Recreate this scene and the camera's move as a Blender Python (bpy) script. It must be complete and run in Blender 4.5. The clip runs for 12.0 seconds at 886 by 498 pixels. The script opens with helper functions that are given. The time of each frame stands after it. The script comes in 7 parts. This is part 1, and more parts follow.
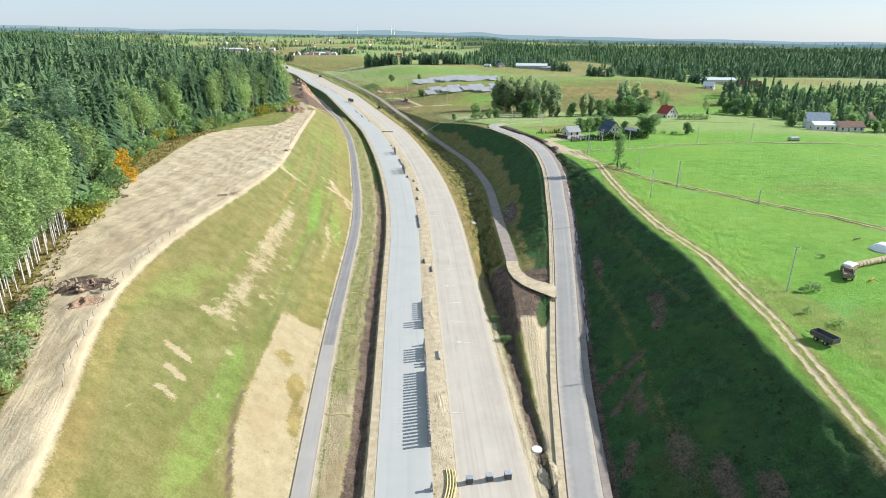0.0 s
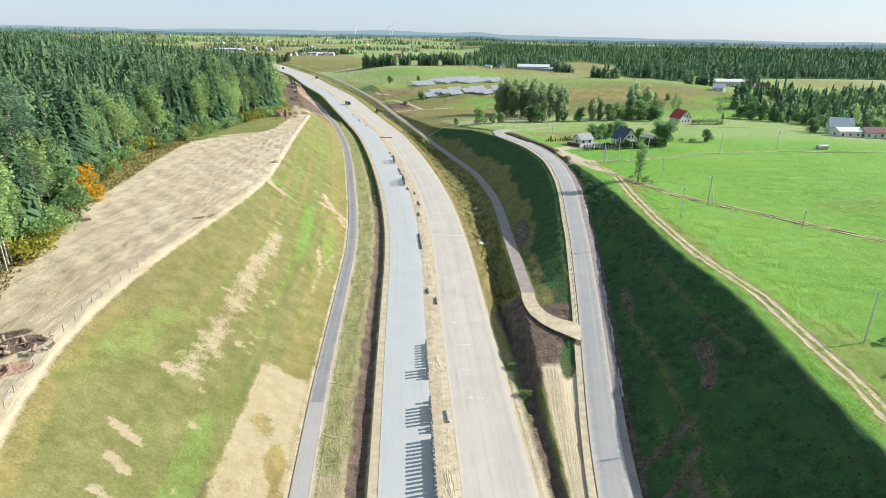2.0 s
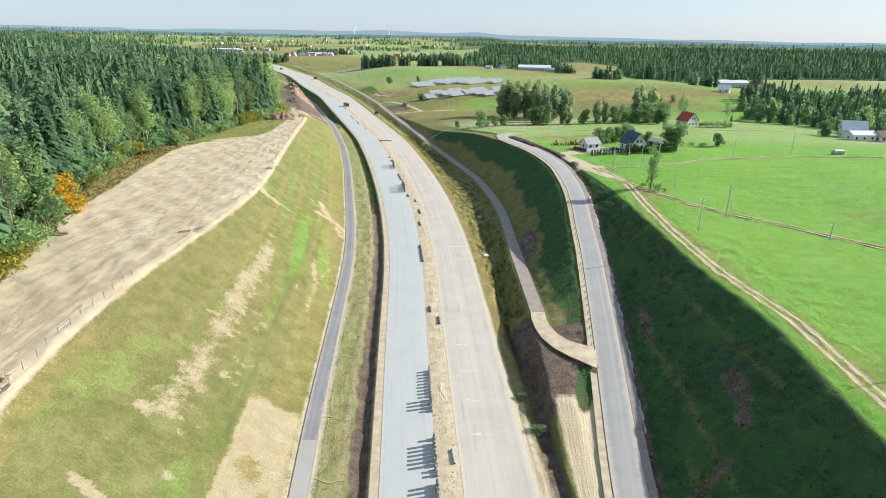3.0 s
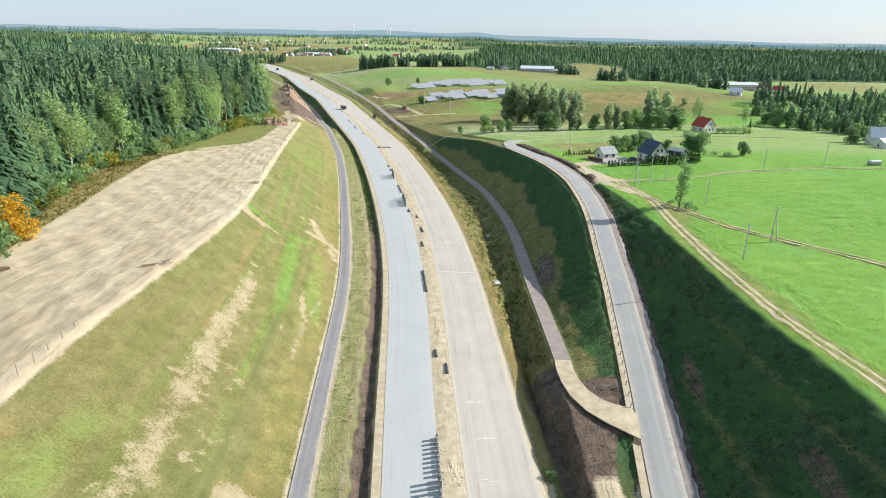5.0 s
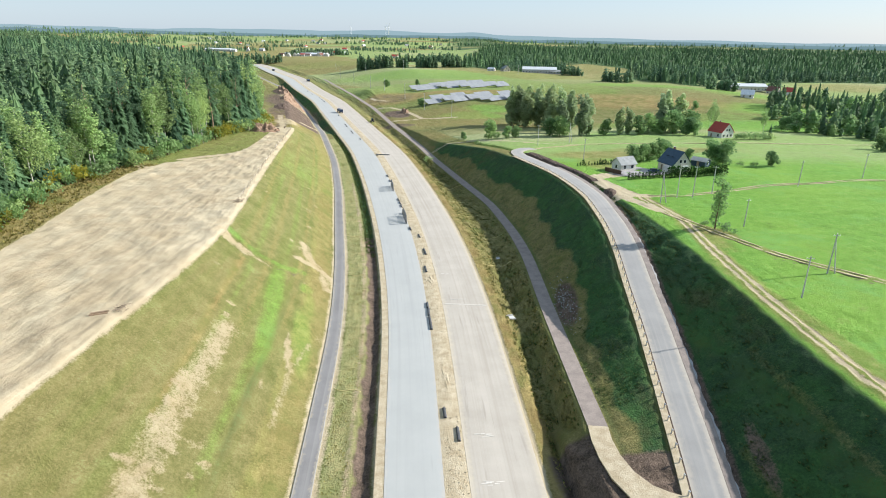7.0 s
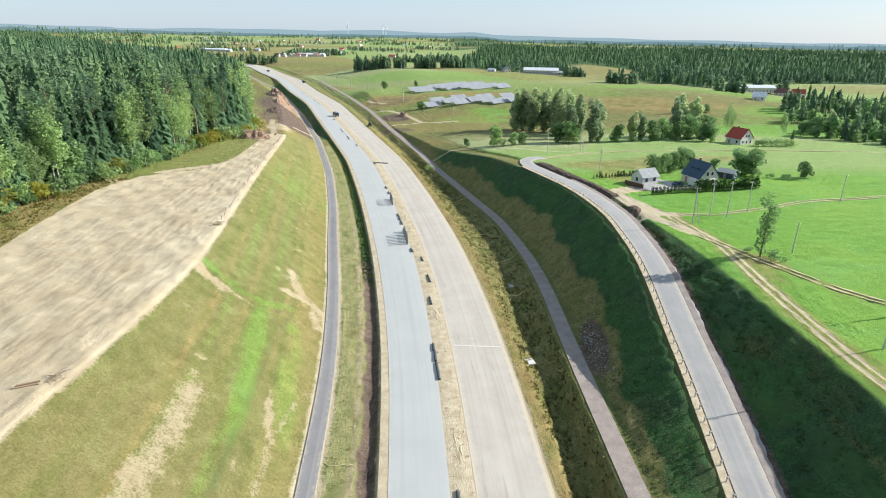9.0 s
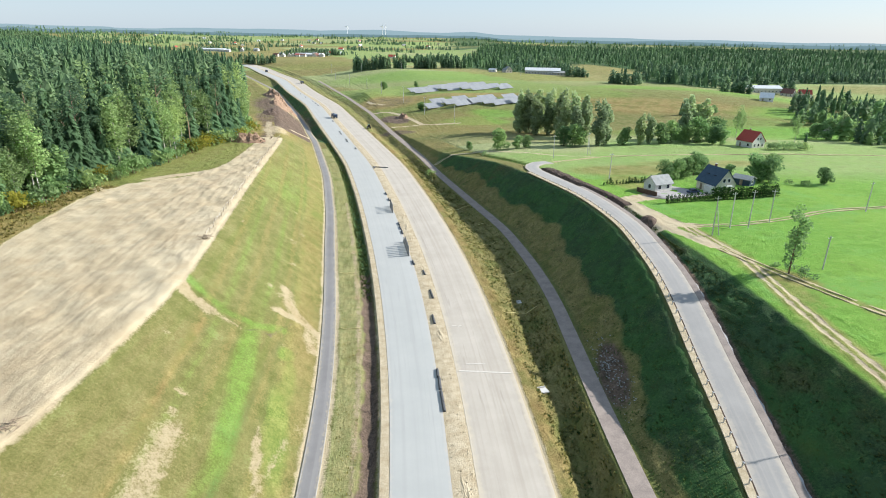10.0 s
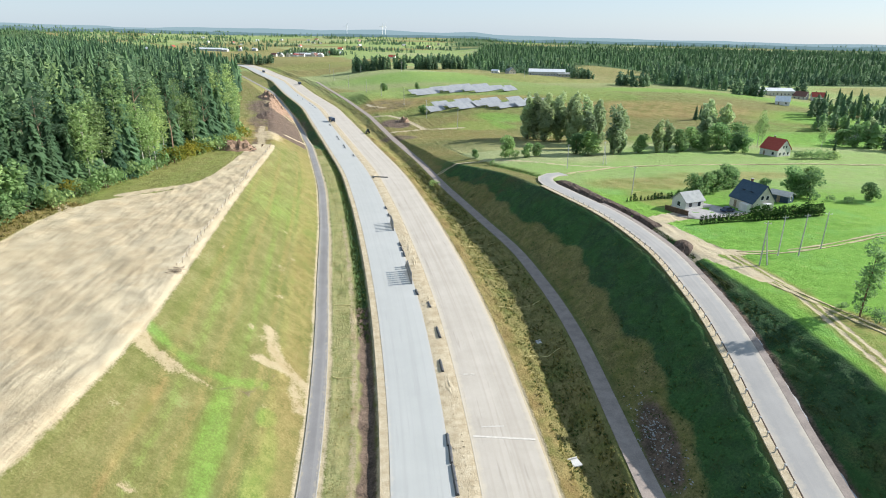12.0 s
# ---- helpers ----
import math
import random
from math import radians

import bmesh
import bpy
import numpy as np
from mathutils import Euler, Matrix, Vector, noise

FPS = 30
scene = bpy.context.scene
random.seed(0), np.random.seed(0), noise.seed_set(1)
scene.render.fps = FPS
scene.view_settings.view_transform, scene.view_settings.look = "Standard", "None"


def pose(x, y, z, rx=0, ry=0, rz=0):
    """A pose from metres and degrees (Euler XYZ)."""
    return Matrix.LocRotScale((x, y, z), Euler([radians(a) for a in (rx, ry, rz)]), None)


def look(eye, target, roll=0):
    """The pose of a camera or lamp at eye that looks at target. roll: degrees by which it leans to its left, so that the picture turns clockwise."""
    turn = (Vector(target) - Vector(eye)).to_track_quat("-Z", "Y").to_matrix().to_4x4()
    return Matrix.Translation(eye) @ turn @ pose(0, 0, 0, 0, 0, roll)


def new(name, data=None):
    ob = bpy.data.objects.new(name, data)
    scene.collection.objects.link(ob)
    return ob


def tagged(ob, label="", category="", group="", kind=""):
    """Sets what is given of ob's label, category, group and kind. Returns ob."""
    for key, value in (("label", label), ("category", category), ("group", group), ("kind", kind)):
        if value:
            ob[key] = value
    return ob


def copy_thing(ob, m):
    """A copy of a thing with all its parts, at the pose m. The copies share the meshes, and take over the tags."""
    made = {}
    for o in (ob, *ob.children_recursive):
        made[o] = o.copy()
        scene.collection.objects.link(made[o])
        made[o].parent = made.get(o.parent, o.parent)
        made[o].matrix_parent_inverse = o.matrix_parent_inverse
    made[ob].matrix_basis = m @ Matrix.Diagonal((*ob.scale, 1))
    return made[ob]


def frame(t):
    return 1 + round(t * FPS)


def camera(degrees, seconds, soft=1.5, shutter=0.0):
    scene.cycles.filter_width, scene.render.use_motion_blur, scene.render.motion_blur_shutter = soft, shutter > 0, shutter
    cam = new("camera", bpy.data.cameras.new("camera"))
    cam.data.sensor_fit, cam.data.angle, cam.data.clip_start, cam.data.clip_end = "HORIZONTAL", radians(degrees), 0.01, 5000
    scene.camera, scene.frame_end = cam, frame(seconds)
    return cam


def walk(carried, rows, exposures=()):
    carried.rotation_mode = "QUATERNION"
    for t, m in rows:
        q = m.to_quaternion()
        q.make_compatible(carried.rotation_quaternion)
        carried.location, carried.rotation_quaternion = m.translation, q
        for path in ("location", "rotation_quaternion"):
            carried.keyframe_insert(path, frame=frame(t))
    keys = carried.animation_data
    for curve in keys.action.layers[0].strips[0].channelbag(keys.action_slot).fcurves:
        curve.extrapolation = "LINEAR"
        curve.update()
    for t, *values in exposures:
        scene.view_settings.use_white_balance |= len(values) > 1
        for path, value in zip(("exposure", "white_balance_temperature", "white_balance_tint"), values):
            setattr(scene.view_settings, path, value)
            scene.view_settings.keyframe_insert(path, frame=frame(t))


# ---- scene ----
cam = camera(73.8, 12.0, soft=1.0)
METRES, EYE, TILT, LEAN, TURN = 130.0, 65.0, -20.2, -0.5, 0.0
ROWS = [
    (0.0, 0.0, 0.0, 0.0, -0.0, 0.0, -0.0),
    (0.5, -0.0038, 0.0392, 0.0145, -0.05, -0.0, 0.0),
    (1.0, -0.0075, 0.0785, 0.0292, -0.08, -0.0, -0.0),
    (1.5, -0.0116, 0.118, 0.0441, -0.12, 0.0, 0.01),
    (2.0, -0.0157, 0.1577, 0.059, -0.16, 0.0, 0.02),
    (2.5, -0.0196, 0.1972, 0.0738, -0.19, 0.01, 0.03),
    (3.0, -0.0237, 0.2371, 0.0883, -0.24, 0.02, 0.01),
    (3.5, -0.0275, 0.2766, 0.103, -0.26, 0.03, -0.01),
    (5.5, -0.0435, 0.4356, 0.161, -0.44, 0.02, -0.05),
    (6.0, -0.0472, 0.4747, 0.1755, -0.48, 0.02, -0.04),
    (6.5, -0.051, 0.5132, 0.1899, -0.51, 0.01, -0.04),
    (7.0, -0.0547, 0.5516, 0.204, -0.54, 0.02, 0.01),
    (9.0, -0.0718, 0.7053, 0.2609, -0.79, 0.01, 0.1),
    (9.5, -0.075, 0.7443, 0.2751, -0.79, 0.01, 0.13),
    (10.0, -0.0787, 0.783, 0.289, -0.82, -0.01, 0.13),
    (10.5, -0.0821, 0.821, 0.3032, -0.83, -0.0, 0.1),
    (11.0, -0.0855, 0.8592, 0.317, -0.84, -0.01, 0.06),
    (11.5, -0.0892, 0.8968, 0.3305, -0.87, -0.0, 0.04),
    (12.0, -0.0925, 0.9343, 0.3443, -0.88, -0.01, 0.01),
]
walk(cam, [(t, pose(0, 0, EYE, TILT, LEAN, TURN) @ pose(METRES * x, METRES * y, METRES * z, 90 + pitch, roll, yaw)) for t, x, y, z, yaw, pitch, roll in ROWS])

# ---- light: low sun over the right shoulder of the valley, pale clear sky ----
SUN_EL, SUN_DIR = radians(27.6), Vector((0.97, 0.245, 0)).normalized()
world = bpy.data.worlds.new("sky")
scene.world = world
world.use_nodes = True
wn, wl = world.node_tree.nodes, world.node_tree.links
sky = wn.new("ShaderNodeTexSky")
sky.sky_type, sky.sun_disc = "NISHITA", False
sky.sun_elevation, sky.sun_rotation = SUN_EL, math.atan2(SUN_DIR.x, SUN_DIR.y)
sky.air_density, sky.dust_density, sky.ozone_density = 1.0, 0.4, 1.5
wn["Background"].inputs[1].default_value = 0.066
veil = wn.new("ShaderNodeMix")  # thin high cloud over the whole sky
veil.data_type = "RGBA"
veil.inputs[0].default_value, veil.inputs[7].default_value = 0.62, (5.1, 6.7, 8.6, 1)
wl.new(sky.outputs[0], veil.inputs[6])
wl.new(veil.outputs[2], wn["Background"].inputs[0])
sun = new("sun", bpy.data.lights.new("sun", "SUN"))
sun.data.energy, sun.data.angle, sun.data.color = 5.0, radians(0.6), (1.0, 0.965, 0.92)
to_sun = Vector((SUN_DIR.x * math.cos(SUN_EL), SUN_DIR.y * math.cos(SUN_EL), math.sin(SUN_EL)))
sun.matrix_world = look(to_sun * 100, (0, 0, 0))
scene.view_settings.exposure = 0.86


# ---- materials ----
def rgb(c, a=1.0):
    return (c[0], c[1], c[2], a)


class Nodes:
    """A short hand for node trees."""

    def __init__(self, name, rough=0.85, spec=0.25):
        self.mat = bpy.data.materials.new(name)
        self.mat.use_nodes = True
        self.t = self.mat.node_tree
        self.bsdf = self.t.nodes["Principled BSDF"]
        self.bsdf.inputs["Roughness"].default_value = rough
        self.bsdf.inputs["Specular IOR Level"].default_value = spec

    def node(self, kind, **inputs):
        n = self.t.nodes.new(kind)
        for k, v in inputs.items():
            self.put(v, n.inputs[k.replace("_", " ")])
        return n

    def put(self, v, socket):
        if isinstance(v, bpy.types.NodeSocket):
            self.t.links.new(v, socket)
        else:
            socket.default_value = v

    def coords(self):
        return self.node("ShaderNodeNewGeometry").outputs["Position"]

    def noise(self, scale, detail=4.0, rough=0.6, at=None, stretch=None):
        at = at or self.coords()
        if stretch:
            m = self.node("ShaderNodeMapping", Vector=at)
            m.inputs["Scale"].default_value = stretch
            at = m.outputs[0]
        n = self.node("ShaderNodeTexNoise", Vector=at, Scale=scale, Detail=detail, Roughness=rough)
        return n.outputs[0]

    def attr(self, name):
        n = self.node("ShaderNodeAttribute")
        n.attribute_name = name
        return n.outputs["Fac"]

    def flow(self):
        n = self.node("ShaderNodeAttribute")
        n.attribute_name = "flow"
        return n.outputs["Vector"]

    def math(self, op, a, b=0.5, clamp=False):
        n = self.t.nodes.new("ShaderNodeMath")
        n.operation, n.use_clamp = op, clamp
        self.put(a, n.inputs[0])
        self.put(b, n.inputs[1])
        return n.outputs[0]

    def span(self, v, a, b, c=0.0, d=1.0):
        n = self.node("ShaderNodeMapRange", Value=v)
        for i, k in enumerate((a, b, c, d)):
            n.inputs[i + 1].default_value = k
        return n.outputs[0]

    def mix(self, f, a, b, mode="MIX"):
        n = self.t.nodes.new("ShaderNodeMix")
        n.data_type, n.blend_type = "RGBA", mode
        for v, i in ((f, 0), (a, 6), (b, 7)):
            if isinstance(v, tuple):
                v = rgb(v)
            self.put(v, n.inputs[i])
        return n.outputs[2]

    def color(self, c):
        self.put(rgb(c) if isinstance(c, tuple) else c, self.bsdf.inputs["Base Color"])
        return self

    def bump(self, h, distance=0.05, strength=1.0):
        n = self.node("ShaderNodeBump", Height=h, Distance=distance, Strength=strength)
        self.t.links.new(n.outputs[0], self.bsdf.inputs["Normal"])
        return self


def surface(name, a, b, scale=1.0, rough=0.85, bump=0.02, metal=0.0, spec=0.25, fine=8.0):
    """Two tones by coarse and fine grain, with a little relief and a tint of its own for each object."""
    k = Nodes(name, rough, spec)
    big, small = k.noise(scale), k.noise(scale * fine, 3.0)
    f = k.span(k.math("ADD", k.math("MULTIPLY", big, 0.65), k.math("MULTIPLY", small, 0.35)), 0.36, 0.64)
    c = k.mix(f, a, b)
    rnd = k.node("ShaderNodeObjectInfo").outputs["Random"]
    c = k.mix(1.0, c, k.mix(rnd, (0.9, 0.9, 0.9), (1.08, 1.07, 1.05)), "MULTIPLY")
    k.color(c).bump(small, bump)
    k.bsdf.inputs["Metallic"].default_value = metal
    return k.mat


def leaves(name, a, b, tip):
    """Foliage: each clump its own green, each tree its own tint."""
    k = Nodes(name, 0.75, 0.08)
    isl = k.node("ShaderNodeNewGeometry").outputs["Random Per Island"]
    c = k.mix(isl, a, b)
    rnd = k.node("ShaderNodeObjectInfo").outputs["Random"]
    c = k.mix(k.span(rnd, 0, 1, 0.0, 0.45), c, tip)
    each = k.attr("tint")
    c = k.mix(k.math("MULTIPLY", each, 0.6), c, tip)
    own = k.math("FRACT", k.math("ADD", k.math("MULTIPLY", each, 7.3), k.math("MULTIPLY", rnd, 5.1)))
    c = k.mix(1.0, c, k.mix(own, (0.62, 0.66, 0.68), (1.3, 1.28, 1.2)), "MULTIPLY")
    k.color(c)
    tr = k.node("ShaderNodeBsdfTranslucent", Color=c)
    m = k.node("ShaderNodeMixShader")
    m.inputs[0].default_value = 0.5
    k.t.links.new(k.bsdf.outputs[0], m.inputs[1])
    k.t.links.new(tr.outputs[0], m.inputs[2])
    k.t.links.new(m.outputs[0], k.t.nodes["Material Output"].inputs[0])
    return k.mat


def ground_material():
    k = Nodes("earth_and_grass", 0.95, 0.1)
    flow = k.flow()  # across and along the works
    n8, n40 = k.noise(0.12, 5, 0.65), k.noise(0.018, 4)
    mid, fine = k.noise(0.38, 9, 0.74), k.noise(2.6, 5, 0.75)
    tuft = k.math("ADD", k.math("MULTIPLY", mid, 0.5), k.math("MULTIPLY", fine, 0.5))
    bands = k.noise(0.3, 4, 0.6, at=flow, stretch=(1.0, 0.04, 1.0))
    patch = k.noise(0.07, 6, 0.7)

    def edge(mask, width=0.2, ragged=1.6):
        m = k.math("ADD", k.attr(mask), k.math("MULTIPLY", k.math("SUBTRACT", tuft, 0.5), ragged))
        m = k.math("ADD", m, k.math("MULTIPLY", k.math("SUBTRACT", n8, 0.5), 0.7))
        return k.span(m, 0.5 - width, 0.5 + width)

    grass = k.mix(k.span(n8, 0.36, 0.64), (0.152, 0.16, 0.054), (0.232, 0.212, 0.092))
    grass = k.mix(k.span(n40, 0.44, 0.62, 0.0, 0.5), grass, (0.235, 0.185, 0.083))
    grass = k.mix(k.span(bands, 0.46, 0.66, 0.0, 0.5), grass, (0.14, 0.172, 0.044))
    grass = k.mix(k.span(tuft, 0.41, 0.56), k.mix(1.0, grass, (0.68, 0.72, 0.6), "MULTIPLY"), grass)
    grass = k.mix(k.span(fine, 0.6, 0.72, 0.0, 0.4), grass, (0.3, 0.265, 0.145))
    lush = k.mix(k.span(tuft, 0.38, 0.6), (0.09, 0.2, 0.028), (0.162, 0.345, 0.055))
    lush = k.mix(k.span(n40, 0.4, 0.66, 0.0, 0.5), lush, (0.215, 0.35, 0.06))
    lush = k.mix(k.span(patch, 0.52, 0.66, 0.0, 0.55), lush, (0.15, 0.33, 0.085))
    lush = k.mix(k.span(mid, 0.54, 0.68, 0.0, 0.55), lush, (0.22, 0.27, 0.08))
    dry = k.mix(k.span(tuft, 0.38, 0.62), (0.2, 0.155, 0.058), (0.33, 0.265, 0.11))
    dry = k.mix(k.span(n8, 0.46, 0.62, 0.0, 0.75), dry, (0.12, 0.14, 0.036))
    dry = k.mix(k.span(patch, 0.5, 0.64, 0.0, 0.5), dry, (0.2, 0.125, 0.05))
    # dark growth; its low tone also carries painted shade on the slopes
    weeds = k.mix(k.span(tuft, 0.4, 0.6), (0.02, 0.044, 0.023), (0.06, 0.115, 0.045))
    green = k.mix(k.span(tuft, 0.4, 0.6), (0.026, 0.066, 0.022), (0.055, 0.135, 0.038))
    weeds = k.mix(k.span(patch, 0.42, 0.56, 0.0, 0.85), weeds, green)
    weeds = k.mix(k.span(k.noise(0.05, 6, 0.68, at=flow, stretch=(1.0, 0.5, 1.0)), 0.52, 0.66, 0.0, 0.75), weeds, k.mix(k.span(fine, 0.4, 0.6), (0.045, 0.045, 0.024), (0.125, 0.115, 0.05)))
    rut = k.noise(0.9, 3.0, 0.65, at=flow, stretch=(1.0, 0.02, 1.0))
    scratch = k.noise(4.5, 2, 0.6, at=flow, stretch=(1.0, 0.012, 1.0))
    turned = k.node("ShaderNodeMapping", Vector=flow)
    turned.inputs["Rotation"].default_value = (0, 0, 0.13)
    rut_b = k.noise(1.1, 2.5, 0.6, at=turned.outputs[0], stretch=(1.0, 0.02, 1.0))
    worn = k.math("ADD", k.math("ADD", k.math("MULTIPLY", rut, 0.45), k.math("MULTIPLY", scratch, 0.1)), k.math("ADD", k.math("MULTIPLY", rut_b, 0.25), k.math("MULTIPLY", tuft, 0.2)))
    sand = k.mix(k.span(worn, 0.3, 0.7), (0.375, 0.308, 0.198), (0.465, 0.39, 0.265))
    sand = k.mix(k.span(patch, 0.4, 0.62, 0.0, 0.75), sand, (0.465, 0.4, 0.28))
    sand = k.mix(k.span(n8, 0.5, 0.66, 0.0, 0.45), sand, (0.36, 0.28, 0.17))
    sand = k.mix(k.span(k.math("ADD", k.attr("tyre"), k.math("MULTIPLY", k.math("SUBTRACT", worn, 0.5), 2.4)), 0.25, 0.95, 0.0, 0.55), sand, k.mix(k.span(tuft, 0.4, 0.6), (0.235, 0.175, 0.105), (0.34, 0.265, 0.17)))
    tan = k.mix(k.span(tuft, 0.4, 0.6), (0.285, 0.235, 0.135), (0.4, 0.34, 0.215))
    tan = k.mix(k.span(patch, 0.5, 0.64, 0.0, 0.5), tan, (0.3, 0.215, 0.11))
    tan = k.mix(k.span(fine, 0.56, 0.68, 0.0, 0.5), tan, (0.21, 0.185, 0.085))
    soil = k.mix(k.span(tuft, 0.4, 0.6), (0.05, 0.038, 0.03), (0.19, 0.14, 0.105))
    hay_haze = k.mix(k.span(tuft, 0.4, 0.6), (0.235, 0.275, 0.115), (0.34, 0.365, 0.19))
    c = k.mix(edge("hay_haze", 0.4), grass, hay_haze)
    c = k.mix(edge("lush", 0.4), c, lush)
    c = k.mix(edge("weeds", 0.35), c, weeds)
    c = k.mix(edge("dry", 0.35), c, dry)
    c = k.mix(edge("soil"), c, soil)
    c = k.mix(edge("tan", 0.12), c, tan)
    c = k.mix(edge("sand"), c, sand)
    bare = k.attr("sand")
    relief = k.math("ADD", k.math("MULTIPLY", tuft, k.span(bare, 0.3, 0.8, 1.0, 0.3)), k.math("MULTIPLY", n8, 0.5))
    k.color(c).bump(k.math("ADD", relief, k.math("MULTIPLY", k.math("MULTIPLY", worn, bare), 0.5)), 0.7, 0.9)
    return k.mat


def pavement(name, a, b, stripe, dust, scale=0.4, smear=0.3, edge=0.9):
    """Road surface with wear along the way, dark smears, fine grit and dusty edges."""
    k = Nodes(name, 0.85, 0.25)
    flow = k.flow()
    sep = k.node("ShaderNodeSeparateXYZ", Vector=flow)
    band = k.noise(0.8, 2.5, 0.6, at=flow, stretch=(1.0, 0.012, 1.0))
    broad = k.noise(0.28, 3, 0.5, at=flow, stretch=(1.0, 0.01, 1.0))
    blot, grit, spots = k.noise(scale * 0.35, 5, 0.65), k.noise(7.0, 3), k.noise(0.8, 6, 0.7)
    c = k.mix(k.span(k.math("ADD", k.math("MULTIPLY", blot, 0.5), k.math("MULTIPLY", broad, 0.5)), 0.38, 0.62), a, b)
    c = k.mix(k.span(band, 0.5, 0.72, 0.0, 0.5), c, stripe)
    c = k.mix(k.span(grit, 0.35, 0.65, 0.0, 0.2), c, stripe)
    mark = k.noise(0.9, 3, 0.55, at=flow, stretch=(1.0, 0.07, 1.0))
    c = k.mix(k.span(mark, 0.62, 0.72, 0.0, smear), c, k.mix(1.0, stripe, (0.6, 0.6, 0.6), "MULTIPLY"))
    c = k.mix(k.span(spots, 0.62, 0.74, 0.0, 0.4), c, dust)
    rim = k.math("ADD", sep.outputs[2], k.math("MULTIPLY", k.math("SUBTRACT", spots, 0.5), 2.6))
    c = k.mix(k.span(rim, 0.0, edge, 0.85, 0.0), c, dust)
    k.color(c).bump(grit, 0.01)
    return k.mat


EARTH = ground_material()
CONCRETE = pavement("new_concrete", (0.358, 0.366, 0.352), (0.4, 0.405, 0.388), (0.325, 0.33, 0.315), (0.42, 0.4, 0.36), smear=0.12, edge=0.5)
BASE = pavement("rolled_gravel_base", (0.385, 0.35, 0.298), (0.47, 0.43, 0.372), (0.325, 0.285, 0.236), (0.5, 0.44, 0.34), smear=0.32, edge=1.1)
PALEPATH = pavement("pale_path_base", (0.275, 0.266, 0.252), (0.345, 0.334, 0.315), (0.38, 0.36, 0.33), (0.36, 0.31, 0.23), edge=0.5)
ASPHALT = pavement("worn_asphalt", (0.165, 0.16, 0.16), (0.23, 0.224, 0.222), (0.295, 0.284, 0.272), (0.33, 0.295, 0.24), edge=0.4)
GREY_ROAD = pavement("dusty_asphalt", (0.23, 0.228, 0.222), (0.3, 0.294, 0.282), (0.38, 0.355, 0.315), (0.42, 0.375, 0.31), smear=0.1, edge=1.2)
KERB = surface("kerb_concrete", (0.27, 0.26, 0.24), (0.38, 0.365, 0.34), 1.0, 0.85, 0.01)
SANDY = surface("loose_sand", (0.345, 0.28, 0.18), (0.5, 0.43, 0.31), 0.6, 0.95, 0.12)
GRAVEL = surface("grey_gravel", (0.205, 0.173, 0.155), (0.3, 0.255, 0.225), 0.5, 0.95, 0.04)
PATCH = surface("pale_fresh_gravel", (0.46, 0.43, 0.38), (0.6, 0.57, 0.52), 1.2, 0.9, 0.03)
TRACK = surface("dirt_track", (0.27, 0.235, 0.12), (0.45, 0.385, 0.24), 0.5, 0.95, 0.1)
SOILM = surface("dark_topsoil", (0.06, 0.042, 0.032), (0.14, 0.1, 0.076), 0.7, 0.95, 0.15)
CLAY = surface("red_brown_clay", (0.17, 0.11, 0.075), (0.33, 0.225, 0.155), 0.4, 0.95, 0.2)
BARK = surface("brown_bark", (0.1, 0.07, 0.05), (0.2, 0.13, 0.085), 1.5, 0.9, 0.03)
PINEBARK = surface("pale_pine_bark", (0.25, 0.175, 0.115), (0.38, 0.28, 0.2), 1.0, 0.9, 0.03)
BIRCHBARK = surface("white_birch_bark", (0.36, 0.35, 0.31), (0.6, 0.58, 0.53), 2.0, 0.8, 0.01)
SPRUCE = leaves("spruce_needles", (0.075, 0.15, 0.086), (0.15, 0.26, 0.142), (0.185, 0.285, 0.13))
PINE = leaves("pine_needles", (0.085, 0.165, 0.105), (0.165, 0.265, 0.16), (0.19, 0.27, 0.13))
BIRCH = leaves("birch_leaves", (0.19, 0.32, 0.13), (0.33, 0.46, 0.21), (0.37, 0.43, 0.16))
BROAD = leaves("broad_leaves", (0.13, 0.25, 0.105), (0.25, 0.385, 0.17), (0.29, 0.385, 0.14))
WILLOW = leaves("silver_green_leaves", (0.26, 0.36, 0.2), (0.42, 0.51, 0.3), (0.46, 0.5, 0.25))
AUTUMN = leaves("orange_leaves", (0.82, 0.42, 0.03), (0.95, 0.6, 0.06), (0.92, 0.6, 0.08))
YELLOW = leaves("yellow_leaves", (0.15, 0.18, 0.03), (0.32, 0.3, 0.06), (0.36, 0.3, 0.05))


# ---- plan: lines along the valley, as x or z over y ----
YS = np.arange(-900.0, 5300.0, 2.0)


def line(*pts, soft=14):
    ys, vs = np.array(pts, float).T
    v = np.interp(YS, ys, vs)
    ker = np.hanning(soft * 2 + 3)
    ker /= ker.sum()
    v = np.convolve(np.pad(v, soft + 1, mode="edge"), ker, "valid")
    return lambda y: np.interp(y, YS, v)


ROADZ = line((0, -2.5), (115, -2.0), (160, -1.3), (210, -0.3), (245, 0.8), (280, 2.0), (315, 2.5), (476, 3.0), (2000, 5))
LL = line((0, -6), (74, -10), (153, -15.1), (201, -17.7), (237, -21.8), (275, -27.6), (334, -38.5), (400, -52.6), (433, -62.2), (562, -99),
          (643, -122), (759, -165), (917, -218), (1039, -272), (1168, -325), (1281, -385), (2000, -800), (5000, -2600), soft=20)
WIDTH_L = line((74, 9.0), (200, 9.7), (260, 10.8), (400, 11.2), (900, 12.5))
WIDTH_R = line((74, 11.8), (200, 11.6), (400, 12.2), (900, 13.0))


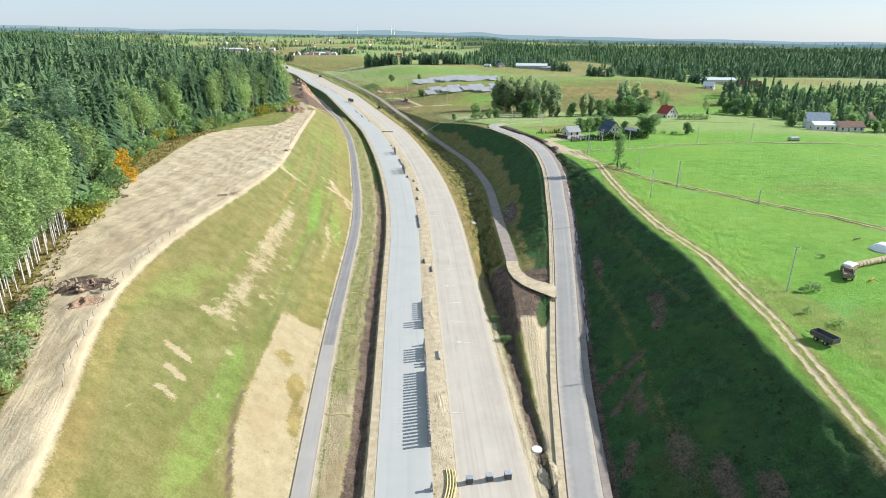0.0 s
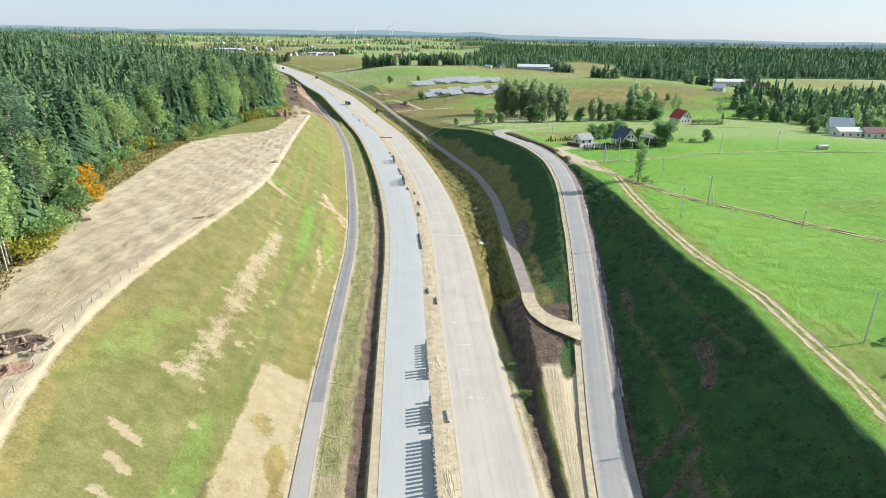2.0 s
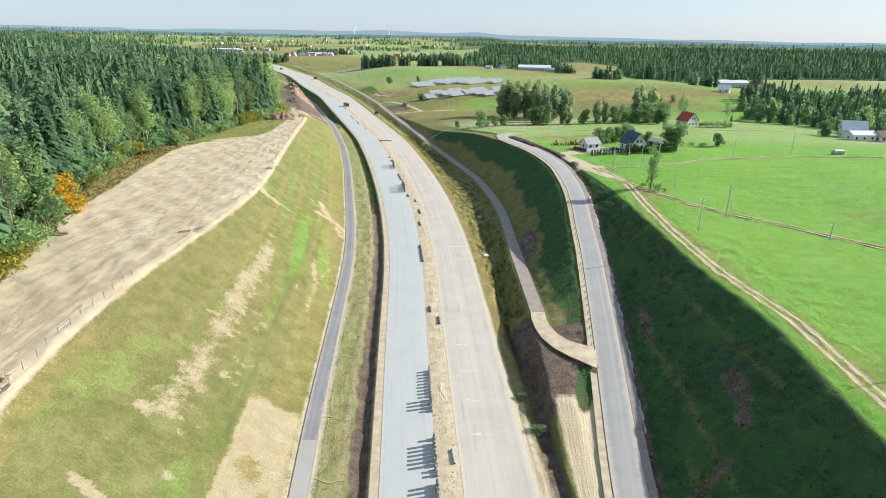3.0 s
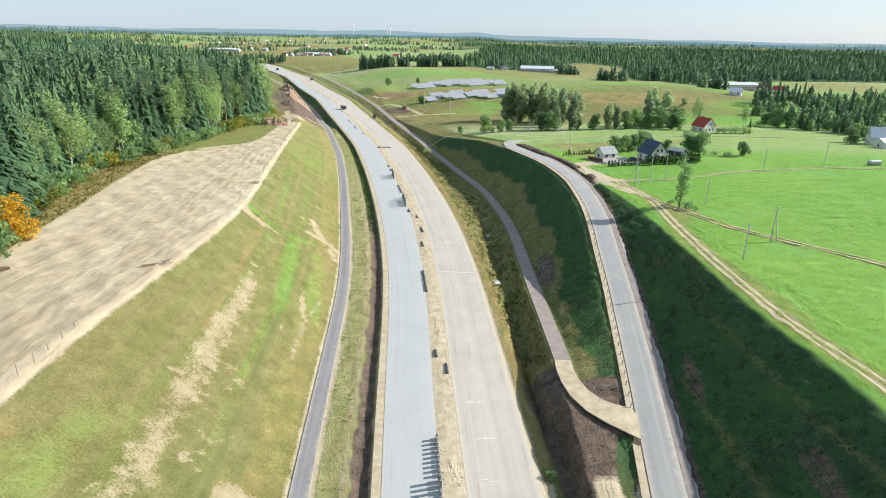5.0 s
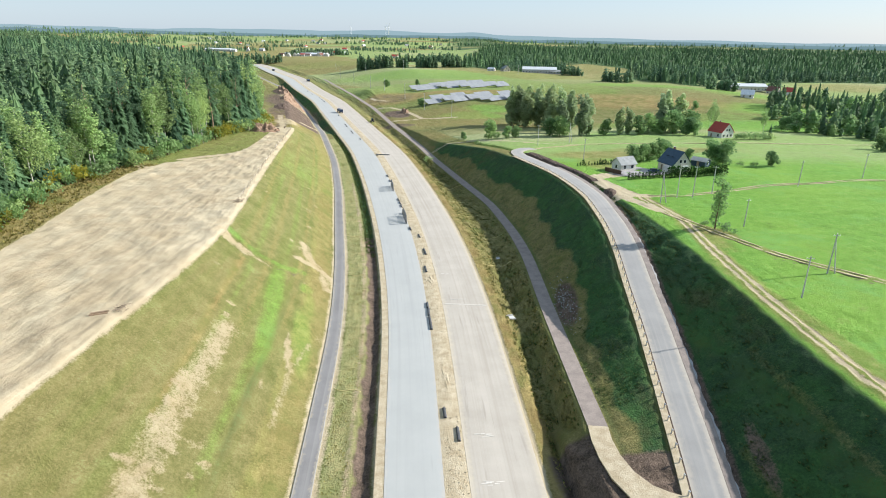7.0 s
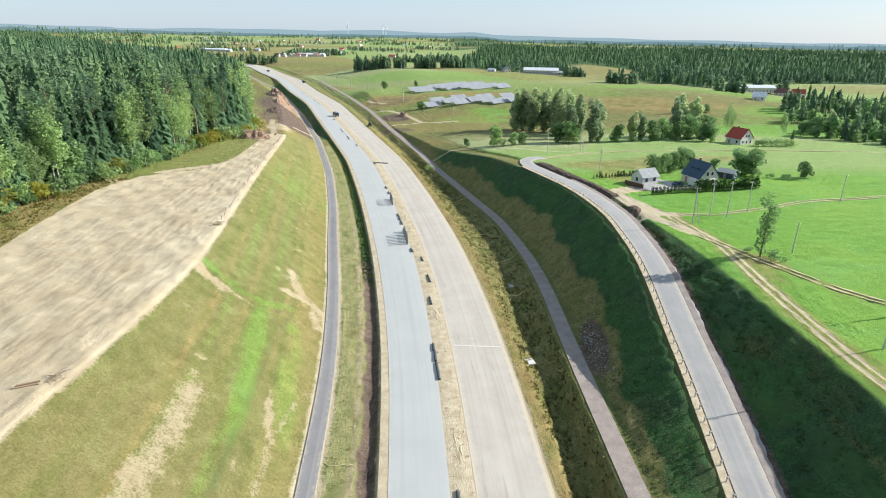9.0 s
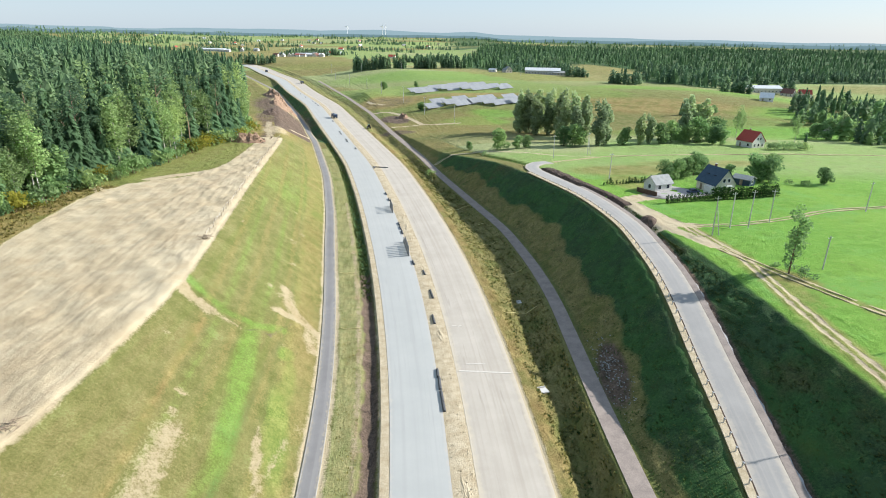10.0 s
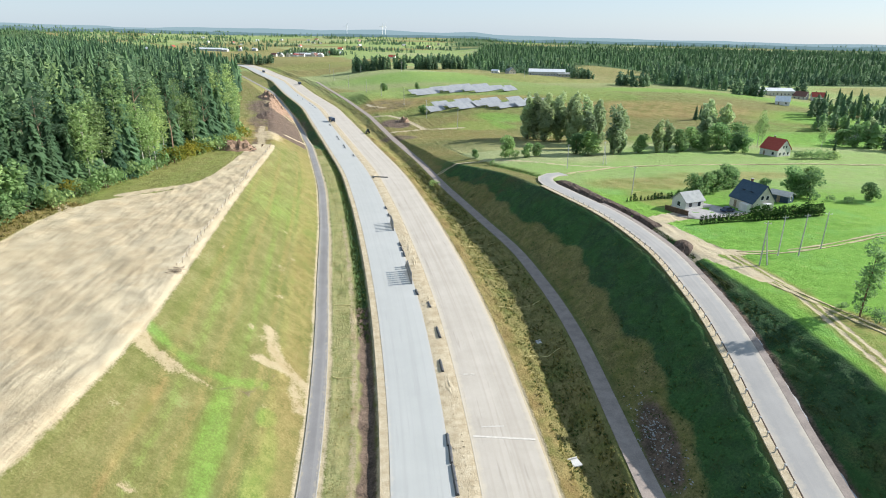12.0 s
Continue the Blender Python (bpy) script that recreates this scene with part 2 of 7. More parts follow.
def LR(y): return LL(y) + WIDTH_L(y)
def RL(y): return LR(y) + 4.0
def RR(y): return RL(y) + WIDTH_R(y)
def AX(y): return LR(y) + 2.0


PATH_L = line((0, -16), (73, -22.9), (121, -27.2), (200, -31.8), (223, -34.5), (249, -38.3), (282, -43.9), (313, -48.7), (374, -60.4), (472, -85), (512, -96.5),
              (538, -102.5), (614, -126), (721, -162), (809, -194), (1000, -284), (2000, -820), (5000, -2620))
TOP_L = line((0, -32), (50, -42.5), (79, -54), (103, -61), (133, -62), (182, -59.5), (216, -59.5), (271, -66.8), (330, -75), (400, -84), (480, -106), (520, -116),
             (580, -132), (640, -152), (760, -200), (1000, -306), (2000, -840), (5000, -2640))
SERV_L = line((0, 17), (75, 17.5), (120, 18.5), (152, 19.0), (197, 19.1), (224, 19.1), (244, 19.2), (266, 17.5), (298, 12.7), (322, 5.8), (376, -8.6), (425, -20),
              (441, -24.4), (492, -38.4), (592, -62.8), (700, -95), (900, -160), (1200, -290), (2000, -730), (5000, -2530), soft=8)
LOC_L = line((0, 10.5), (74, 19.3), (102, 22.9), (146, 30.0), (190, 36.5), (203, 37.7), (216, 39.4), (236, 41.0), (262, 41.5), (280, 39.5), (293, 37.0),
             (315, 30.5), (341, 23), (376, 9), (425, -10), (500, -33), (592, -52), (640, -58), (700, -76), (900, -140), (1200, -270), (2000, -720), (5000, -2520), soft=6)
CREST = line((0, 56), (61, 56.5), (82, 56), (105, 57), (133, 60), (157, 57), (208, 56.5), (232, 55.5), (257, 52), (280, 48), (293, 45), (315, 39),
             (341, 31), (376, 17), (425, -2), (500, -25), (592, -44), (640, -48), (700, -66), (900, -130), (1200, -260), (2000, -712), (5000, -2512), soft=6)
SERVZ = line((0, -1.7), (75, -1.7), (108, -1.5), (118, -0.7), (125, 0.8), (133, 1.8), (142, 2.45), (154, 2.7), (202, 1.2), (240, 1.4), (280, 2.0), (315, 2.6), (476, 3.3), (2000, 5), soft=5)
LOCZ = line((0, -2.0), (112, -1.3), (140, 2.0), (154, 4.0), (193, 8.4), (219, 12.4), (230, 14.0), (260, 15.6), (300, 16.0), (345, 15.0), soft=6)
PATHZ = line((0, -2.35), (115, -1.85), (160, -1.15), (210, -0.15), (245, 0.95), (280, 2.15), (315, 2.6), (440, 3.0), (476, 2.2), (540, -1.5), (700, -1.5), (800, 0), (1000, 3.0), soft=8)
TOPZ = line((0, 20), (141, 20), (215, 18.6), (260, 18.5), (300, 18), (400, 15.5), (480, 10), (560, 12), (640, 14), (760, 13), (1000, 8), (1400, 5), (3000, 10), soft=8)
FIELDZ = line((0, 14.6), (110, 14.5), (155, 14.7), (226, 15.5), (290, 16.2), (340, 15.0), (400, 11.5), (470, 8.5), (580, 11.2), (700, 12.0), (900, 17.0), (1150, 14), (1600, 6), (3000, 4), soft=10)


def smooth(v, a, b):
    t = np.clip((v - a) / (b - a), 0, 1)
    return t * t * (3 - 2 * t)


def hill(x, y, cx, cy, h, rx, ry):
    return h * np.exp(-((x - cx) / rx) ** 2 - ((y - cy) / ry) ** 2)


WAVES = {}


def waves(x, y, size, seed):
    """Soft rolling ground, a sum of a few sines."""
    if (size, seed) not in WAVES:
        r = random.Random(seed)
        WAVES[size, seed] = [(r.uniform(0, 6.28), r.uniform(0.6, 1.7) / size, r.uniform(0, 6.28)) for _ in range(6)]
    out = 0
    for a, f, p in WAVES[size, seed]:
        out = out + np.sin((x * math.cos(a) + y * math.sin(a)) * f * 6.28 + p)
    return out / 6


def natural(x, y):
    """The rolling land before the cutting was dug."""
    d = AX(y) - x
    left = TOPZ(y) + 33 * smooth(d, 70, 640) * smooth(y, -400, 250) * (1 - 0.75 * smooth(y, 900, 1900)) + hill(x, y, -185, 430, 10, 52, 130)
    right = FIELDZ(y) - 11 * smooth(x, 230, 460) * smooth(y, 320, 600) - 4 * smooth(x, 130, 330) * (1 - smooth(y, 320, 600))
    right = right + hill(x, y, 190, 640, 7, 110, 90) + hill(x, y, 60, 520, -3, 90, 50)
    right = right + 17 * smooth(y, 930, 1750) * smooth(x, 20, 260) * (1 - 0.8 * smooth(y, 1900, 3200))
    near = smooth(-d, 12 + 20 * smooth(y, 430, 520), 75 + 40 * smooth(y, 430, 520) + 50 * smooth(y, 620, 720))
    k = smooth(y, 345, 420)
    right = right * (1 - k) + k * ((ROADZ(y) + 2.0 - 1.2 * smooth(y, 430, 520)) * (1 - near) + right * near)
    right = right + hill(x, y, -72, 700, 4.5, 20, 40)
    z = np.where(d > 0, left, right)
    far = np.hypot(x, y)
    z = z + waves(x, y, 260, 3) * 2.5 * smooth(far, 420, 900) + waves(x, y, 1100, 5) * 7 * smooth(far, 1200, 2500)
    z = z + waves(x, y, 45, 7) * 0.35 * smooth(np.abs(d), 60, 120)
    bearing = np.arctan2(x, np.maximum(y, 1))
    return z + smooth(far, 2600, 4700) * (36 - 34 * smooth(bearing, -0.35, 0.75))


def section(y):
    """One cross-section of the works: x and z of its bends, from left to right."""
    rz, pz, sz = float(ROADZ(y)), float(PATHZ(y)), float(SERVZ(y))
    ll, rr, pl, tl, sl = float(LL(y)), float(RR(y)), float(PATH_L(y)), float(TOP_L(y)), float(SERV_L(y))
    lo, cr = float(LOC_L(y)), float(CREST(y))
    w = 0.5 + 0.5 * math.tanh((y - 338) / 8)
    lz = float(LOCZ(y)) * (1 - w) + w * float(natural(np.array([lo]), np.array([float(y)]))[0])
    tz = float(natural(np.array([tl]), np.array([float(y)]))[0])
    cz = float(natural(np.array([cr]), np.array([float(y)]))[0])
    pw = 3.1
    g = float(smooth(y, 345, 420))
    ox = np.array([lo - 2.0, lo - 0.8, lo, lo + 6.3, lo + 7.5, lo + 8.5, max(cr, lo + 8.6)])
    oz = np.array([lz - 0.5, lz - 0.4, lz - 0.38, lz - 0.38, lz - 0.9, lz - 0.9, cz - 0.3]) * (1 - g) + g * natural(ox, np.full(7, float(y)))
    em = float(smooth(y, 450, 500)) * (1 - float(smooth(y, 850, 1000)))
    low = 0.5 + 0.5 * math.tanh((y - 142) / 5)
    verge, dip = rr + 3.0 + 0.6 * float(wob(y)), (rr + 2.6) * 0.5 + (sl - 0.8) * 0.5
    bottom = (min(rz, sz) - 1.6) * low + (rz - 0.7) * (1 - low)
    pts = [(tl - 1.5, tz), (tl, tz - 0.3), (pl - 0.9, pz - 0.05), (pl, pz - 0.15), (pl + pw, pz - 0.15), (pl + pw + 0.7, pz - 0.25),
           (ll - 5.0 - 3.6 * em + 0.7 * float(wob(y)), rz - 0.25 - 3.6 * em), (ll - 3.9 - 2.2 * em + 0.3 * float(wob(y + 9)), rz - 1.1 - 1.7 * em), (ll - 2.9, rz - 1.0 + 0.5 * em), (ll - 1.7, rz - 0.12), (rr + 0.4, rz - 0.15), (verge, rz - 0.2),
           (dip - 1.2, bottom), (dip + 1.0, bottom), (sl - 0.7, sz - 0.15), (sl + 3.9, sz - 0.15)] + list(zip(ox, oz)) + [(cr + 2.5, cz)]
    xs, zs = np.array(pts).T
    return np.maximum.accumulate(xs + np.arange(len(xs)) * 1e-3), zs


BEND = ((20.6, 158, 2.3, 2.5), (20.3, 156, 2.35, 2.5), (20.6, 152, 2.45, 2.7), (21.6, 148, 2.4, 3.1), (23.6, 144.5, 2.35, 3.9), (26.4, 142.4, 2.25, 4.9), (28.9, 141.5, 1.9, 6.0))


def wob(y):
    """The uneven line of a dug edge."""
    return 0.42 * np.sin(0.31 * y) + 0.28 * np.sin(0.83 * y + 1) + 0.2 * np.sin(1.7 * y + 2)


SECTIONS = {}


def height(x, y):
    """Ground height at single places."""
    key = round(float(y), 1)
    if key not in SECTIONS:
        SECTIONS[key] = section(key)
    xs, zs = SECTIONS[key]
    if x < xs[0] or x > xs[-1]:
        return float(natural(np.array([float(x)]), np.array([float(y)]))[0])
    return float(np.interp(x, xs, zs))


def along(xs, ys, pts, half, soft=1.0):
    """1 within half a width of a way through pts, falling to 0."""
    d = np.full(xs.shape, 1e9)
    for (ax, ay), (bx, by) in zip(pts, pts[1:]):
        vx, vy = bx - ax, by - ay
        t = np.clip(((xs - ax) * vx + (ys - ay) * vy) / (vx * vx + vy * vy), 0, 1)
        d = np.minimum(d, np.hypot(xs - ax - t * vx, ys - ay - t * vy))
    return 1 - smooth(d, half - soft * 0.5, half + soft * 0.5)


def blot(xs, ys, cx, cy, rx, ry, turn=0.0):
    c, s = math.cos(radians(turn)), math.sin(radians(turn))
    u, v = (xs - cx) * c + (ys - cy) * s, -(xs - cx) * s + (ys - cy) * c
    return 1 - smooth(np.hypot(u / rx, v / ry), 0.6, 1.3)


def ruts(xs, ys, pts, gauge=0.85):
    """Two wheel ruts along a way through pts."""
    d = np.full(xs.shape, 1e9)
    for (ax, ay), (bx, by) in zip(pts, pts[1:]):
        vx, vy = bx - ax, by - ay
        t = np.clip(((xs - ax) * vx + (ys - ay) * vy) / (vx * vx + vy * vy), 0, 1)
        d = np.minimum(d, np.hypot(xs - ax - t * vx, ys - ay - t * vy))
    return 1 - smooth(np.abs(d - gauge), 0.2, 0.85)


# the wood's edge: x of the outermost stems over y
WOOD = line((-200, -40), (0, -45), (60, -62), (80, -70), (100, -78), (124, -86), (150, -94), (178, -103), (215, -116), (250, -124), (280, -119), (310, -114), (334, -111),
            (360, -112), (383, -104), (420, -108), (440, -114), (480, -138), (560, -160), (640, -174), (700, -192), (760, -210), (900, -254), (1000, -298), (1150, -368), (1300, -420), (1600, -560),
            (1900, -760), (3200, -1900), soft=4)


def right_wood(x, y):
    """Where the conifer wood on the far ridge stands."""
    front = np.interp(x, (20, 60, 90, 110, 180, 205, 230, 290, 320, 402, 503, 588, 1000, 3000), (1030, 975, 925, 895, 890, 1300, 790, 740, 845, 886, 920, 914, 960, 1120))
    glade = ((x - 240) / 45) ** 2 + ((y - 1010) / 120) ** 2 < 1
    return (y > front) & ~glade & (x > 15 + 0.1 * (y - 930)) & (x < y * 0.95) & (y < 2350)


BARE_L = line((40, -24), (60, -28), (67, -29.5), (82, -34), (95, -35), (126, -37), soft=3)
DIRT_EDGE = line((0, -44), (40, -50), (66, -55.5), (80, -61), (95, -68), (110, -76), (124, -82), (178, -99), (230, -107), (275, -112), (297, -106), (306, -92), (330, -88), (360, -90), (420, -96), soft=5)


def grow(a, b, step, rate, most):
    out = [a]
    while out[-1] < b:
        out.append(out[-1] + step)
        step = min(step * rate, most)
    return out


def build_ground():
    side = grow(75.0, 5200.0, 1.0, 1.055, 170.0)
    us = np.array([-v - 34 for v in reversed(side)] + list(np.arange(-108, -75, 0.95)) + list(np.arange(-74.3, 74.6, 0.7)) + side)
    ys = np.array(list(np.linspace(-800, 10, 18)) + list(np.arange(20, 430, 1.0)) + grow(430.0, 4900.0, 1.1, 1.016, 60.0))
    X = us[None, :] + AX(ys)[:, None]
    Y = np.repeat(ys[:, None], len(us), 1)
    Z = natural(X, Y)
    for i, y in enumerate(ys):
        xs, zs = section(y)
        inside = (X[i] > xs[0]) & (X[i] < xs[-1])
        cut = 1 - smooth(y, 1240, 1330)
        Z[i, inside] = np.interp(X[i, inside], xs, zs) * cut + Z[i, inside] * (1 - cut)
    d_bend, z_bend, w_bend = np.full(X.shape, 1e9), np.zeros(X.shape), np.zeros(X.shape)
    for (ax, ay, az, aw), (bx, by, bz, bw) in zip(BEND, BEND[1:]):  # earth banked up to the bend of the service path
        vx, vy = bx - ax, by - ay
        t = np.clip(((X - ax) * vx + (Y - ay) * vy) / (vx * vx + vy * vy), 0, 1)
        d = np.hypot(X - ax - t * vx, Y - ay - t * vy)
        z_bend, w_bend = np.where(d < d_bend, az + t * (bz - az), z_bend), np.where(d < d_bend, aw + t * (bw - aw), w_bend)
        d_bend = np.minimum(d_bend, d)
    Z = np.where((d_bend < 14) & (X > RR(Y) + 4.5) & (X < LOC_L(Y) + 1), np.maximum(Z, z_bend - 0.15 - 0.7 * np.maximum(0, d_bend - w_bend)), Z)
    rough = np.random.RandomState(4).normal(0, 1, Z.shape)
    rough = (rough + np.roll(rough, 1, 0) + np.roll(rough, 1, 1) + np.roll(rough, -1, 0)) / 4
    open_land = (X < LL(Y) - 2) & ((X > PATH_L(Y) + 4) | (X < PATH_L(Y) - 1)) | (X > RR(Y) + 1.5) & ((X < SERV_L(Y) - 1) | (X > SERV_L(Y) + 4.2)) & ((X < LOC_L(Y) - 0.8) | (X > LOC_L(Y) + 7))
    Z += rough * (0.16 + 0.16 * ((X > LOC_L(Y) + 9) & (X < CREST(Y) - 1) & (Y < 320)) + 0.12 * ((X > RR(Y) + 3) & (X < SERV_L(Y) - 1))) * open_land
    Z += 0.35 * waves(X, Y, 9, 12) * ((X < TOP_L(Y)) & (X > DIRT_EDGE(Y)) & (Y < 420))

    near = 1 - smooth(Y, 436, 444)

    def over(v, edge):
        return smooth(v - edge, -0.9, 0.9)

    def under(v, edge):
        return smooth(edge - v, -0.9, 0.9)

    sand = (under(X, TOP_L(Y) + 0.5) * over(X, DIRT_EDGE(Y)) * under(Y, 400)) * 1.0
    sand = np.maximum(sand, over(X, LL(Y) - 1.9) * under(X, RR(Y) + 0.8) * under(Y, 1260))
    sand = np.maximum(sand, 0.75 * (over(X, PATH_L(Y) - 0.9) * under(X, PATH_L(Y) + 4.0) * under(Y, 1000)))
    tan = np.zeros(X.shape)
    pr = random.Random(17)
    bare = [(-46, 91, 3.4, 1.1, -25, 0.75), (-44, 85, 2.6, 1.0, -25, 0.75), (-43, 79, 2.2, 1.0, -20, 0.75), (-37, 182, 0.9, 9, 12, 0.6)]
    for n in range(30):  # washed-out rills down the slope
        f = pr.random()
        cy = 108 + 84 * f
        bare.append((-45.5 - 2.8 * f + pr.gauss(0, 1.5), cy + pr.gauss(0, 2), pr.uniform(1.0, 2.6), pr.uniform(0.4, 1.2), pr.uniform(-30, 10), pr.uniform(0.45, 0.7)))
    for n in range(26):  # smaller rills beside them
        cy = pr.uniform(104, 152)
        bare.append((-40.5 - 0.05 * (cy - 104) + pr.gauss(0, 1.6), cy, pr.uniform(0.8, 2.2), pr.uniform(0.3, 0.8), pr.uniform(-35, 0), pr.uniform(0.4, 0.6)))
    for n in range(60):
        cy = pr.uniform(62, 330)
        bare.append((float(PATH_L(cy)) - pr.uniform(2, 26), cy, pr.uniform(0.4, 1.5), pr.uniform(0.6, 3.0), pr.uniform(-20, 20), pr.uniform(0.28, 0.48)))
    for cx, cy, rx, ry, turn, k in bare:
        tan = np.maximum(tan, k * blot(X, Y, cx, cy, rx, ry, turn))
    tan = np.maximum(tan, 0.68 * along(X, Y, [(-47.8, 180), (-47.4, 160), (-46.4, 142), (-45.4, 122), (-45.5, 111)], 2.0, 6.5))
    tan = np.maximum(tan, 0.8 * over(X, BARE_L(Y)) * under(X, PATH_L(Y) - 0.6) * (1 - smooth(Y, 121, 128)) * (1 - 0.85 * blot(X, Y, -28.3, 99, 1.6, 4.5, 8)) * (1 - 0.6 * blot(X, Y, -26.5, 90, 1.3, 6, 8)) * (1 - 0.5 * blot(X, Y, -32, 107, 2.2, 3, 20)))
    tan = np.maximum(tan, 0.72 * over(X, PATH_L(Y) + 4) * under(X, LL(Y) - 5) * (1 - smooth(Y, 96, 104)))
    for pts, half, k in (([(-61, 216), (-57.5, 213.6), (-54, 212.6)], 2.0, 0.85), ([(-54, 212.6), (-48.7, 213)], 1.2, 0.66), ([(-45.4, 239.5), (-43.4, 233), (-40.5, 230)], 1.7, 0.72), ([(-44.5, 227.5), (-40, 229), (-35.9, 227)], 1.7, 0.75), ([(-38.5, 228), (-36, 219)], 1.4, 0.7), ([(-34.4, 190), (-35.5, 176), (-35, 160)], 0.8, 0.62)):
        tan = np.maximum(tan, k * along(X, Y, pts, half, 3.4))
    tan = np.maximum(tan, 0.62 * (over(X, LL(Y) - 6.9) * under(X, LL(Y) - 5.2) * over(Y, 60) * under(Y, 330)))
    tyre = np.zeros(X.shape)
    tracks = [([(57.5, 60), (63, 100), (64.5, 133), (61, 157), (60.5, 185), (61.5, 211), (63.5, 238), (59, 262), (52, 262)], 1.5),
              
              ([(53, 263), (62, 262)], 2.2), ([(54, 260), (60, 246)], 2.0), ([(47, 284), (54, 289), (60, 292)], 3.5), ([(46, 260), (56, 264), (50, 282), (46, 275)], 3.5), 
              ([(-62, 70), (-72, 100), (-83, 130)], 4), ([(-104, 300), (-88, 318), (-84, 357)], 2.0), ([(-9, 398), (14, 397), (45, 374), (62, 371)], 1.1), ([(-57, 586), (-46, 584), (-36, 570)], 2.0), ([(-36, 570), (-27, 548), (-18, 522), (-4, 519), (8, 520)], 1.7), ([(-41, 513), (-30, 517), (-18, 521)], 1.7), ([(-70, 655), (-64, 640), (-52, 625)], 1.6), ([(-84, 476), (-96, 474)], 2.5), ([(-108, 280), (-118, 292), (-128, 300)], 1.5)]
    for n in range(34):  # tyre marks over the bare ground
        y0 = pr.uniform(60, 250)
        f0, f1 = pr.random(), pr.random()
        pts = [(float(TOP_L(y)) - 3 - (f0 + (f1 - f0) * i / 7) * max(4.0, float(TOP_L(y) - DIRT_EDGE(y)) - 6) + pr.gauss(0, 0.5), y) for i, y in enumerate(np.linspace(y0, y0 + pr.uniform(50, 130), 8))]
        tyre = np.maximum(tyre, pr.uniform(0.35, 0.65) * ruts(X, Y, pts, 0.9) * under(Y, 370))
    for n in range(9):
        off = pr.uniform(2.5, 13)
        tyre = np.maximum(tyre, pr.uniform(0.5, 0.8) * ruts(X, Y, [(float(TOP_L(y)) - off + 1.2 * math.sin(y * 0.04 + n), y) for y in np.linspace(50, 190, 12)], 0.9))
    tyre = np.maximum(tyre, 0.5 * np.maximum(blot(X, Y, -71, 126, 6, 24, 22), 0.8 * blot(X, Y, -80, 158, 9, 22, 20)))
    for pts, half in tracks:
        sand = np.maximum(sand, 0.8 * ruts(X, Y, pts, half * 0.62) if half < 1.55 else 0.8 * along(X, Y, pts, half))
    soil = 1.0 * (over(X, LL(Y) - 5.2 + 0.7 * wob(Y)) * under(X, LL(Y) - 1.9) * under(Y, 150)) + 0.86 * (over(X, LL(Y) - 5.1 + 0.7 * wob(Y)) * under(X, LL(Y) - 2.0) * over(Y, 150) * under(Y, 262))
    dip = (RR(Y) + 2.6) * 0.5 + (SERV_L(Y) - 0.8) * 0.5
    soil = np.maximum(soil, 0.85 * (over(X, dip - 1.5) * under(X, dip + 1.3) * under(Y, 131) * over(Y, 60)))
    soil = np.maximum(soil, 0.8 * (over(X, RR(Y) + 3.2) * under(X, LOC_L(Y) - 0.5) * smooth(Y, 118, 126) * under(Y, 153)))
    soil = np.maximum(soil, 0.85 * (1 - smooth(d_bend, 7, 10)) * under(Y, 158) * np.clip(under(Y, 143) + under(X, 21), 0, 1))
    soil = np.maximum(soil, 0.9 * (over(X, LOC_L(Y) + 6.8) * under(X, LOC_L(Y) + 9) * under(Y, 255)))
    soil = np.maximum(soil, 0.8 * blot(X, Y, 25.2, 208, 2.8, 12, -5))
    lines = 0.8 * along(X, Y, [(-53.2, 209), (-51.7, 187.5), (-50.4, 172), (-49, 150)], 0.5, 1.2)
    soil = np.maximum(soil, 0.6 * along(X, Y, [(-48.7, 211.5), (-45.5, 215.5), (-43.5, 216), (-41, 226)], 0.3, 0.7))
    soil = np.maximum(soil, 0.95 * (under(X, PATH_L(Y) - 1) * over(X, TOP_L(Y) - 3) * over(Y, 455) * under(Y, 560)))
    sand = np.maximum(sand, 0.9 * (over(X, SERV_L(Y) + 0.5) * under(X, LOC_L(Y) + 0.2) * under(Y, 128)))
    sand = np.maximum(sand, 0.85 * (over(X, RR(Y) + 0.5) * under(X, RR(Y) + 2.2) * under(Y, 130)))
    dry = 0.52 * (over(X, PATH_L(Y) + 4) * under(X, LL(Y) - 4.8) * near) + 0.95 * (over(X, RR(Y) + 0.6) * under(X, RR(Y) + 3.4 + 0.6 * wob(Y)) * over(Y, 133) * under(Y, 500)) + 0.6 * (over(X, RR(Y) + 3.4 + 0.6 * wob(Y)) * under(X, SERV_L(Y) - 0.5) * over(Y, 140) * under(Y, 500))
    dry = np.maximum(dry, lines)
    dry = np.maximum(dry, 0.5 * (under(X, PATH_L(Y) - 0.5) * over(X, PATH_L(Y) - 7) * near))
    dry = np.maximum(dry, 0.6 * (over(X, SERV_L(Y) + 4) * under(X, 0.5 * SERV_L(Y) + 0.5 * LOC_L(Y) + 2.5 * wob(Y * 0.3)) * over(Y, 150) * under(Y, 430)))
    dry = np.maximum(dry, 0.62 * (over(X, TOP_L(Y) - 1) * under(X, TOP_L(Y) + 3.5) * under(Y, 118)))
    for off in (8.5, 15.5, 21):  # old tractor lines along the slope
        dry = np.maximum(dry, 0.56 * (over(X, PATH_L(Y) - off - 0.6) * under(X, PATH_L(Y) - off + 0.6) * smooth(Y, 160, 200) * (1 - smooth(Y, 380, 420))))
    dry = np.maximum(dry, 0.95 * blot(X, Y, -110, 446, 22, 60, 14))
    soil = np.maximum(soil, 0.7 * blot(X, Y, -124, 560, 22, 60, 18))
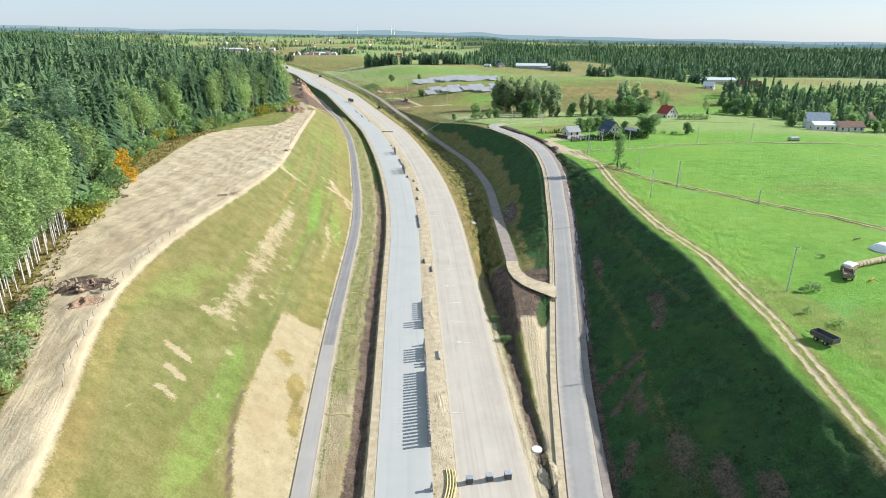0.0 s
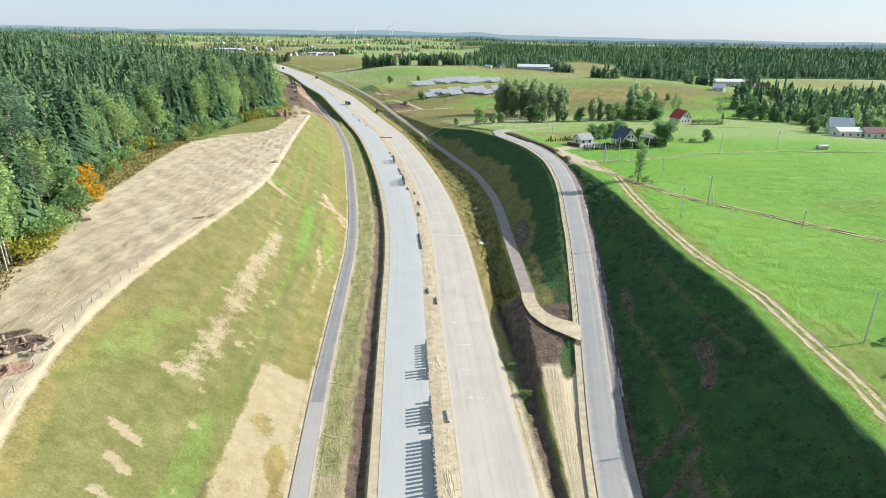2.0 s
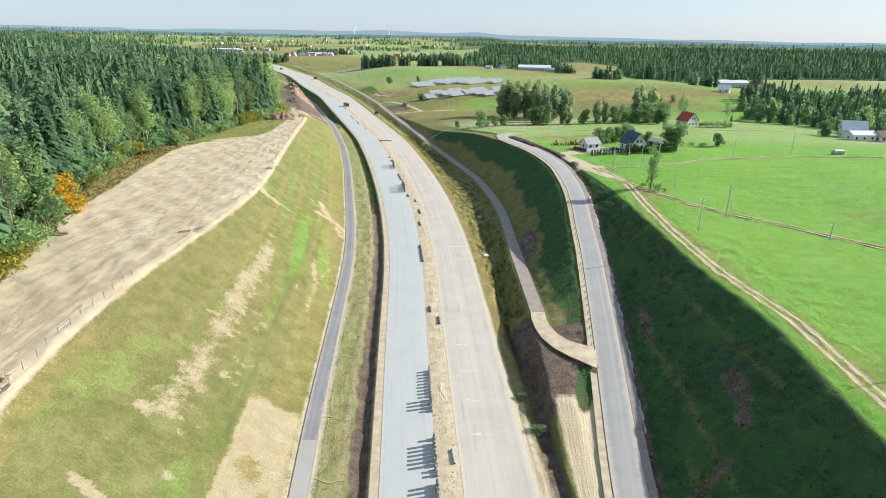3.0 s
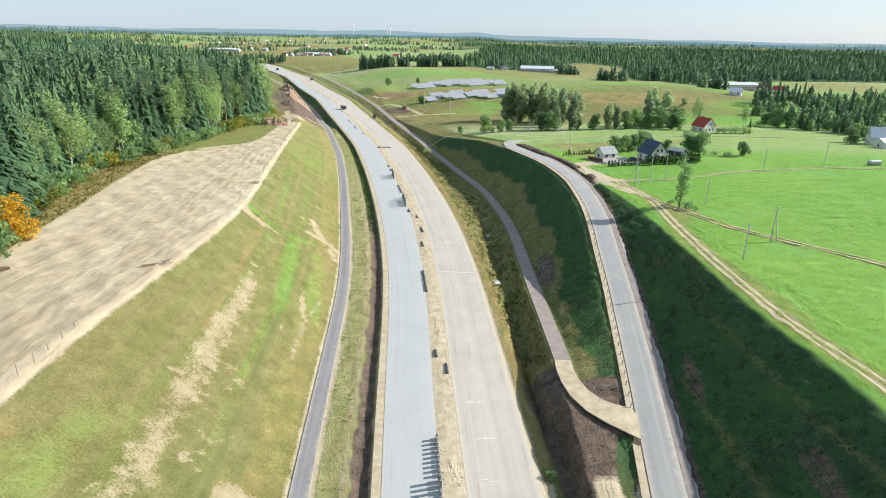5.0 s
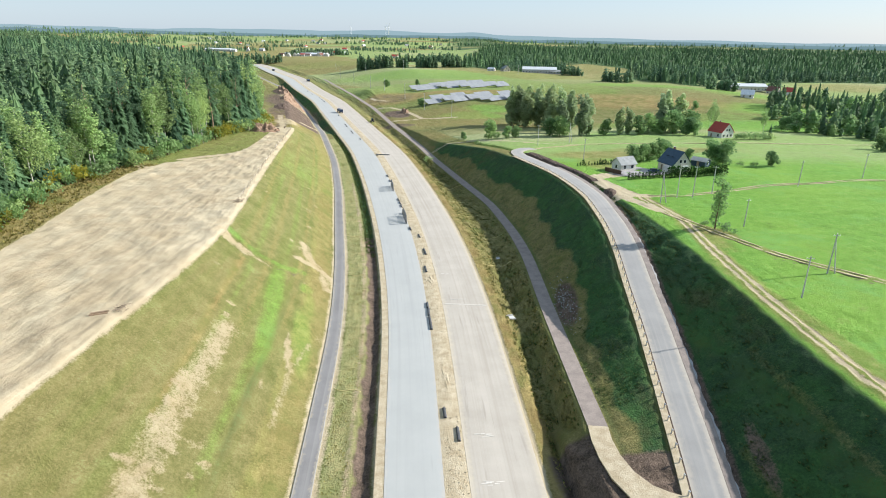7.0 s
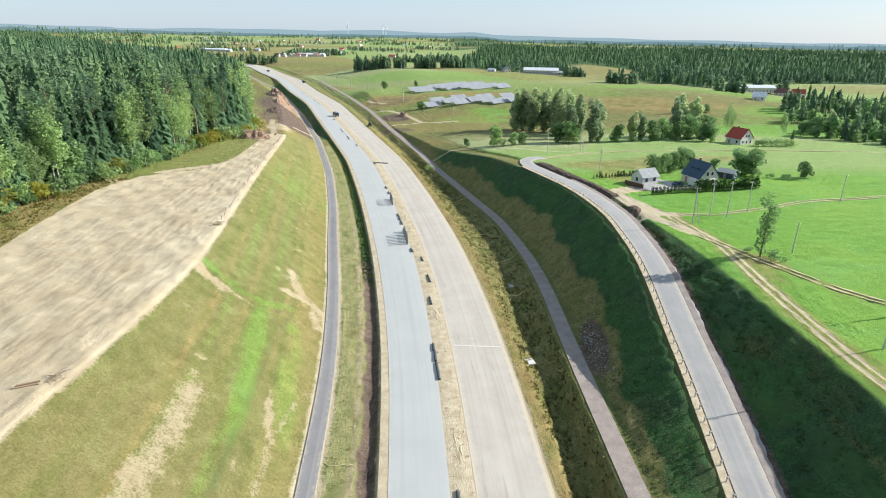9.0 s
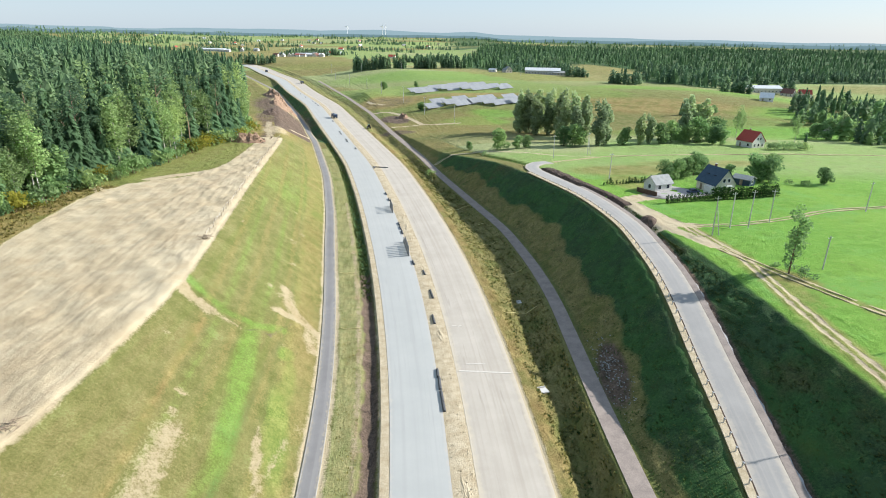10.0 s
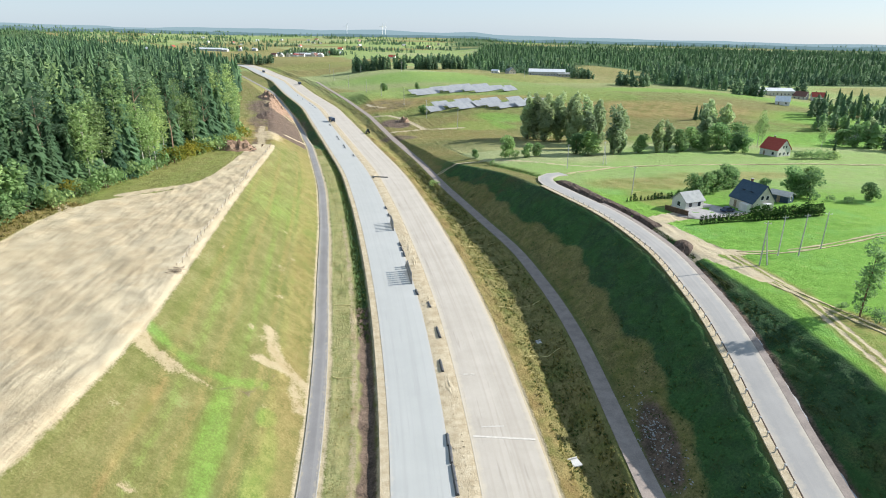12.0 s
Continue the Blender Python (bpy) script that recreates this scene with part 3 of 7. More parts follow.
    tan = np.maximum(tan, 0.52 * blot(X, Y, -128, 590, 14, 30, 18))
    soil = np.maximum(soil, 0.6 * along(X, Y, [(-92, 400), (-98, 430), (-108, 462), (-120, 500)], 3.5, 3))
    sand = np.maximum(sand, 0.55 * blot(X, Y, -98, 440, 8, 26, 14))
    sand = np.maximum(sand, 0.6 * along(X, Y, [(-84, 370), (-90, 400), (-102, 440), (-112, 480)], 2.0, 2))
    soil = np.maximum(soil, 0.6 * blot(X, Y, -118, 500, 9, 26, 14))
    dry = np.maximum(dry, 0.8 * (under(X, DIRT_EDGE(Y)) * over(X, DIRT_EDGE(Y) - 16) * under(Y, 290)))
    dry = np.maximum(dry, 0.42 * (over(X, RR(Y) + 4) * under(X, RR(Y) + 90) * over(Y, 420) * under(Y, 560)))
    lush = 0.95 * (over(X, CREST(Y) - 0.5) * (1 - smooth(Y, 375 + 45 * smooth(X, 60, 90), 395 + 60 * smooth(X, 60, 90))) * under(X, 420)) * 1.0
    for off in (6.0, 11.8, 18.5):
        lush = np.maximum(lush, 0.28 * (over(X, PATH_L(Y) - off - 0.7) * under(X, PATH_L(Y) - off + 0.7) * smooth(Y, 120, 150) * (1 - smooth(Y, 380, 420))))
    # dark growth on the cut slope, its colour deepening the shade there
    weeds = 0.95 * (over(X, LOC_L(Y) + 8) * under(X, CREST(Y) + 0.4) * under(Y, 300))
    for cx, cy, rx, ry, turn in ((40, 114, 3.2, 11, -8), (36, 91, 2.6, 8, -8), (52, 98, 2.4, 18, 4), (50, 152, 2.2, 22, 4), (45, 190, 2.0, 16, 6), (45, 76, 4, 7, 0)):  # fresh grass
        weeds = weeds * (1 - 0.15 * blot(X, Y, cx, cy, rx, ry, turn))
    # the bank below the local road gets the same painted shade
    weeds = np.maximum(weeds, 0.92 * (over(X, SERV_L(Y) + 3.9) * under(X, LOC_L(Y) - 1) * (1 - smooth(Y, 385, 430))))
    weeds = np.maximum(weeds, 0.8 * (over(X, LL(Y) - 5.2) * under(X, LL(Y) - 1.8) * over(Y, 245) * under(Y, 480)))
    weeds = np.maximum(weeds, 0.75 * (over(X, RR(Y) + 3.6) * under(X, SERV_L(Y) - 0.6) * over(Y, 140) * under(Y, 420)))
    for pts, k in (([(41.5, 152), (42, 125), (40, 98), (37.5, 74)], 0.5), ([(51, 172), (52.5, 142), (53.5, 116)], 0.48), ([(37, 110), (37, 84)], 0.45)):
        dry = np.maximum(dry, 1.0 * k * along(X, Y, pts, 0.5, 2.6))
    weeds = np.maximum(weeds, 0.5 * along(X, Y, [(-41.6, 216), (-41, 190), (-39.6, 160), (-38.2, 135), (-36.8, 112)], 0.5, 1.6) * (0.75 + 0.5 * wob(Y * 0.4)))
    # embankment facing away from the sun: part of its shade is painted
    weeds = np.maximum(weeds, 0.85 * (over(X, LL(Y) - 12) * under(X, LL(Y) - 2.2) * over(Y, 462) * under(Y, 860)))
    lush = np.maximum(lush, 0.62 * (over(X, LOC_L(Y) + 8) * under(X, CREST(Y)) * under(Y, 300)))
    for cx, cy, rx, ry, turn, k in ((-37.5, 88, 2.2, 18, 8, 0.36), (-36, 72, 2.5, 14, 8, 0.36), (-44.6, 203, 2.0, 15, 8, 0.5), (-42.2, 186, 1.8, 14, 8, 0.44), (-39.5, 213, 1.6, 3, 0, 0.6), (-37.5, 205, 1.4, 8, 8, 0.5), (-58, 345, 20, 50, 0, 0.35),
                                    (-36, 190, 2, 14, 10, 0.7), (150, 470, 60, 22, 0, 0.8), (60, 690, 130, 50, 0, 0.42), (250, 760, 70, 40, 0, 0.75), (205, 505, 46, 22, 0, 0.75), (335, 715, 60, 36, 0, 0.7), (240, 1000, 40, 100, 0, 0.8), (430, 800, 120, 30, 0, 0.5), (-20, 800, 90, 60, 0, 0.6), (-55, 110, 4, 20, -10, 0.25)):
        lush = np.maximum(lush, k * blot(X, Y, cx, cy, rx, ry, turn))
    lush = np.maximum(lush, 0.5 * along(X, Y, [(-60, 219.5), (-56, 217), (-51, 215.5), (-46, 217), (-42, 221)], 1.2, 1.6))
    soil = np.maximum(soil, 0.1 * (over(X, TOP_L(Y) - 13) * under(X, TOP_L(Y) - 2.5) * over(Y, 85) * under(Y, 300)))
    # hay meadows and fallow fields, in blocks with their own colour, paled for haze
    fx, fy = np.floor((X * 0.93 + Y * 0.36) / 170 + 0.35 * waves(X, Y, 700, 8)), np.floor((Y * 0.93 - X * 0.36) / 240 + 0.3 * waves(X, Y, 600, 9))
    pick = np.abs(np.sin(fx * 12.9898 + fy * 78.233) * 43758.5453) % 1.0
    wide = smooth(Y, 520, 640) * smooth(X - AX(Y), 20, 40) + smooth(Y, 1050, 1150) * (X < AX(Y))
    wide = np.clip(wide, 0, 1)
    # paler with distance: haze put into the field colour
    hay_haze = wide * np.where(pick > 0.25, 0.8, 0.35) * smooth(Y, 520, 900)
    hay_haze = np.maximum(hay_haze, 0.9 * smooth(Y, 290, 330) * (1 - smooth(Y, 430, 480)) * over(X, CREST(Y) + 2))
    hay_haze = np.maximum(hay_haze, 0.9 * over(X, PATH_L(Y) + 4) * under(X, LL(Y) - 5) * under(Y, 440))
    lush = lush * (1 - 0.5 * smooth(Y, 300, 345))
    lush = np.maximum(lush * (1 - wide * 0.4), wide * np.where(pick > 0.6, 0.42, 0.16))
    dry = np.maximum(dry, wide * np.where(pick < 0.32, 0.58, 0.2))
    dry = np.maximum(dry, 0.8 * blot(X, Y, 150, 572, 85, 34, -12))
    for cx, cy, rx, ry, k in ((66, 335, 26, 12, 0.62), (105, 352, 34, 10, 0.58), (60, 312, 9, 14, 0.55), (64, 225, 4, 14, 0.55), (72, 100, 7, 26, 0.42), (86, 92, 12, 14, 0.35), (84, 70, 10, 10, 0.4), (140, 200, 30, 12, 0.3), (62, 180, 3, 30, 0.45)):
        dry = np.maximum(dry, k * blot(X, Y, cx, cy, rx, ry, 8))

    # spoil, rank growth, painted shade and mown meadows beyond the local road
    for cx, cy, rx, ry in ((38, 76, 2.5, 7), (41, 68, 2.0, 6), (36.5, 92, 1.5, 5), (45, 64, 2.0, 4), (48, 120, 1.2, 8), (43, 150, 1.2, 9)):
        soil = np.maximum(soil, 0.56 * blot(X, Y, cx, cy, rx, ry, -8))
    for pts in ([(32, 101), (36, 102.5), (41, 106)], [(32, 92), (35, 94), (39, 99)], [(30, 76), (32.5, 82)], [(46, 112), (49, 118), (50, 125)]):
        soil = np.maximum(soil, 0.72 * along(X, Y, pts, 1.1, 2.2))
    keep = 1 - 0.95 * blot(X, Y, 25.4, 131, 1.7, 7.5, -14)
    sand, soil = sand * keep, soil * keep
    weeds = np.maximum(weeds, 0.9 * (1 - keep))
    soil = np.maximum(soil, 0.85 * blot(X, Y, -69, 104, 3.2, 1.5, 30))
    sand = sand * (1 - 0.8 * blot(X, Y, -69, 104, 3.4, 1.6, 30))
    soil = np.maximum(soil, 0.85 * blot(X, Y, -38, 548, 11, 20, 15))
    soil = np.maximum(soil, 0.65 * blot(X, Y, -33, 492, 14, 9, -20))
    soil = np.maximum(soil, 0.46 * blot(X, Y, -50, 640, 26, 34, 10))
    soil = np.maximum(soil, 0.7 * along(X, Y, [(float(BARE_L(v)) - 0.4, v) for v in (58, 66, 74, 82, 90)], 0.5, 0.8))
    for cx, cy, rx, ry, k in ((-45, 640, 36, 44, 0.9), (20, 655, 80, 24, 0.8), (-10, 495, 34, 18, 0.6), (40, 470, 60, 16, 0.45)):
        dry = np.maximum(dry, k * blot(X, Y, cx, cy, rx, ry, -8))
    for cx, cy, rx, ry, k in ((20, 845, 170, 60, 0.62), (18, 525, 26, 18, 0.6), (34, 552, 22, 16, 0.6), (250, 470, 90, 30, 0.8), (330, 650, 110, 70, 0.7), (190, 470, 34, 30, 0.75), (270, 540, 70, 26, 0.75), (210, 690, 80, 40, 0.7), (-150, 1150, 160, 90, 0.5)):
        lush = np.maximum(lush, k * blot(X, Y, cx, cy, rx, ry, -8))
    # dark blot in the colour where the low ground is shaded
    weeds = np.maximum(weeds, 0.5 * blot(X, Y, 6, 452, 34, 22, -15))
    edge = under(X, DIRT_EDGE(Y)) * over(X, WOOD(Y) - 1) * over(Y, 250) * under(Y, 440)
    dry, lush = np.maximum(dry, 0.3 * edge), np.maximum(lush, 0.28 * edge)
    dry = np.maximum(dry, 0.95 * over(X, BARE_L(Y)) * under(X, PATH_L(Y) - 0.6) * (1 - smooth(Y, 121, 128)))

    # worn grass beside the field tracks
    tan = np.maximum(tan, 0.7 * blot(X, Y, 222, 341, 13, 5, -10))
    dry = np.maximum(dry, 0.62 * along(X, Y, [(57.5, 60), (63, 100), (64.5, 133), (61, 157), (60.5, 185), (61.5, 211), (63.5, 238), (59, 262)], 2.6, 2.5))
    dry = np.maximum(dry, 0.55 * along(X, Y, [(60, 246), (66, 231), (76, 209), (100, 184), (123, 155), (150, 120)], 1.8, 2.0))
    # dark line painted for the shadow in the ditch beside the track
    soil = np.maximum(soil, 0.58 * along(X, Y, [(74, 207), (99, 181.6), (122, 152.6), (149, 117.6)], 0.45, 0.9))
    dry = np.maximum(dry, 0.7 * blot(X, Y, 68, 226, 4.5, 7, 30))
    dry = np.maximum(dry, 0.6 * blot(X, Y, 510, 850, 75, 55, 20))

    # the floor of the woods, coloured dark for the shade under dense crowns
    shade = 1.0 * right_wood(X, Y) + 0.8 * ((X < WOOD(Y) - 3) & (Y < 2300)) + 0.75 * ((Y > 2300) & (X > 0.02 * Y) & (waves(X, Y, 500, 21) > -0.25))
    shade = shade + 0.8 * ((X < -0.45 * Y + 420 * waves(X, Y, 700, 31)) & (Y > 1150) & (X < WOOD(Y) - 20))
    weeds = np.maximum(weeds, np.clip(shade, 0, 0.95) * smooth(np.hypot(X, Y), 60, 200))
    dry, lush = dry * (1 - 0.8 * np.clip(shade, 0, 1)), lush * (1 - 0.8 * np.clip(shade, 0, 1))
    ny, nx = Z.shape
    co = np.stack([X, Y, Z], -1).reshape(-1, 3)
    idx = np.arange(ny * nx).reshape(ny, nx)
    quads = np.stack([idx[:-1, :-1], idx[:-1, 1:], idx[1:, 1:], idx[1:, :-1]], -1).reshape(-1, 4)
    ob = raw("ground", co, quads, EARTH, smooth_faces=True)
    for name, a in (("sand", sand), ("soil", soil), ("dry", dry), ("lush", lush), ("weeds", weeds), ("tyre", tyre), ("tan", tan), ("hay_haze", hay_haze)):
        at = ob.data.attributes.new(name, "FLOAT", "POINT")
        at.data.foreach_set("value", np.asarray(a, np.float32).reshape(-1))
    flow = np.empty((ny, nx, 3), np.float32)
    marks = (-59.5, -31.8, -17.7, 7.6, 19.1, 37.5, 56.5)
    for i, y in enumerate(ys):
        lines = np.maximum.accumulate([float(f(y)) for f in (TOP_L, PATH_L, LL, RR, SERV_L, LOC_L, CREST)] + np.arange(7) * 0.01)
        flow[i, :, 0] = np.interp(X[i], lines, marks) + np.minimum(X[i] - lines[0], 0) + np.maximum(X[i] - lines[-1], 0)
    flow[..., 1], flow[..., 2] = Y, 0
    set_flow(ob, flow)
    return tagged(ob, "rolling grassland with a bare earth cutting for the motorway", "ground", kind="structure")


def set_flow(ob, flow):
    """Keeps for each corner its place across and along a way, and its distance from the edge."""
    at = ob.data.attributes.new("flow", "FLOAT_VECTOR", "POINT")
    at.data.foreach_set("vector", np.asarray(flow, np.float32).reshape(-1))


def raw(name, co, faces, material, parent=None, smooth_faces=False, tint=None):
    """A mesh object from arrays of corners and of equal faces."""
    me = bpy.data.meshes.new(name)
    co, faces = np.asarray(co, np.float32), np.asarray(faces, np.int32)
    n, k = faces.shape
    me.vertices.add(len(co))
    me.vertices.foreach_set("co", co.reshape(-1))
    me.loops.add(n * k)
    me.loops.foreach_set("vertex_index", faces.reshape(-1))
    me.polygons.add(n)
    me.polygons.foreach_set("loop_start", np.arange(0, n * k, k, dtype=np.int32))
    me.update(calc_edges=True)
    me.polygons.foreach_set("use_smooth", np.full(n, smooth_faces))
    if tint is not None:
        at = me.attributes.new("tint", "FLOAT", "POINT")
        at.data.foreach_set("value", np.asarray(tint, np.float32))
    me.materials.append(material)
    ob = new(name, me)
    ob.parent = parent
    return ob


def part(name, bm, material, parent=None, label=""):
    """Links a bmesh as one mesh object, under a thing or a part."""
    me = bpy.data.meshes.new(name)
    bm.to_mesh(me)
    bm.free()
    me.materials.append(material)
    ob = new(name, me)
    ob.parent = parent
    if label:
        ob["label"] = label
    return ob


def box(x, y, z, sx, sy, sz, bevel=0.0, bm=None, turn=0.0):
    """A box standing on z, its middle over (x, y)."""
    out = bm or bmesh.new()
    m = Matrix.Translation((x, y, z + sz / 2)) @ Matrix.Rotation(turn, 4, "Z") @ Matrix.Diagonal((sx, sy, sz, 1))
    made = bmesh.ops.create_cube(out, size=1, matrix=m)["verts"]
    if bevel:
        edges = list({e for v in made for e in v.link_edges})
        bmesh.ops.bevel(out, geom=edges, offset=bevel, segments=1, affect="EDGES")
    return out


def tube(a, b, ra, rb=None, sides=8, bm=None):
    """A tapered round bar from a to b."""
    out = bm or bmesh.new()
    a, b = Vector(a), Vector(b)
    d = b - a
    m = Matrix.Translation((a + b) / 2) @ d.to_track_quat("Z", "Y").to_matrix().to_4x4()
    bmesh.ops.create_cone(out, cap_ends=True, segments=sides, radius1=ra, radius2=ra if rb is None else rb, depth=d.length, matrix=m)
    return out


def ribbon(name, pts, offsets, material, label, category, thick=0.25, crown=0.0, kind="structure"):
    """A strip with thickness through pts (x, y, z); offsets: its left and right edge at each point, or one pair."""
    p = np.array(pts, float)
    d = np.gradient(p[:, :2], axis=0)
    d /= np.linalg.norm(d, axis=1)[:, None]
    nrm = np.stack([d[:, 1], -d[:, 0]], 1)
    off = np.array(offsets, float)
    off = np.broadcast_to(off, (len(p), 2))
    cols = 7
    rows = []
    for i in range(cols):
        f = i / (cols - 1)
        w = off[:, 0] * (1 - f) + off[:, 1] * f
        xy = p[:, :2] + nrm * w[:, None]
        rows.append(np.column_stack([xy, p[:, 2] + crown * (1 - (2 * f - 1) ** 2)]))
    left, right = rows[0].copy(), rows[-1].copy()
    left[:, 2] -= thick
    right[:, 2] -= thick
    rows = [left] + rows + [right]
    n, m = len(p), len(rows)
    co = np.stack(rows, 1).reshape(-1, 3)
    idx = np.arange(n * m).reshape(n, m)
    faces = np.stack([idx[:-1, :-1], idx[:-1, 1:], idx[1:, 1:], idx[1:, :-1]], -1).reshape(-1, 4)
    ob = raw(name, co, faces, material)
    run = np.concatenate([[0], np.cumsum(np.hypot(*np.diff(p[:, :2], axis=0).T))])
    f = np.array([0] + [i / (cols - 1) for i in range(cols)] + [1])
    w = off[:, :1] * (1 - f) + off[:, 1:] * f
    rim = np.minimum(w - off[:, :1], off[:, 1:] - w)
    set_flow(ob, np.stack([w, np.repeat(run[:, None], m, 1), rim], -1))
    return tagged(ob, label, category, kind=kind)


def lane(fx, fz, y0, y1, step=2.0):
    ys = np.arange(y0, y1 + step, step)
    return [(float(fx(y)), float(y), float(fz(y))) for y in ys]


ground = build_ground()


# ---- the roads ----
def strip_between(name, fl, fr, dz, y0, y1, material, label, category, crown=0.0, thick=0.3, fz=ROADZ):
    ys = np.concatenate([np.arange(y0, min(500, y1), 2.0), np.arange(500, y1 + 1, 8.0)]) if y1 > 500 else np.arange(y0, y1 + 0.1, 2.0)
    cols = np.linspace(0, 1, 7)
    X = fl(ys)[:, None] * (1 - cols) + fr(ys)[:, None] * cols
    Z = (fz(ys) + dz)[:, None] + crown * (1 - (2 * cols - 1) ** 2)
    co = np.stack([X, np.repeat(ys[:, None], 7, 1), Z], -1)
    a, b = co[:, :1].copy(), co[:, -1:].copy()
    a[..., 2] -= thick
    b[..., 2] -= thick
    co = np.concatenate([a, co, b], 1)
    n, m = co.shape[:2]
    idx = np.arange(n * m).reshape(n, m)
    faces = np.stack([idx[:-1, :-1], idx[:-1, 1:], idx[1:, 1:], idx[1:, :-1]], -1).reshape(-1, 4)
    ob = raw(name, co.reshape(-1, 3), faces, material)
    f = np.array([0, *cols, 1])
    w = (fr(ys) - fl(ys))[:, None] * f
    set_flow(ob, np.stack([w + (float(fl(200.0)) % 50), np.repeat(ys[:, None], m, 1), np.minimum(w, w[:, -1:] - w)], -1))
    return tagged(ob, label, category, kind="structure")


strip_between("road_concrete", LL, LR, 0.0, 30, 1270, CONCRETE, "pale grey fresh concrete carriageway of a motorway being built", "road", 0.03)
strip_between("road_base", RL, RR, -0.03, 30, 1270, BASE, "beige rolled gravel base of the second carriageway, unpaved", "road", 0.03)
strip_between("median", lambda y: LR(y) + 0.02, lambda y: RL(y) - 0.02, -0.05, 30, 1270, SANDY, "loose sandy median strip between the carriageways", "road", 0.08)
strip_between("shoulder", lambda y: LL(y) - 1.6, lambda y: LL(y) - 0.02, -0.05, 30, 1270, SANDY, "beige sand shoulder beside the concrete carriageway", "road")
strip_between("cycle_path", lambda y: PATH_L(y) + 0.15, lambda y: PATH_L(y) + 2.85, 0.0, 30, 118, PALEPATH, "pale grey unsurfaced stretch of path along the slope's foot", "path", 0.02, fz=PATHZ)
strip_between("cycle_path", lambda y: PATH_L(y) + 0.15, lambda y: PATH_L(y) + 2.85, 0.0, 118, 1000, ASPHALT, "narrow grey asphalt path with pale edges along the slope's foot", "path", 0.02, fz=PATHZ)
for e in (-0.02, 2.86):
    strip_between("kerb", lambda y: PATH_L(y) + e, lambda y: PATH_L(y) + e + 0.16, 0.03, 30, 480, KERB, "narrow pale concrete kerb along the asphalt path", "kerb", thick=0.25, fz=PATHZ)
sp = [(float(SERV_L(y)) + 1.7, float(y), float(SERVZ(y))) for y in np.arange(900, 158, -2.0)]
sp += [(20.3, 156, 2.8), (20.6, 152, 2.85), (21.6, 148, 2.8), (23.6, 144.5, 2.75), (26.2, 142.4, 2.7), (28.2, 141.6, float(LOCZ(141.6)) + 0.25), (30.1, 141.2, float(LOCZ(141.2)) + 0.1)]
inner = np.array([1.7] * (len(sp) - 6) + [1.7, 1.8, 2.0, 2.3, 2.5, 2.6])
outer = np.array([1.7] * (len(sp) - 6) + [1.9, 2.3, 2.9, 3.8, 4.8, 6.0])
# the same path in paler SANDY, standing in for its sunlit bend
ribbon("path_mouth", [(x, y, z + 0.03) for x, y, z in sp[-8:]], np.stack([-inner, outer], 1)[-8:], SANDY, "flared mouth of the service path at the local road, sandy tone painted as sunlit", "path")
# darker GRAVEL puts the shade between the slopes into the colour
ribbon("service_path", sp[:-6], np.stack([-inner, outer], 1)[:-6], GRAVEL, "gravel service path between two cut slopes, grey-brown with painted shade", "path")
lp = [(float(LOC_L(y)) + 3.2, float(y), float(LOCZ(y))) for y in np.arange(30, 318, 2.0)]
lp += [(31.3, 322, 15.7), (29.2, 330, 15.4), (28.6, 337, 15.2), (29.6, 343, 15.0), (33, 348, 14.9), (38, 351, 14.6)]
ribbon("local_road", lp, (-2.6, 2.9), GREY_ROAD, "dusty grey local road climbing through the cutting", "road", crown=0.04)
ribbon("gutter", lp[:-4], (-2.66, -2.42), SOILM, "dark open joint along the edge of the local road", "road", crown=0.05)
ribbon("road_verge", lp[:-12], (2.95, 4.3), GRAVEL, "strip of loose gravel at the foot of the cut slope", "road")
ribbon("road_shoulder", lp[:-4], (-3.9, -2.65), SANDY, "narrow beige gravel shoulder along the local road", "road")


def wheel_track(pts, gauge, label):
    """Two worn wheel ruts in the grass along a way through pts."""
    p = np.array(pts, float)
    t = np.concatenate([[0], np.cumsum(np.hypot(*np.diff(p, axis=0).T))])
    q = np.arange(0, t[-1], 1.5)
    ker = np.hanning(17)
    xy = np.stack([np.convolve(np.pad(np.interp(q, t, p[:, i]), 8, mode="edge"), ker / ker.sum(), "valid") for i in (0, 1)], 1)
    d = np.gradient(xy, axis=0)
    d /= np.linalg.norm(d, axis=1)[:, None]
    for side in (-1, 1):
        line_xy = xy + np.stack([d[:, 1], -d[:, 0]], 1) * gauge * side
        w = 0.3 + 0.12 * np.sin(q * 0.35 + side) + 0.1 * np.sin(q * 1.3)
        ribbon("track", [(x, y, height(x, y) + 0.13) for x, y in line_xy], np.stack([-w, w], 1), TRACK, label, "track", thick=0.5)


wheel_track([(60, 246), (66, 231), (76, 209), (100, 184), (123, 155), (150, 120)], 0.9, "sandy wheel rut of a field track across the meadow")
wheel_track([(60, 262), (70, 261.5), (84, 266), (108, 276), (150, 287), (194, 290), (260, 284)], 0.75, "sandy wheel rut of the farm track")
wheel_track([(38, 351), (67, 372), (110, 380), (192, 389), (270, 398)], 0.6, "pale wheel rut of the gravel farm road")


# ---- trees ----
def tri_mesh(tris):
    t = np.asarray(tris, np.float32).reshape(-1, 3, 3)
    return t.reshape(-1, 3), np.arange(len(t) * 3).reshape(-1, 3)


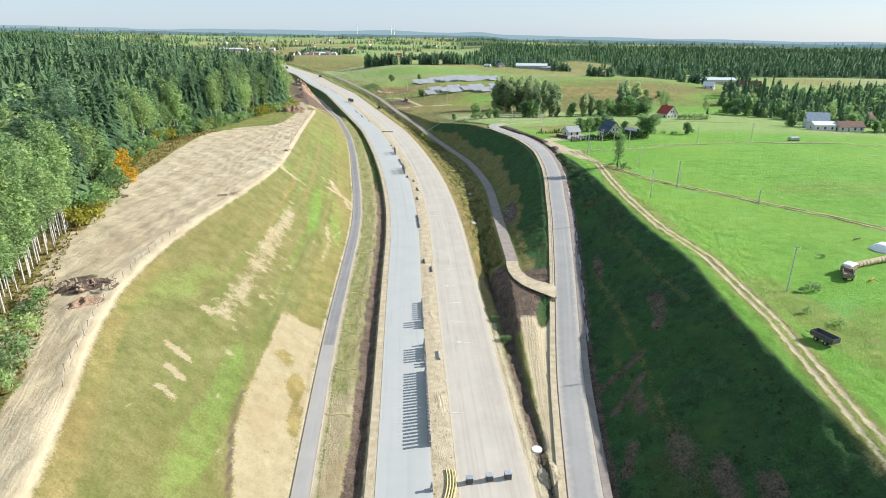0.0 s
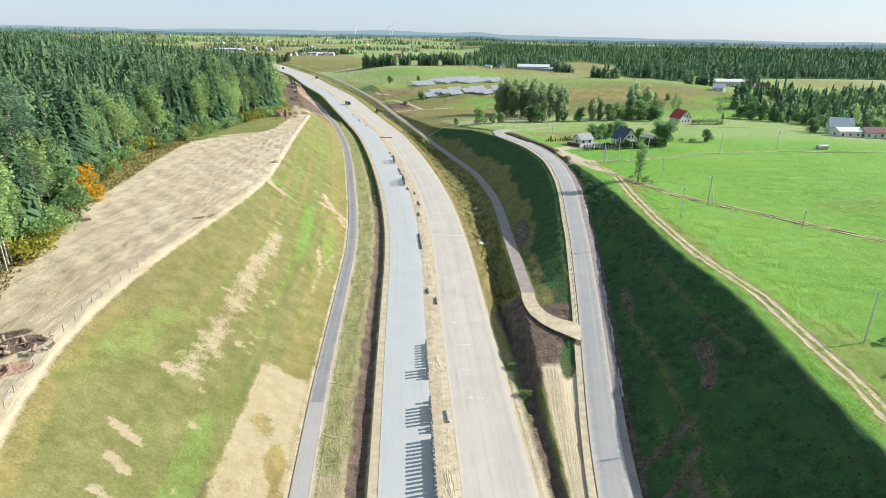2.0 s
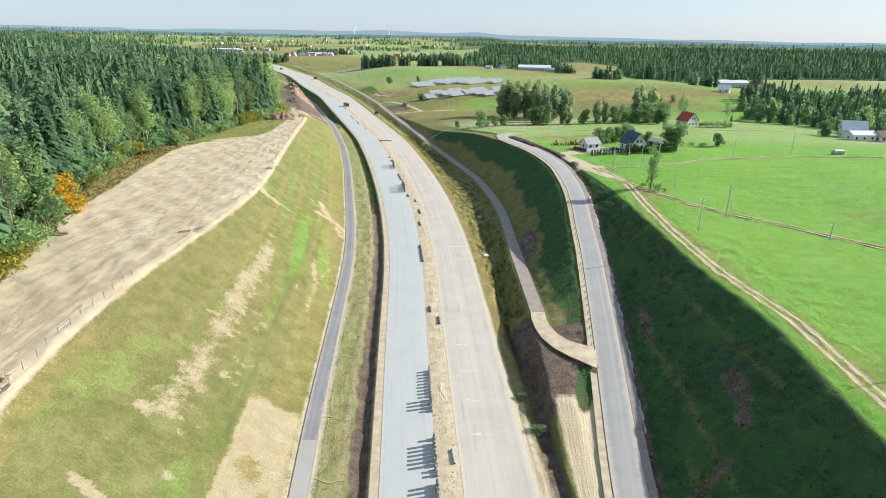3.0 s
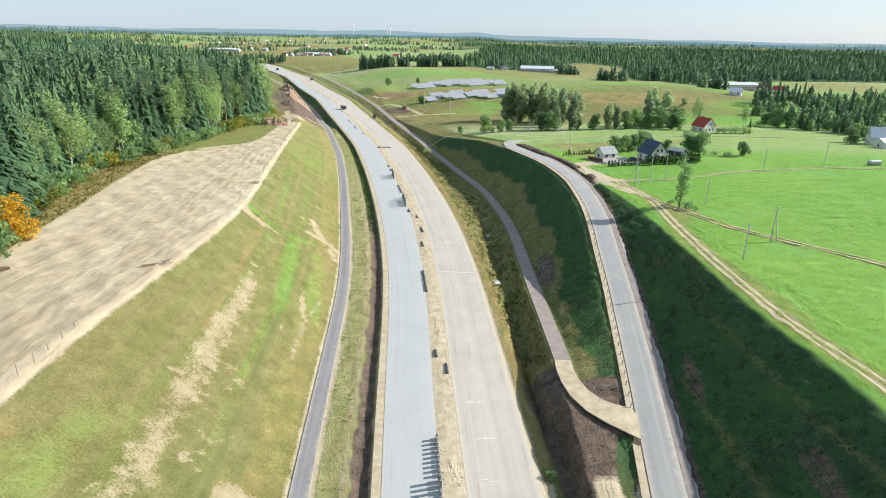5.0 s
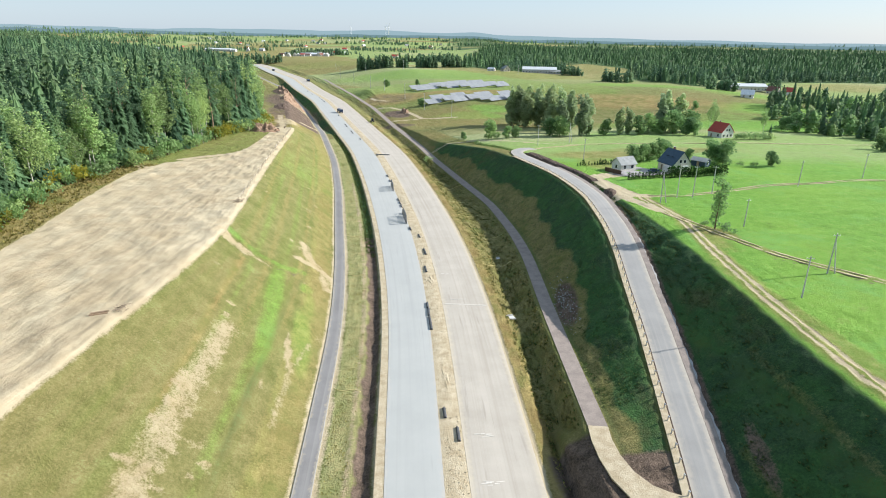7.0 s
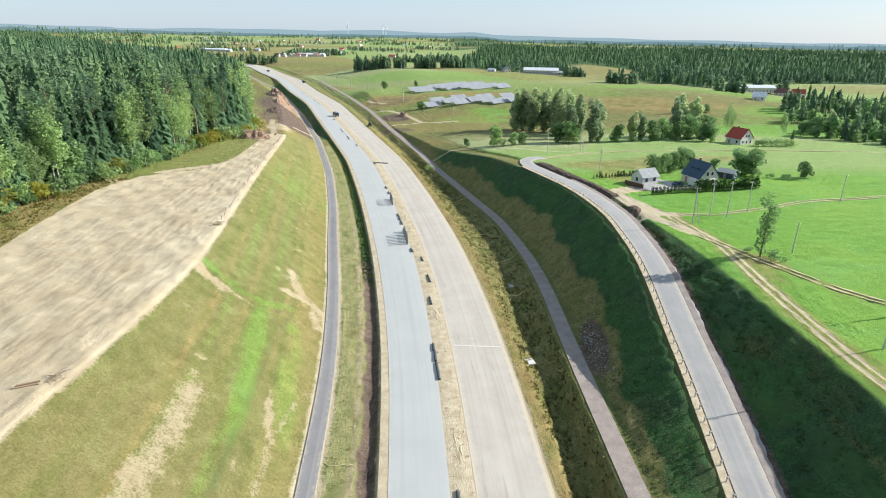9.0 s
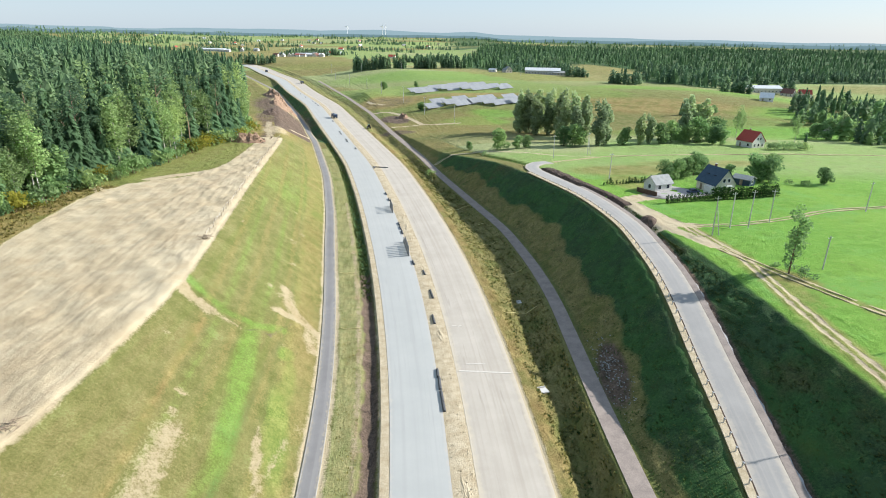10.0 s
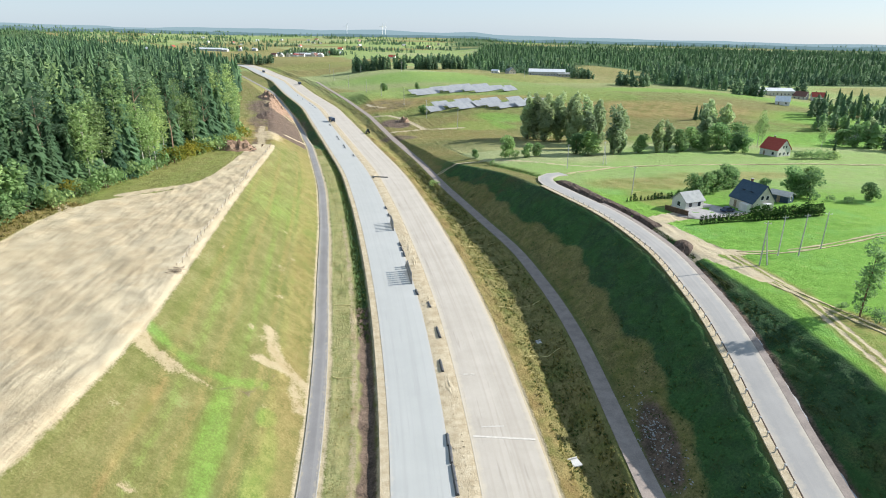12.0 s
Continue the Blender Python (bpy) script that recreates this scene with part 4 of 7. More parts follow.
def spruce_tris(h, radius, whorls, arms, rng, base=0.1, extra=True):
    """Drooping fronds in whorls round a straight stem."""
    out = []
    for i in range(whorls):
        f = (i + rng.uniform(-0.3, 0.3)) / whorls
        z = h * (base + (1 - base) * max(f, 0))
        ln0 = radius * (1 - max(f, 0)) ** 0.85 + 0.25
        for j in range(arms):
            a = 6.283 * (j + rng.uniform(-0.35, 0.35)) / arms + i * 1.7
            ln = ln0 * rng.uniform(0.7, 1.2)
            c, s = math.cos(a), math.sin(a)
            wd, dr = ln * rng.uniform(0.17, 0.3) + 0.1, ln * rng.uniform(0.3, 0.6)
            root, tip = (0, 0, z + 0.25 * ln), (ln * c, ln * s, z - dr)
            l = (ln * 0.55 * c - wd * s, ln * 0.55 * s + wd * c, z - dr * 0.35)
            r = (ln * 0.55 * c + wd * s, ln * 0.55 * s - wd * c, z - dr * 0.35)
            out += [(root, l, tip), (root, tip, r)]
            if extra:
                m = (ln * 0.8 * c, ln * 0.8 * s, z - dr * 0.9 - 0.3 * ln)
                out += [(root, l, m), (root, m, r)]
    out += [((0.12, 0, h * 0.95), (-0.12, 0.05, h * 0.95), (0, 0, h * 1.03))]
    return out


def tier_tris(h, radius, tiers, sides, rng, base=0.15, dome=False):
    """Skirts of boughs with ragged rims, one above the other round a stem."""
    out = []
    for i in range(tiers):
        f = (i + rng.uniform(-0.2, 0.2) * (i > 0)) / tiers
        z = h * (base + (1 - base) * f)
        r = radius * (math.sin(3.14 * (0.3 + 0.6 * f)) if dome else (1 - f) ** 0.8) + 0.2
        apex = (rng.normal(0, 0.05) * r, rng.normal(0, 0.05) * r, min(h, z + h * (1 - base) / tiers * (1.25 if dome else 1.9)))
        a0, rim = rng.uniform(0, 6.28), []
        for j in range(sides):
            k = r * (rng.uniform(0.85, 1.2) if j % 2 else rng.uniform(0.5, 0.8))
            a = a0 + 6.283 * (j + rng.uniform(-0.25, 0.25)) / sides
            rim.append((k * math.cos(a), k * math.sin(a), z - (0.3 if j % 2 else -0.1) * r * (0.4 if dome else 1.0)))
        out += [(rim[j], rim[(j + 1) % sides], apex) for j in range(sides)]
    return out


def clump_tris(lobes, count, size, rng, flat=1.0):
    """Leaf clumps scattered over lobes (x, y, z, rx, rz)."""
    out = []
    weight = np.array([l[3] ** 2 for l in lobes])
    weight /= weight.sum()
    for l in rng.choice(len(lobes), count, p=weight):
        x, y, z, rx, rz = lobes[l]
        v = rng.normal(0, 1, 3)
        v /= np.linalg.norm(v)
        k = rng.uniform(0.55, 1.08)
        c = np.array([x + v[0] * rx * k, y + v[1] * rx * k, z + v[2] * rz * k])
        a, b = rng.normal(0, 1, (2, 3))
        a, b = a / np.linalg.norm(a) * size * rng.uniform(0.6, 1.3), b / np.linalg.norm(b) * size * rng.uniform(0.6, 1.3)
        a[2] *= flat
        b[2] *= flat
        out += [(c - a, c + b, c + a), (c - a, c + a * 0.4 - b, c + a)]
    return out


def stem(h, r, rng, limbs=0, lean=0.0, crown_from=0.5, spread=1.5):
    bm = bmesh.new()
    last, n = Vector((0, 0, -0.3)), 5
    for i in range(1, n + 1):
        f = i / n
        nxt = Vector((lean * h * f * f + rng.normal(0, 0.02) * h * 0.3 * f, rng.normal(0, 0.02) * h * 0.3 * f, h * f))
        tube(last, nxt, r * (1 - 0.85 * (f - 1 / n)), r * (1 - 0.85 * f), 6, bm)
        last = nxt
    for i in range(limbs):
        z = h * (crown_from + (0.95 - crown_from) * i / max(limbs, 1))
        a = rng.uniform(0, 6.28)
        tube((lean * h * (z / h) ** 2, 0, z), (spread * math.cos(a) + lean * h, spread * math.sin(a), z + spread * 0.9), r * 0.3, r * 0.06, 4, bm)
    return bm


def lobes_for(kind, h, rng):
    if kind == "pine":
        return [(rng.normal(0, 0.07 * h), rng.normal(0, 0.07 * h), h * f, h * rng.uniform(0.06, 0.1), h * rng.uniform(0.035, 0.06)) for f in np.linspace(0.5, 0.98, 9)]
    if kind == "birch":
        return [(rng.normal(0, 0.045 * h), rng.normal(0, 0.045 * h), h * f, h * (0.05 + 0.09 * math.sin(3.14 * min(1, (f - 0.3) / 0.72)) ** 0.8), h * 0.1) for f in np.linspace(0.4, 0.97, 7)]
    if kind == "aspen":
        return [(rng.normal(0, 0.045 * h), rng.normal(0, 0.045 * h), h * f, h * (0.045 + 0.075 * math.sin(3.0 * f) * rng.uniform(0.7, 1.2)), h * 0.07) for f in np.linspace(0.1, 0.97, 13)]
    if kind == "poplar":
        return [(rng.normal(0, 0.05 * h), rng.normal(0, 0.05 * h), h * f, h * (0.05 + 0.095 * math.sin(3.14 * f)), h * 0.13) for f in np.linspace(0.12, 0.94, 9)]
    return [(rng.normal(0, 0.15 * h), rng.normal(0, 0.15 * h), h * f, h * rng.uniform(0.18, 0.27), h * rng.uniform(0.13, 0.2)) for f in np.linspace(0.16, 0.84, 11)]


def make_tree(name, kind, h, leaf, bark, seed, label, category="tree", count=430, size=None):
    rng = np.random.RandomState(seed)
    top = tagged(new(name), label, category)
    if kind == "spruce":
        co, fa = tri_mesh(spruce_tris(h, h * rng.uniform(0.15, 0.2), 26, 9, rng))
        part("trunk", stem(h * 0.9, h * 0.014 + 0.05, rng), bark, top)
    elif kind == "shrub":
        lobes = [(rng.normal(0, 0.3 * h), rng.normal(0, 0.3 * h), h * rng.uniform(0.3, 0.65), h * rng.uniform(0.25, 0.4), h * rng.uniform(0.22, 0.35)) for _ in range(7)]
        co, fa = tri_mesh(clump_tris(lobes, count, size or h * 0.09, rng))
        part("trunk", stem(h * 0.6, h * 0.03, rng, 3, 0, 0.3, h * 0.3), bark, top)
    else:
        co, fa = tri_mesh(clump_tris(lobes_for(kind, h, rng), count, size or 0.03 * h + 0.12, rng, 0.35 if kind == "pine" else 0.8))
        part("trunk", stem(h * 0.92, h * (0.006 if kind == "birch" else 0.011) + 0.04, rng, 6, rng.normal(0, 0.02), 0.45, h * 0.09), bark, top)
    raw("crown", co, fa, leaf, top)
    return top


def place(tree, x, y, scale=1.0, turn=0.0, z=None):
    c = copy_thing(tree, Matrix.Identity(4))
    c.matrix_basis = pose(x, y, (height(x, y) if z is None else z) - 0.05, 0, 0, turn) @ Matrix.Diagonal((scale, scale, scale * random.uniform(0.92, 1.08), 1))
    return c


# one of each kind stands at the wood's edge; its copies follow
SPECIES = {}
for n in range(4):
    SPECIES["spruce", n] = make_tree("spruce_tree", "spruce", 21 + n, SPRUCE, BARK, 20 + n, "tall dark green spruce at the edge of the wood")
for n in range(4):
    SPECIES["pine", n] = make_tree("pine_tree", "pine", 20 + n, PINE, PINEBARK, 30 + n, "tall pine with a bare orange-brown stem and open crown", count=1700, size=0.3)
for n in range(3):
    SPECIES["birch", n] = make_tree("birch_tree", "birch", 17 + 1.5 * n, BIRCH, BIRCHBARK, 40 + n, "slender birch with a white stem and light green leaves", count=1450, size=0.3)
for n in range(3):
    SPECIES["broad", n] = make_tree("deciduous_tree", "broad", 10 + n, BROAD, BARK, 50 + n, "rounded green broadleaved tree", count=1500, size=0.5)
for n in range(2):
    SPECIES["poplar", n] = make_tree("poplar_tree", "poplar", 17 + n, WILLOW, BARK, 60 + n, "upright leafy tree with a full crown down to the ground", count=2200, size=0.58)
for n in range(2):
    SPECIES["shrub", n] = make_tree("shrub", "shrub", 3.0, BROAD if n else BIRCH, BARK, 70 + n, "low green shrub growing in rough grass", "shrub", count=330, size=0.2)
SPECIES["shrub", 2] = make_tree("shrub", "shrub", 3.0, YELLOW, BARK, 77, "low shrub with yellowing leaves at the wood's edge", "shrub", count=330, size=0.2)
SPECIES["autumn", 0] = make_tree("maple_tree", "broad", 8.5, AUTUMN, BARK, 81, "small maple in bright orange autumn leaf", count=1700, size=0.3)
SPECIES["aspen", 0] = make_tree("aspen_tree", "aspen", 15.5, BROAD, BARK, 83, "slender dark green aspen beside the field track", count=1500, size=0.3)
USED = set()


def tree(kind, x, y, scale=1.0, n=None, turn=None, group=""):
    """Puts a tree of that kind on the ground: the first is the model itself."""
    keys = [k for k in SPECIES if k[0] == kind]
    key = keys[random.randrange(len(keys))] if n is None else (kind, n)
    t = random.uniform(0, 360) if turn is None else turn
    if key in USED:
        ob = place(SPECIES[key], x, y, scale, t)
    else:
        USED.add(key)
        ob = SPECIES[key]
        ob.matrix_basis = pose(x, y, height(x, y) - 0.05, 0, 0, t) @ Matrix.Diagonal((scale, scale, scale, 1))
    if group:
        ob["group"] = group
    return ob


rng = random.Random(11)
for y in np.arange(52, 440, 4.3):
    for row in range(2):
        yy = float(y) + rng.uniform(-1.6, 1.6)
        x = float(WOOD(yy)) - row * 4.6 - rng.uniform(0.0, 3.2)
        v = rng.random()
        kind = ("birch" if v < 0.72 else "pine" if v < 0.95 else "spruce") if yy < 170 else ("birch" if v < 0.36 else "pine" if v < 0.44 else "broad" if v < 0.5 else "spruce")
        if row and yy > 150 and rng.random() < 0.45:
            kind = "spruce" if rng.random() < 0.6 else "pine"
        tree(kind, x, yy, rng.uniform(0.85, 1.38) * (1.0 + 0.22 * float(smooth(yy, 270, 340))) * (1.25 if kind == "broad" else 1.0), group="trees of the wood's edge")
for y in np.arange(84, 138, 1.7):
    yy = float(y) + rng.uniform(-0.6, 0.6)
    tree("birch", float(WOOD(yy)) - rng.uniform(-0.6, 2.4), yy, rng.uniform(0.9, 1.2), group="trees of the wood's edge")
for yy in (240, 246, 251, 258, 263, 270, 331, 334, 337, 340):
    tree("birch", float(WOOD(yy)) + rng.uniform(-1.0, 1.6), yy, rng.uniform(0.95, 1.25), group="trees of the wood's edge")
for y in np.arange(136, 430, 3.2):
    yy = float(y) + rng.uniform(-2, 2)
    if 172 < yy < 186:
        continue
    tree("shrub", float(WOOD(yy)) + rng.uniform(-1.0, 3.5), yy, rng.uniform(1.0, 2.6), group="shrubs along the wood")
tree("autumn", -100.6, 180.8, 1.3, group="trees of the wood's edge")


def scatter(name, label, places, kinds, seed, leaf, far=False, category="woodland", size=1.0):
    """Many trees as one mesh: (x, y) places, each with a tint of its own."""
    r = np.random.RandomState(seed)
    models = []  # a few shapes, each turned and scaled anew
    for i in range(6):
        if far:
            if kinds == "broad" or i % 2:
                h = r.uniform(11, 16)
                t = tier_tris(h, h * r.uniform(0.24, 0.3), 4, 8, r, 0.12, True)
            else:
                h = r.uniform(15, 22)
                t = tier_tris(h, h * r.uniform(0.18, 0.25), 3, 6, r, 0.12)
        elif kinds == "pine":
            h = r.uniform(22, 28)
            t = clump_tris(lobes_for(kinds, h, r), 105, 0.025 * h, r, 0.6) + tier_tris(h * 0.96, h * 0.085, 5, 8, r, 0.45, True)
        elif kinds == "birch":
            h = r.uniform(19, 25)
            t = clump_tris(lobes_for(kinds, h, r), 165, 0.024 * h, r)
        elif kinds in ("poplar", "broad"):
            h, wide = (r.uniform(12, 18), 0.2) if kinds == "poplar" else (r.uniform(9, 13), 0.32)
            t = clump_tris(lobes_for(kinds, h, r), 45, 0.07 * h, r) + tier_tris(h * 0.95, h * wide, 5, 9, r, 0.08, True)
        else:
            h = r.uniform(20, 28)
            t = tier_tris(h, h * r.uniform(0.12, 0.17), 12, 11, r, 0.12)
        models.append(np.asarray(t, np.float32).reshape(-1, 3))
    cos, tints = [], []
    for x, y, z in places:
        m = models[r.randint(6)]
        a, s = r.uniform(0, 6.28), r.choice((r.uniform(0.5, 0.8), r.uniform(0.8, 1.28))) * size
        c, sn = math.cos(a) * s, math.sin(a) * s
        q = np.empty_like(m)
        q[:, 0], q[:, 1], q[:, 2] = m[:, 0] * c - m[:, 1] * sn + x, m[:, 0] * sn + m[:, 1] * c + y, m[:, 2] * s * r.uniform(0.9, 1.1) + z - 0.3
        cos.append(q)
        tints.append(np.full(len(q), r.uniform(0, 1) ** 2))
    co = np.concatenate(cos)
    ob = raw(name, co, np.arange(len(co)).reshape(-1, 3), leaf, tint=np.concatenate(tints))
    return tagged(ob, label, category, kind="stuff")


def wood_places(n, seed, y0, y1, d0, d1):
    r = np.random.RandomState(seed)
    y = y0 + (y1 - y0) * r.uniform(0, 1, n)
    x = WOOD(y) - d0 - (d1 - d0) * r.uniform(0, 1, n) ** 1.1
    return np.column_stack([x, y, natural(x, y)])


scatter("spruce_wood", "dense dark green spruce wood on rising ground", np.concatenate([wood_places(1500, 1, 130, 520, 8, 190), wood_places(500, 11, 40, 140, 45, 200)]), "spruce", 2, SPRUCE)
scatter("birch_wood", "lighter birches mixed into the wood behind its edge", np.concatenate([wood_places(110, 8, 150, 520, 8, 45), wood_places(330, 12, 35, 160, 7, 60)]), "birch", 9, BIRCH)
scatter("pine_wood", "lighter green pines standing among the spruces", wood_places(950, 3, 40, 600, 6, 200), "pine", 4, PINE)
deep = wood_places(3400, 5, 150, 1250, 175, 900)
close = np.hypot(deep[:, 0], deep[:, 1]) < 500
scatter("spruce_wood", "tall spruces deep in the wood", deep[close], "spruce", 13, SPRUCE, size=0.85)
scatter("far_wood", "distant dark conifer wood stretching to the skyline", np.concatenate([deep[~close], wood_places(2000, 6, 470, 1250, 0, 190), wood_places(1700, 7, 1250, 2400, 0, 1000)]), "spruce", 6, SPRUCE, far=True)


def patch_places(n, seed, cx, cy, rx, ry, turn=0.0):
    r = np.random.RandomState(seed)
    a, k = r.uniform(0, 6.283, n), np.sqrt(r.uniform(0, 1, n))
    u, v = k * np.cos(a) * rx, k * np.sin(a) * ry
    c, s = math.cos(radians(turn)), math.sin(radians(turn))
    x, y = cx + u * c - v * s, cy + u * s + v * c
    return np.column_stack([x, y, natural(x, y)])


# ---- materials of built things ----
GALV = surface("galvanised_steel", (0.42, 0.44, 0.46), (0.56, 0.58, 0.6), 2.0, 0.5, 0.004, 0.7)
PRECAST = surface("precast_concrete", (0.4, 0.4, 0.39), (0.54, 0.53, 0.51), 1.2, 0.85, 0.01)
# concrete darker than PRECAST, with the elements' shaded side in its tone
DARKCON = surface("shade_toned_concrete", (0.2, 0.205, 0.21), (0.32, 0.32, 0.32), 1.2, 0.85, 0.01)
DARKSTEEL = surface("dark_steel", (0.07, 0.075, 0.08), (0.14, 0.14, 0.145), 2.0, 0.6, 0.006, 0.3)
RUBBER = surface("black_rubber", (0.015, 0.015, 0.016), (0.03, 0.03, 0.03), 3.0, 0.8, 0.004)
WHITEWALL = surface("white_render", (0.62, 0.6, 0.55), (0.76, 0.74, 0.69), 0.6, 0.9, 0.006)
CREAMWALL = surface("cream_render", (0.56, 0.51, 0.42), (0.68, 0.63, 0.53), 0.6, 0.9, 0.006)
TEALROOF = surface("dark_blue_roof_sheet", (0.028, 0.055, 0.085), (0.045, 0.08, 0.115), 0.7, 0.55, 0.01, 0.2)
REDROOF = surface("red_roof_tiles", (0.3, 0.045, 0.035), (0.42, 0.085, 0.06), 1.2, 0.75, 0.02)
GREYROOF = surface("grey_fibre_roof", (0.23, 0.245, 0.245), (0.33, 0.345, 0.34), 0.8, 0.8, 0.02)
BROWNROOF = surface("brown_roof_tiles", (0.12, 0.06, 0.05), (0.2, 0.1, 0.08), 1.0, 0.8, 0.02)
PALEROOF = surface("pale_metal_roof", (0.55, 0.57, 0.58), (0.7, 0.72, 0.72), 0.7, 0.5, 0.006, 0.3)
OLDWOOD = surface("weathered_wood", (0.19, 0.14, 0.1), (0.34, 0.27, 0.2), 1.5, 0.9, 0.012)
STRAW = surface("straw", (0.36, 0.29, 0.17), (0.55, 0.46, 0.3), 3.0, 0.95, 0.05)
GLASS = surface("dark_window_glass", (0.02, 0.025, 0.03), (0.045, 0.05, 0.06), 1.0, 0.12, 0.0, spec=0.6)
SOLAR = surface("solar_glass", (0.2, 0.21, 0.22), (0.27, 0.28, 0.285), 0.4, 0.3, 0.0, spec=0.5)
PAINTBLUE = surface("dark_blue_paint", (0.02, 0.04, 0.08), (0.035, 0.06, 0.11), 1.0, 0.35, 0.002)
PAINTWHITE = surface("white_paint", (0.68, 0.69, 0.7), (0.8, 0.8, 0.8), 1.0, 0.45, 0.002)
PAINTRED = surface("orange_red_paint", (0.55, 0.13, 0.03), (0.65, 0.2, 0.05), 1.0, 0.5, 0.002)
PAINTGREEN = surface("green_paint", (0.03, 0.09, 0.05), (0.05, 0.13, 0.07), 1.0, 0.5, 0.002)
YELLOWPIPE = surface("yellow_drain_hose", (0.55, 0.47, 0.2), (0.68, 0.6, 0.3), 2.0, 0.6, 0.004)
PAVING = surface("grey_yard_paving", (0.26, 0.25, 0.25), (0.36, 0.35, 0.34), 0.7, 0.85, 0.01)
THUJA = leaves("thuja_foliage", (0.02, 0.055, 0.02), (0.05, 0.1, 0.03), (0.05, 0.1, 0.025))


def holder(name, x, y, label, category, turn=0.0, z=None, group=""):
    ob = tagged(new(name), label, category, group)
    ob.matrix_basis = pose(x, y, height(x, y) if z is None else z, 0, 0, turn)
    return ob


# ---- trees in the open ----
for x, y, k, s, n in ((42, 469, "poplar", 0.95, 0), (47, 466, "poplar", 1.0, 1), (53, 470, "poplar", 1.05, 0), (58, 462, "poplar", 1.0, 0), (64, 455, "poplar", 0.95, 1), (63, 442, "poplar", 0.95, 0),
                      (70, 448, "poplar", 1.0, 1), (56, 408, "broad", 0.75, 1), (61, 404, "broad", 0.85, 2), (66, 425, "poplar", 0.9, 0), (23, 398, "broad", 0.78, 0), (31, 396, "broad", 0.5, 1),
                      (36, 399, "broad", 0.45, 2), (50, 458, "poplar", 0.9, 1), (45, 476, "poplar", 0.9, 1), (60, 474, "poplar", 0.95, 1), (68, 462, "poplar", 0.9, 0), (74, 440, "poplar", 0.9, 0), (214, 456, "broad", 0.8, 0), (220, 452, "broad", 0.9, 1), (228, 451, "poplar", 0.6, 1), (236, 455, "broad", 0.8, 2), (74, 408, "poplar", 0.95, 1), (78, 413, "poplar", 0.9, 1), (88, 414, "broad", 0.7, 0), (97, 415, "poplar", 0.72, 1), (103, 417, "poplar", 0.7, 1),
                      (110, 420, "broad", 0.8, 1), (117, 424, "broad", 0.8, 2), (124, 424, "broad", 0.85, 0), (128, 436, "poplar", 0.85, 0), (134, 444, "poplar", 0.9, 0), (140, 440, "poplar", 0.85, 0),
                      (133, 428, "broad", 1.0, 1), (146, 436, "broad", 0.9, 2), (160, 440, "birch", 0.75, 1), (165, 445, "birch", 0.7, 0), (138, 420, "broad", 0.8, 0), (143, 419, "broad", 0.6, 1),
                      (167, 536, "spruce", 0.4, 0), (171, 538, "spruce", 0.35, 1), (182, 542, "broad", 0.5, 1), (192, 540, "broad", 0.45, 2), (180, 408, "spruce", 0.32, 2), (188, 430, "birch", 0.65, 1),
                      (83, 322, "broad", 0.5, 0), (78, 318, "broad", 0.52, 1), (88, 326, "broad", 0.55, 2), (93, 329, "broad", 0.5, 0), (73, 316, "broad", 0.45, 2), (97, 318, "broad", 0.4, 1),
                      (108, 317, "broad", 0.72, 0), (113, 320, "broad", 0.68, 1), (110, 314, "broad", 0.6, 2), (128, 311, "broad", 0.4, 1),
                      (250, 364, "broad", 0.7, 0), (256, 372, "broad", 0.75, 1), (218, 374, "broad", 0.6, 2), (246, 378, "birch", 0.7, 1), (252, 345, "broad", 0.5, 0), (262, 350, "broad", 0.6, 1), (268, 356, "broad", 0.65, 2), (212, 362, "broad", 0.4, 0), (276, 346, "broad", 0.5, 1), (-28, 745, "broad", 0.5, 0), (-62, 742, "broad", 0.6, 1), (-20, 577, "broad", 0.5, 2), (8, 407, "broad", 0.35, 0)):
    tree(k, x, y, s * (1.4 if k == "poplar" and y > 435 else 1.25 if y > 350 else 1.4 if y > 310 else 1.1), n, group="trees in the fields")
tree("aspen", 68.8, 228.5, 1.0, 0, group="trees in the fields")
for x, y, s in ((70.8, 226, 1.0), (67, 231, 0.7), (78.5, 113.5, 0.8), (75.5, 113, 0.45), (74, 98, 0.6), (71, 103, 0.5), (92, 133, 0.4), (159, 401, 1.3), (162, 403, 1.5), (166, 402, 1.7), (170, 404, 1.6), (174, 402, 1.5), (178, 403, 1.4),
                (176, 404, 0.9), (120, 309, 0.8), (116, 311, 0.7), (-12, 381, 1.0), (14, 384, 1.0), (84, 88, 0.6), (90, 100, 0.5), (88, 79, 0.7), (15.2, 121, 0.7), (13.6, 131, 0.5), (-70, 80, 1.2),
                (-62, 76, 1.3), (-60, 71.5, 1.2), (-64.5, 82, 1.4), (-67, 87, 1.3), (-58, 67, 1.1), (-69.5, 93, 1.2), (-63, 72, 1.3), (-68, 76, 0.8), (-66, 71, 0.9)):
    tree("shrub", x, y, s, int(abs(x)) % 2, group="shrubs in the fields")


def grove(name, label, spots, seed, leaf=None, far=False, kinds="broad"):
    pts = np.concatenate([patch_places(n, seed + i, cx, cy, rx, ry, tn) for i, (n, cx, cy, rx, ry, tn) in enumerate(spots)])
    return scatter(name, label, pts, kinds, seed, leaf or BROAD, far)


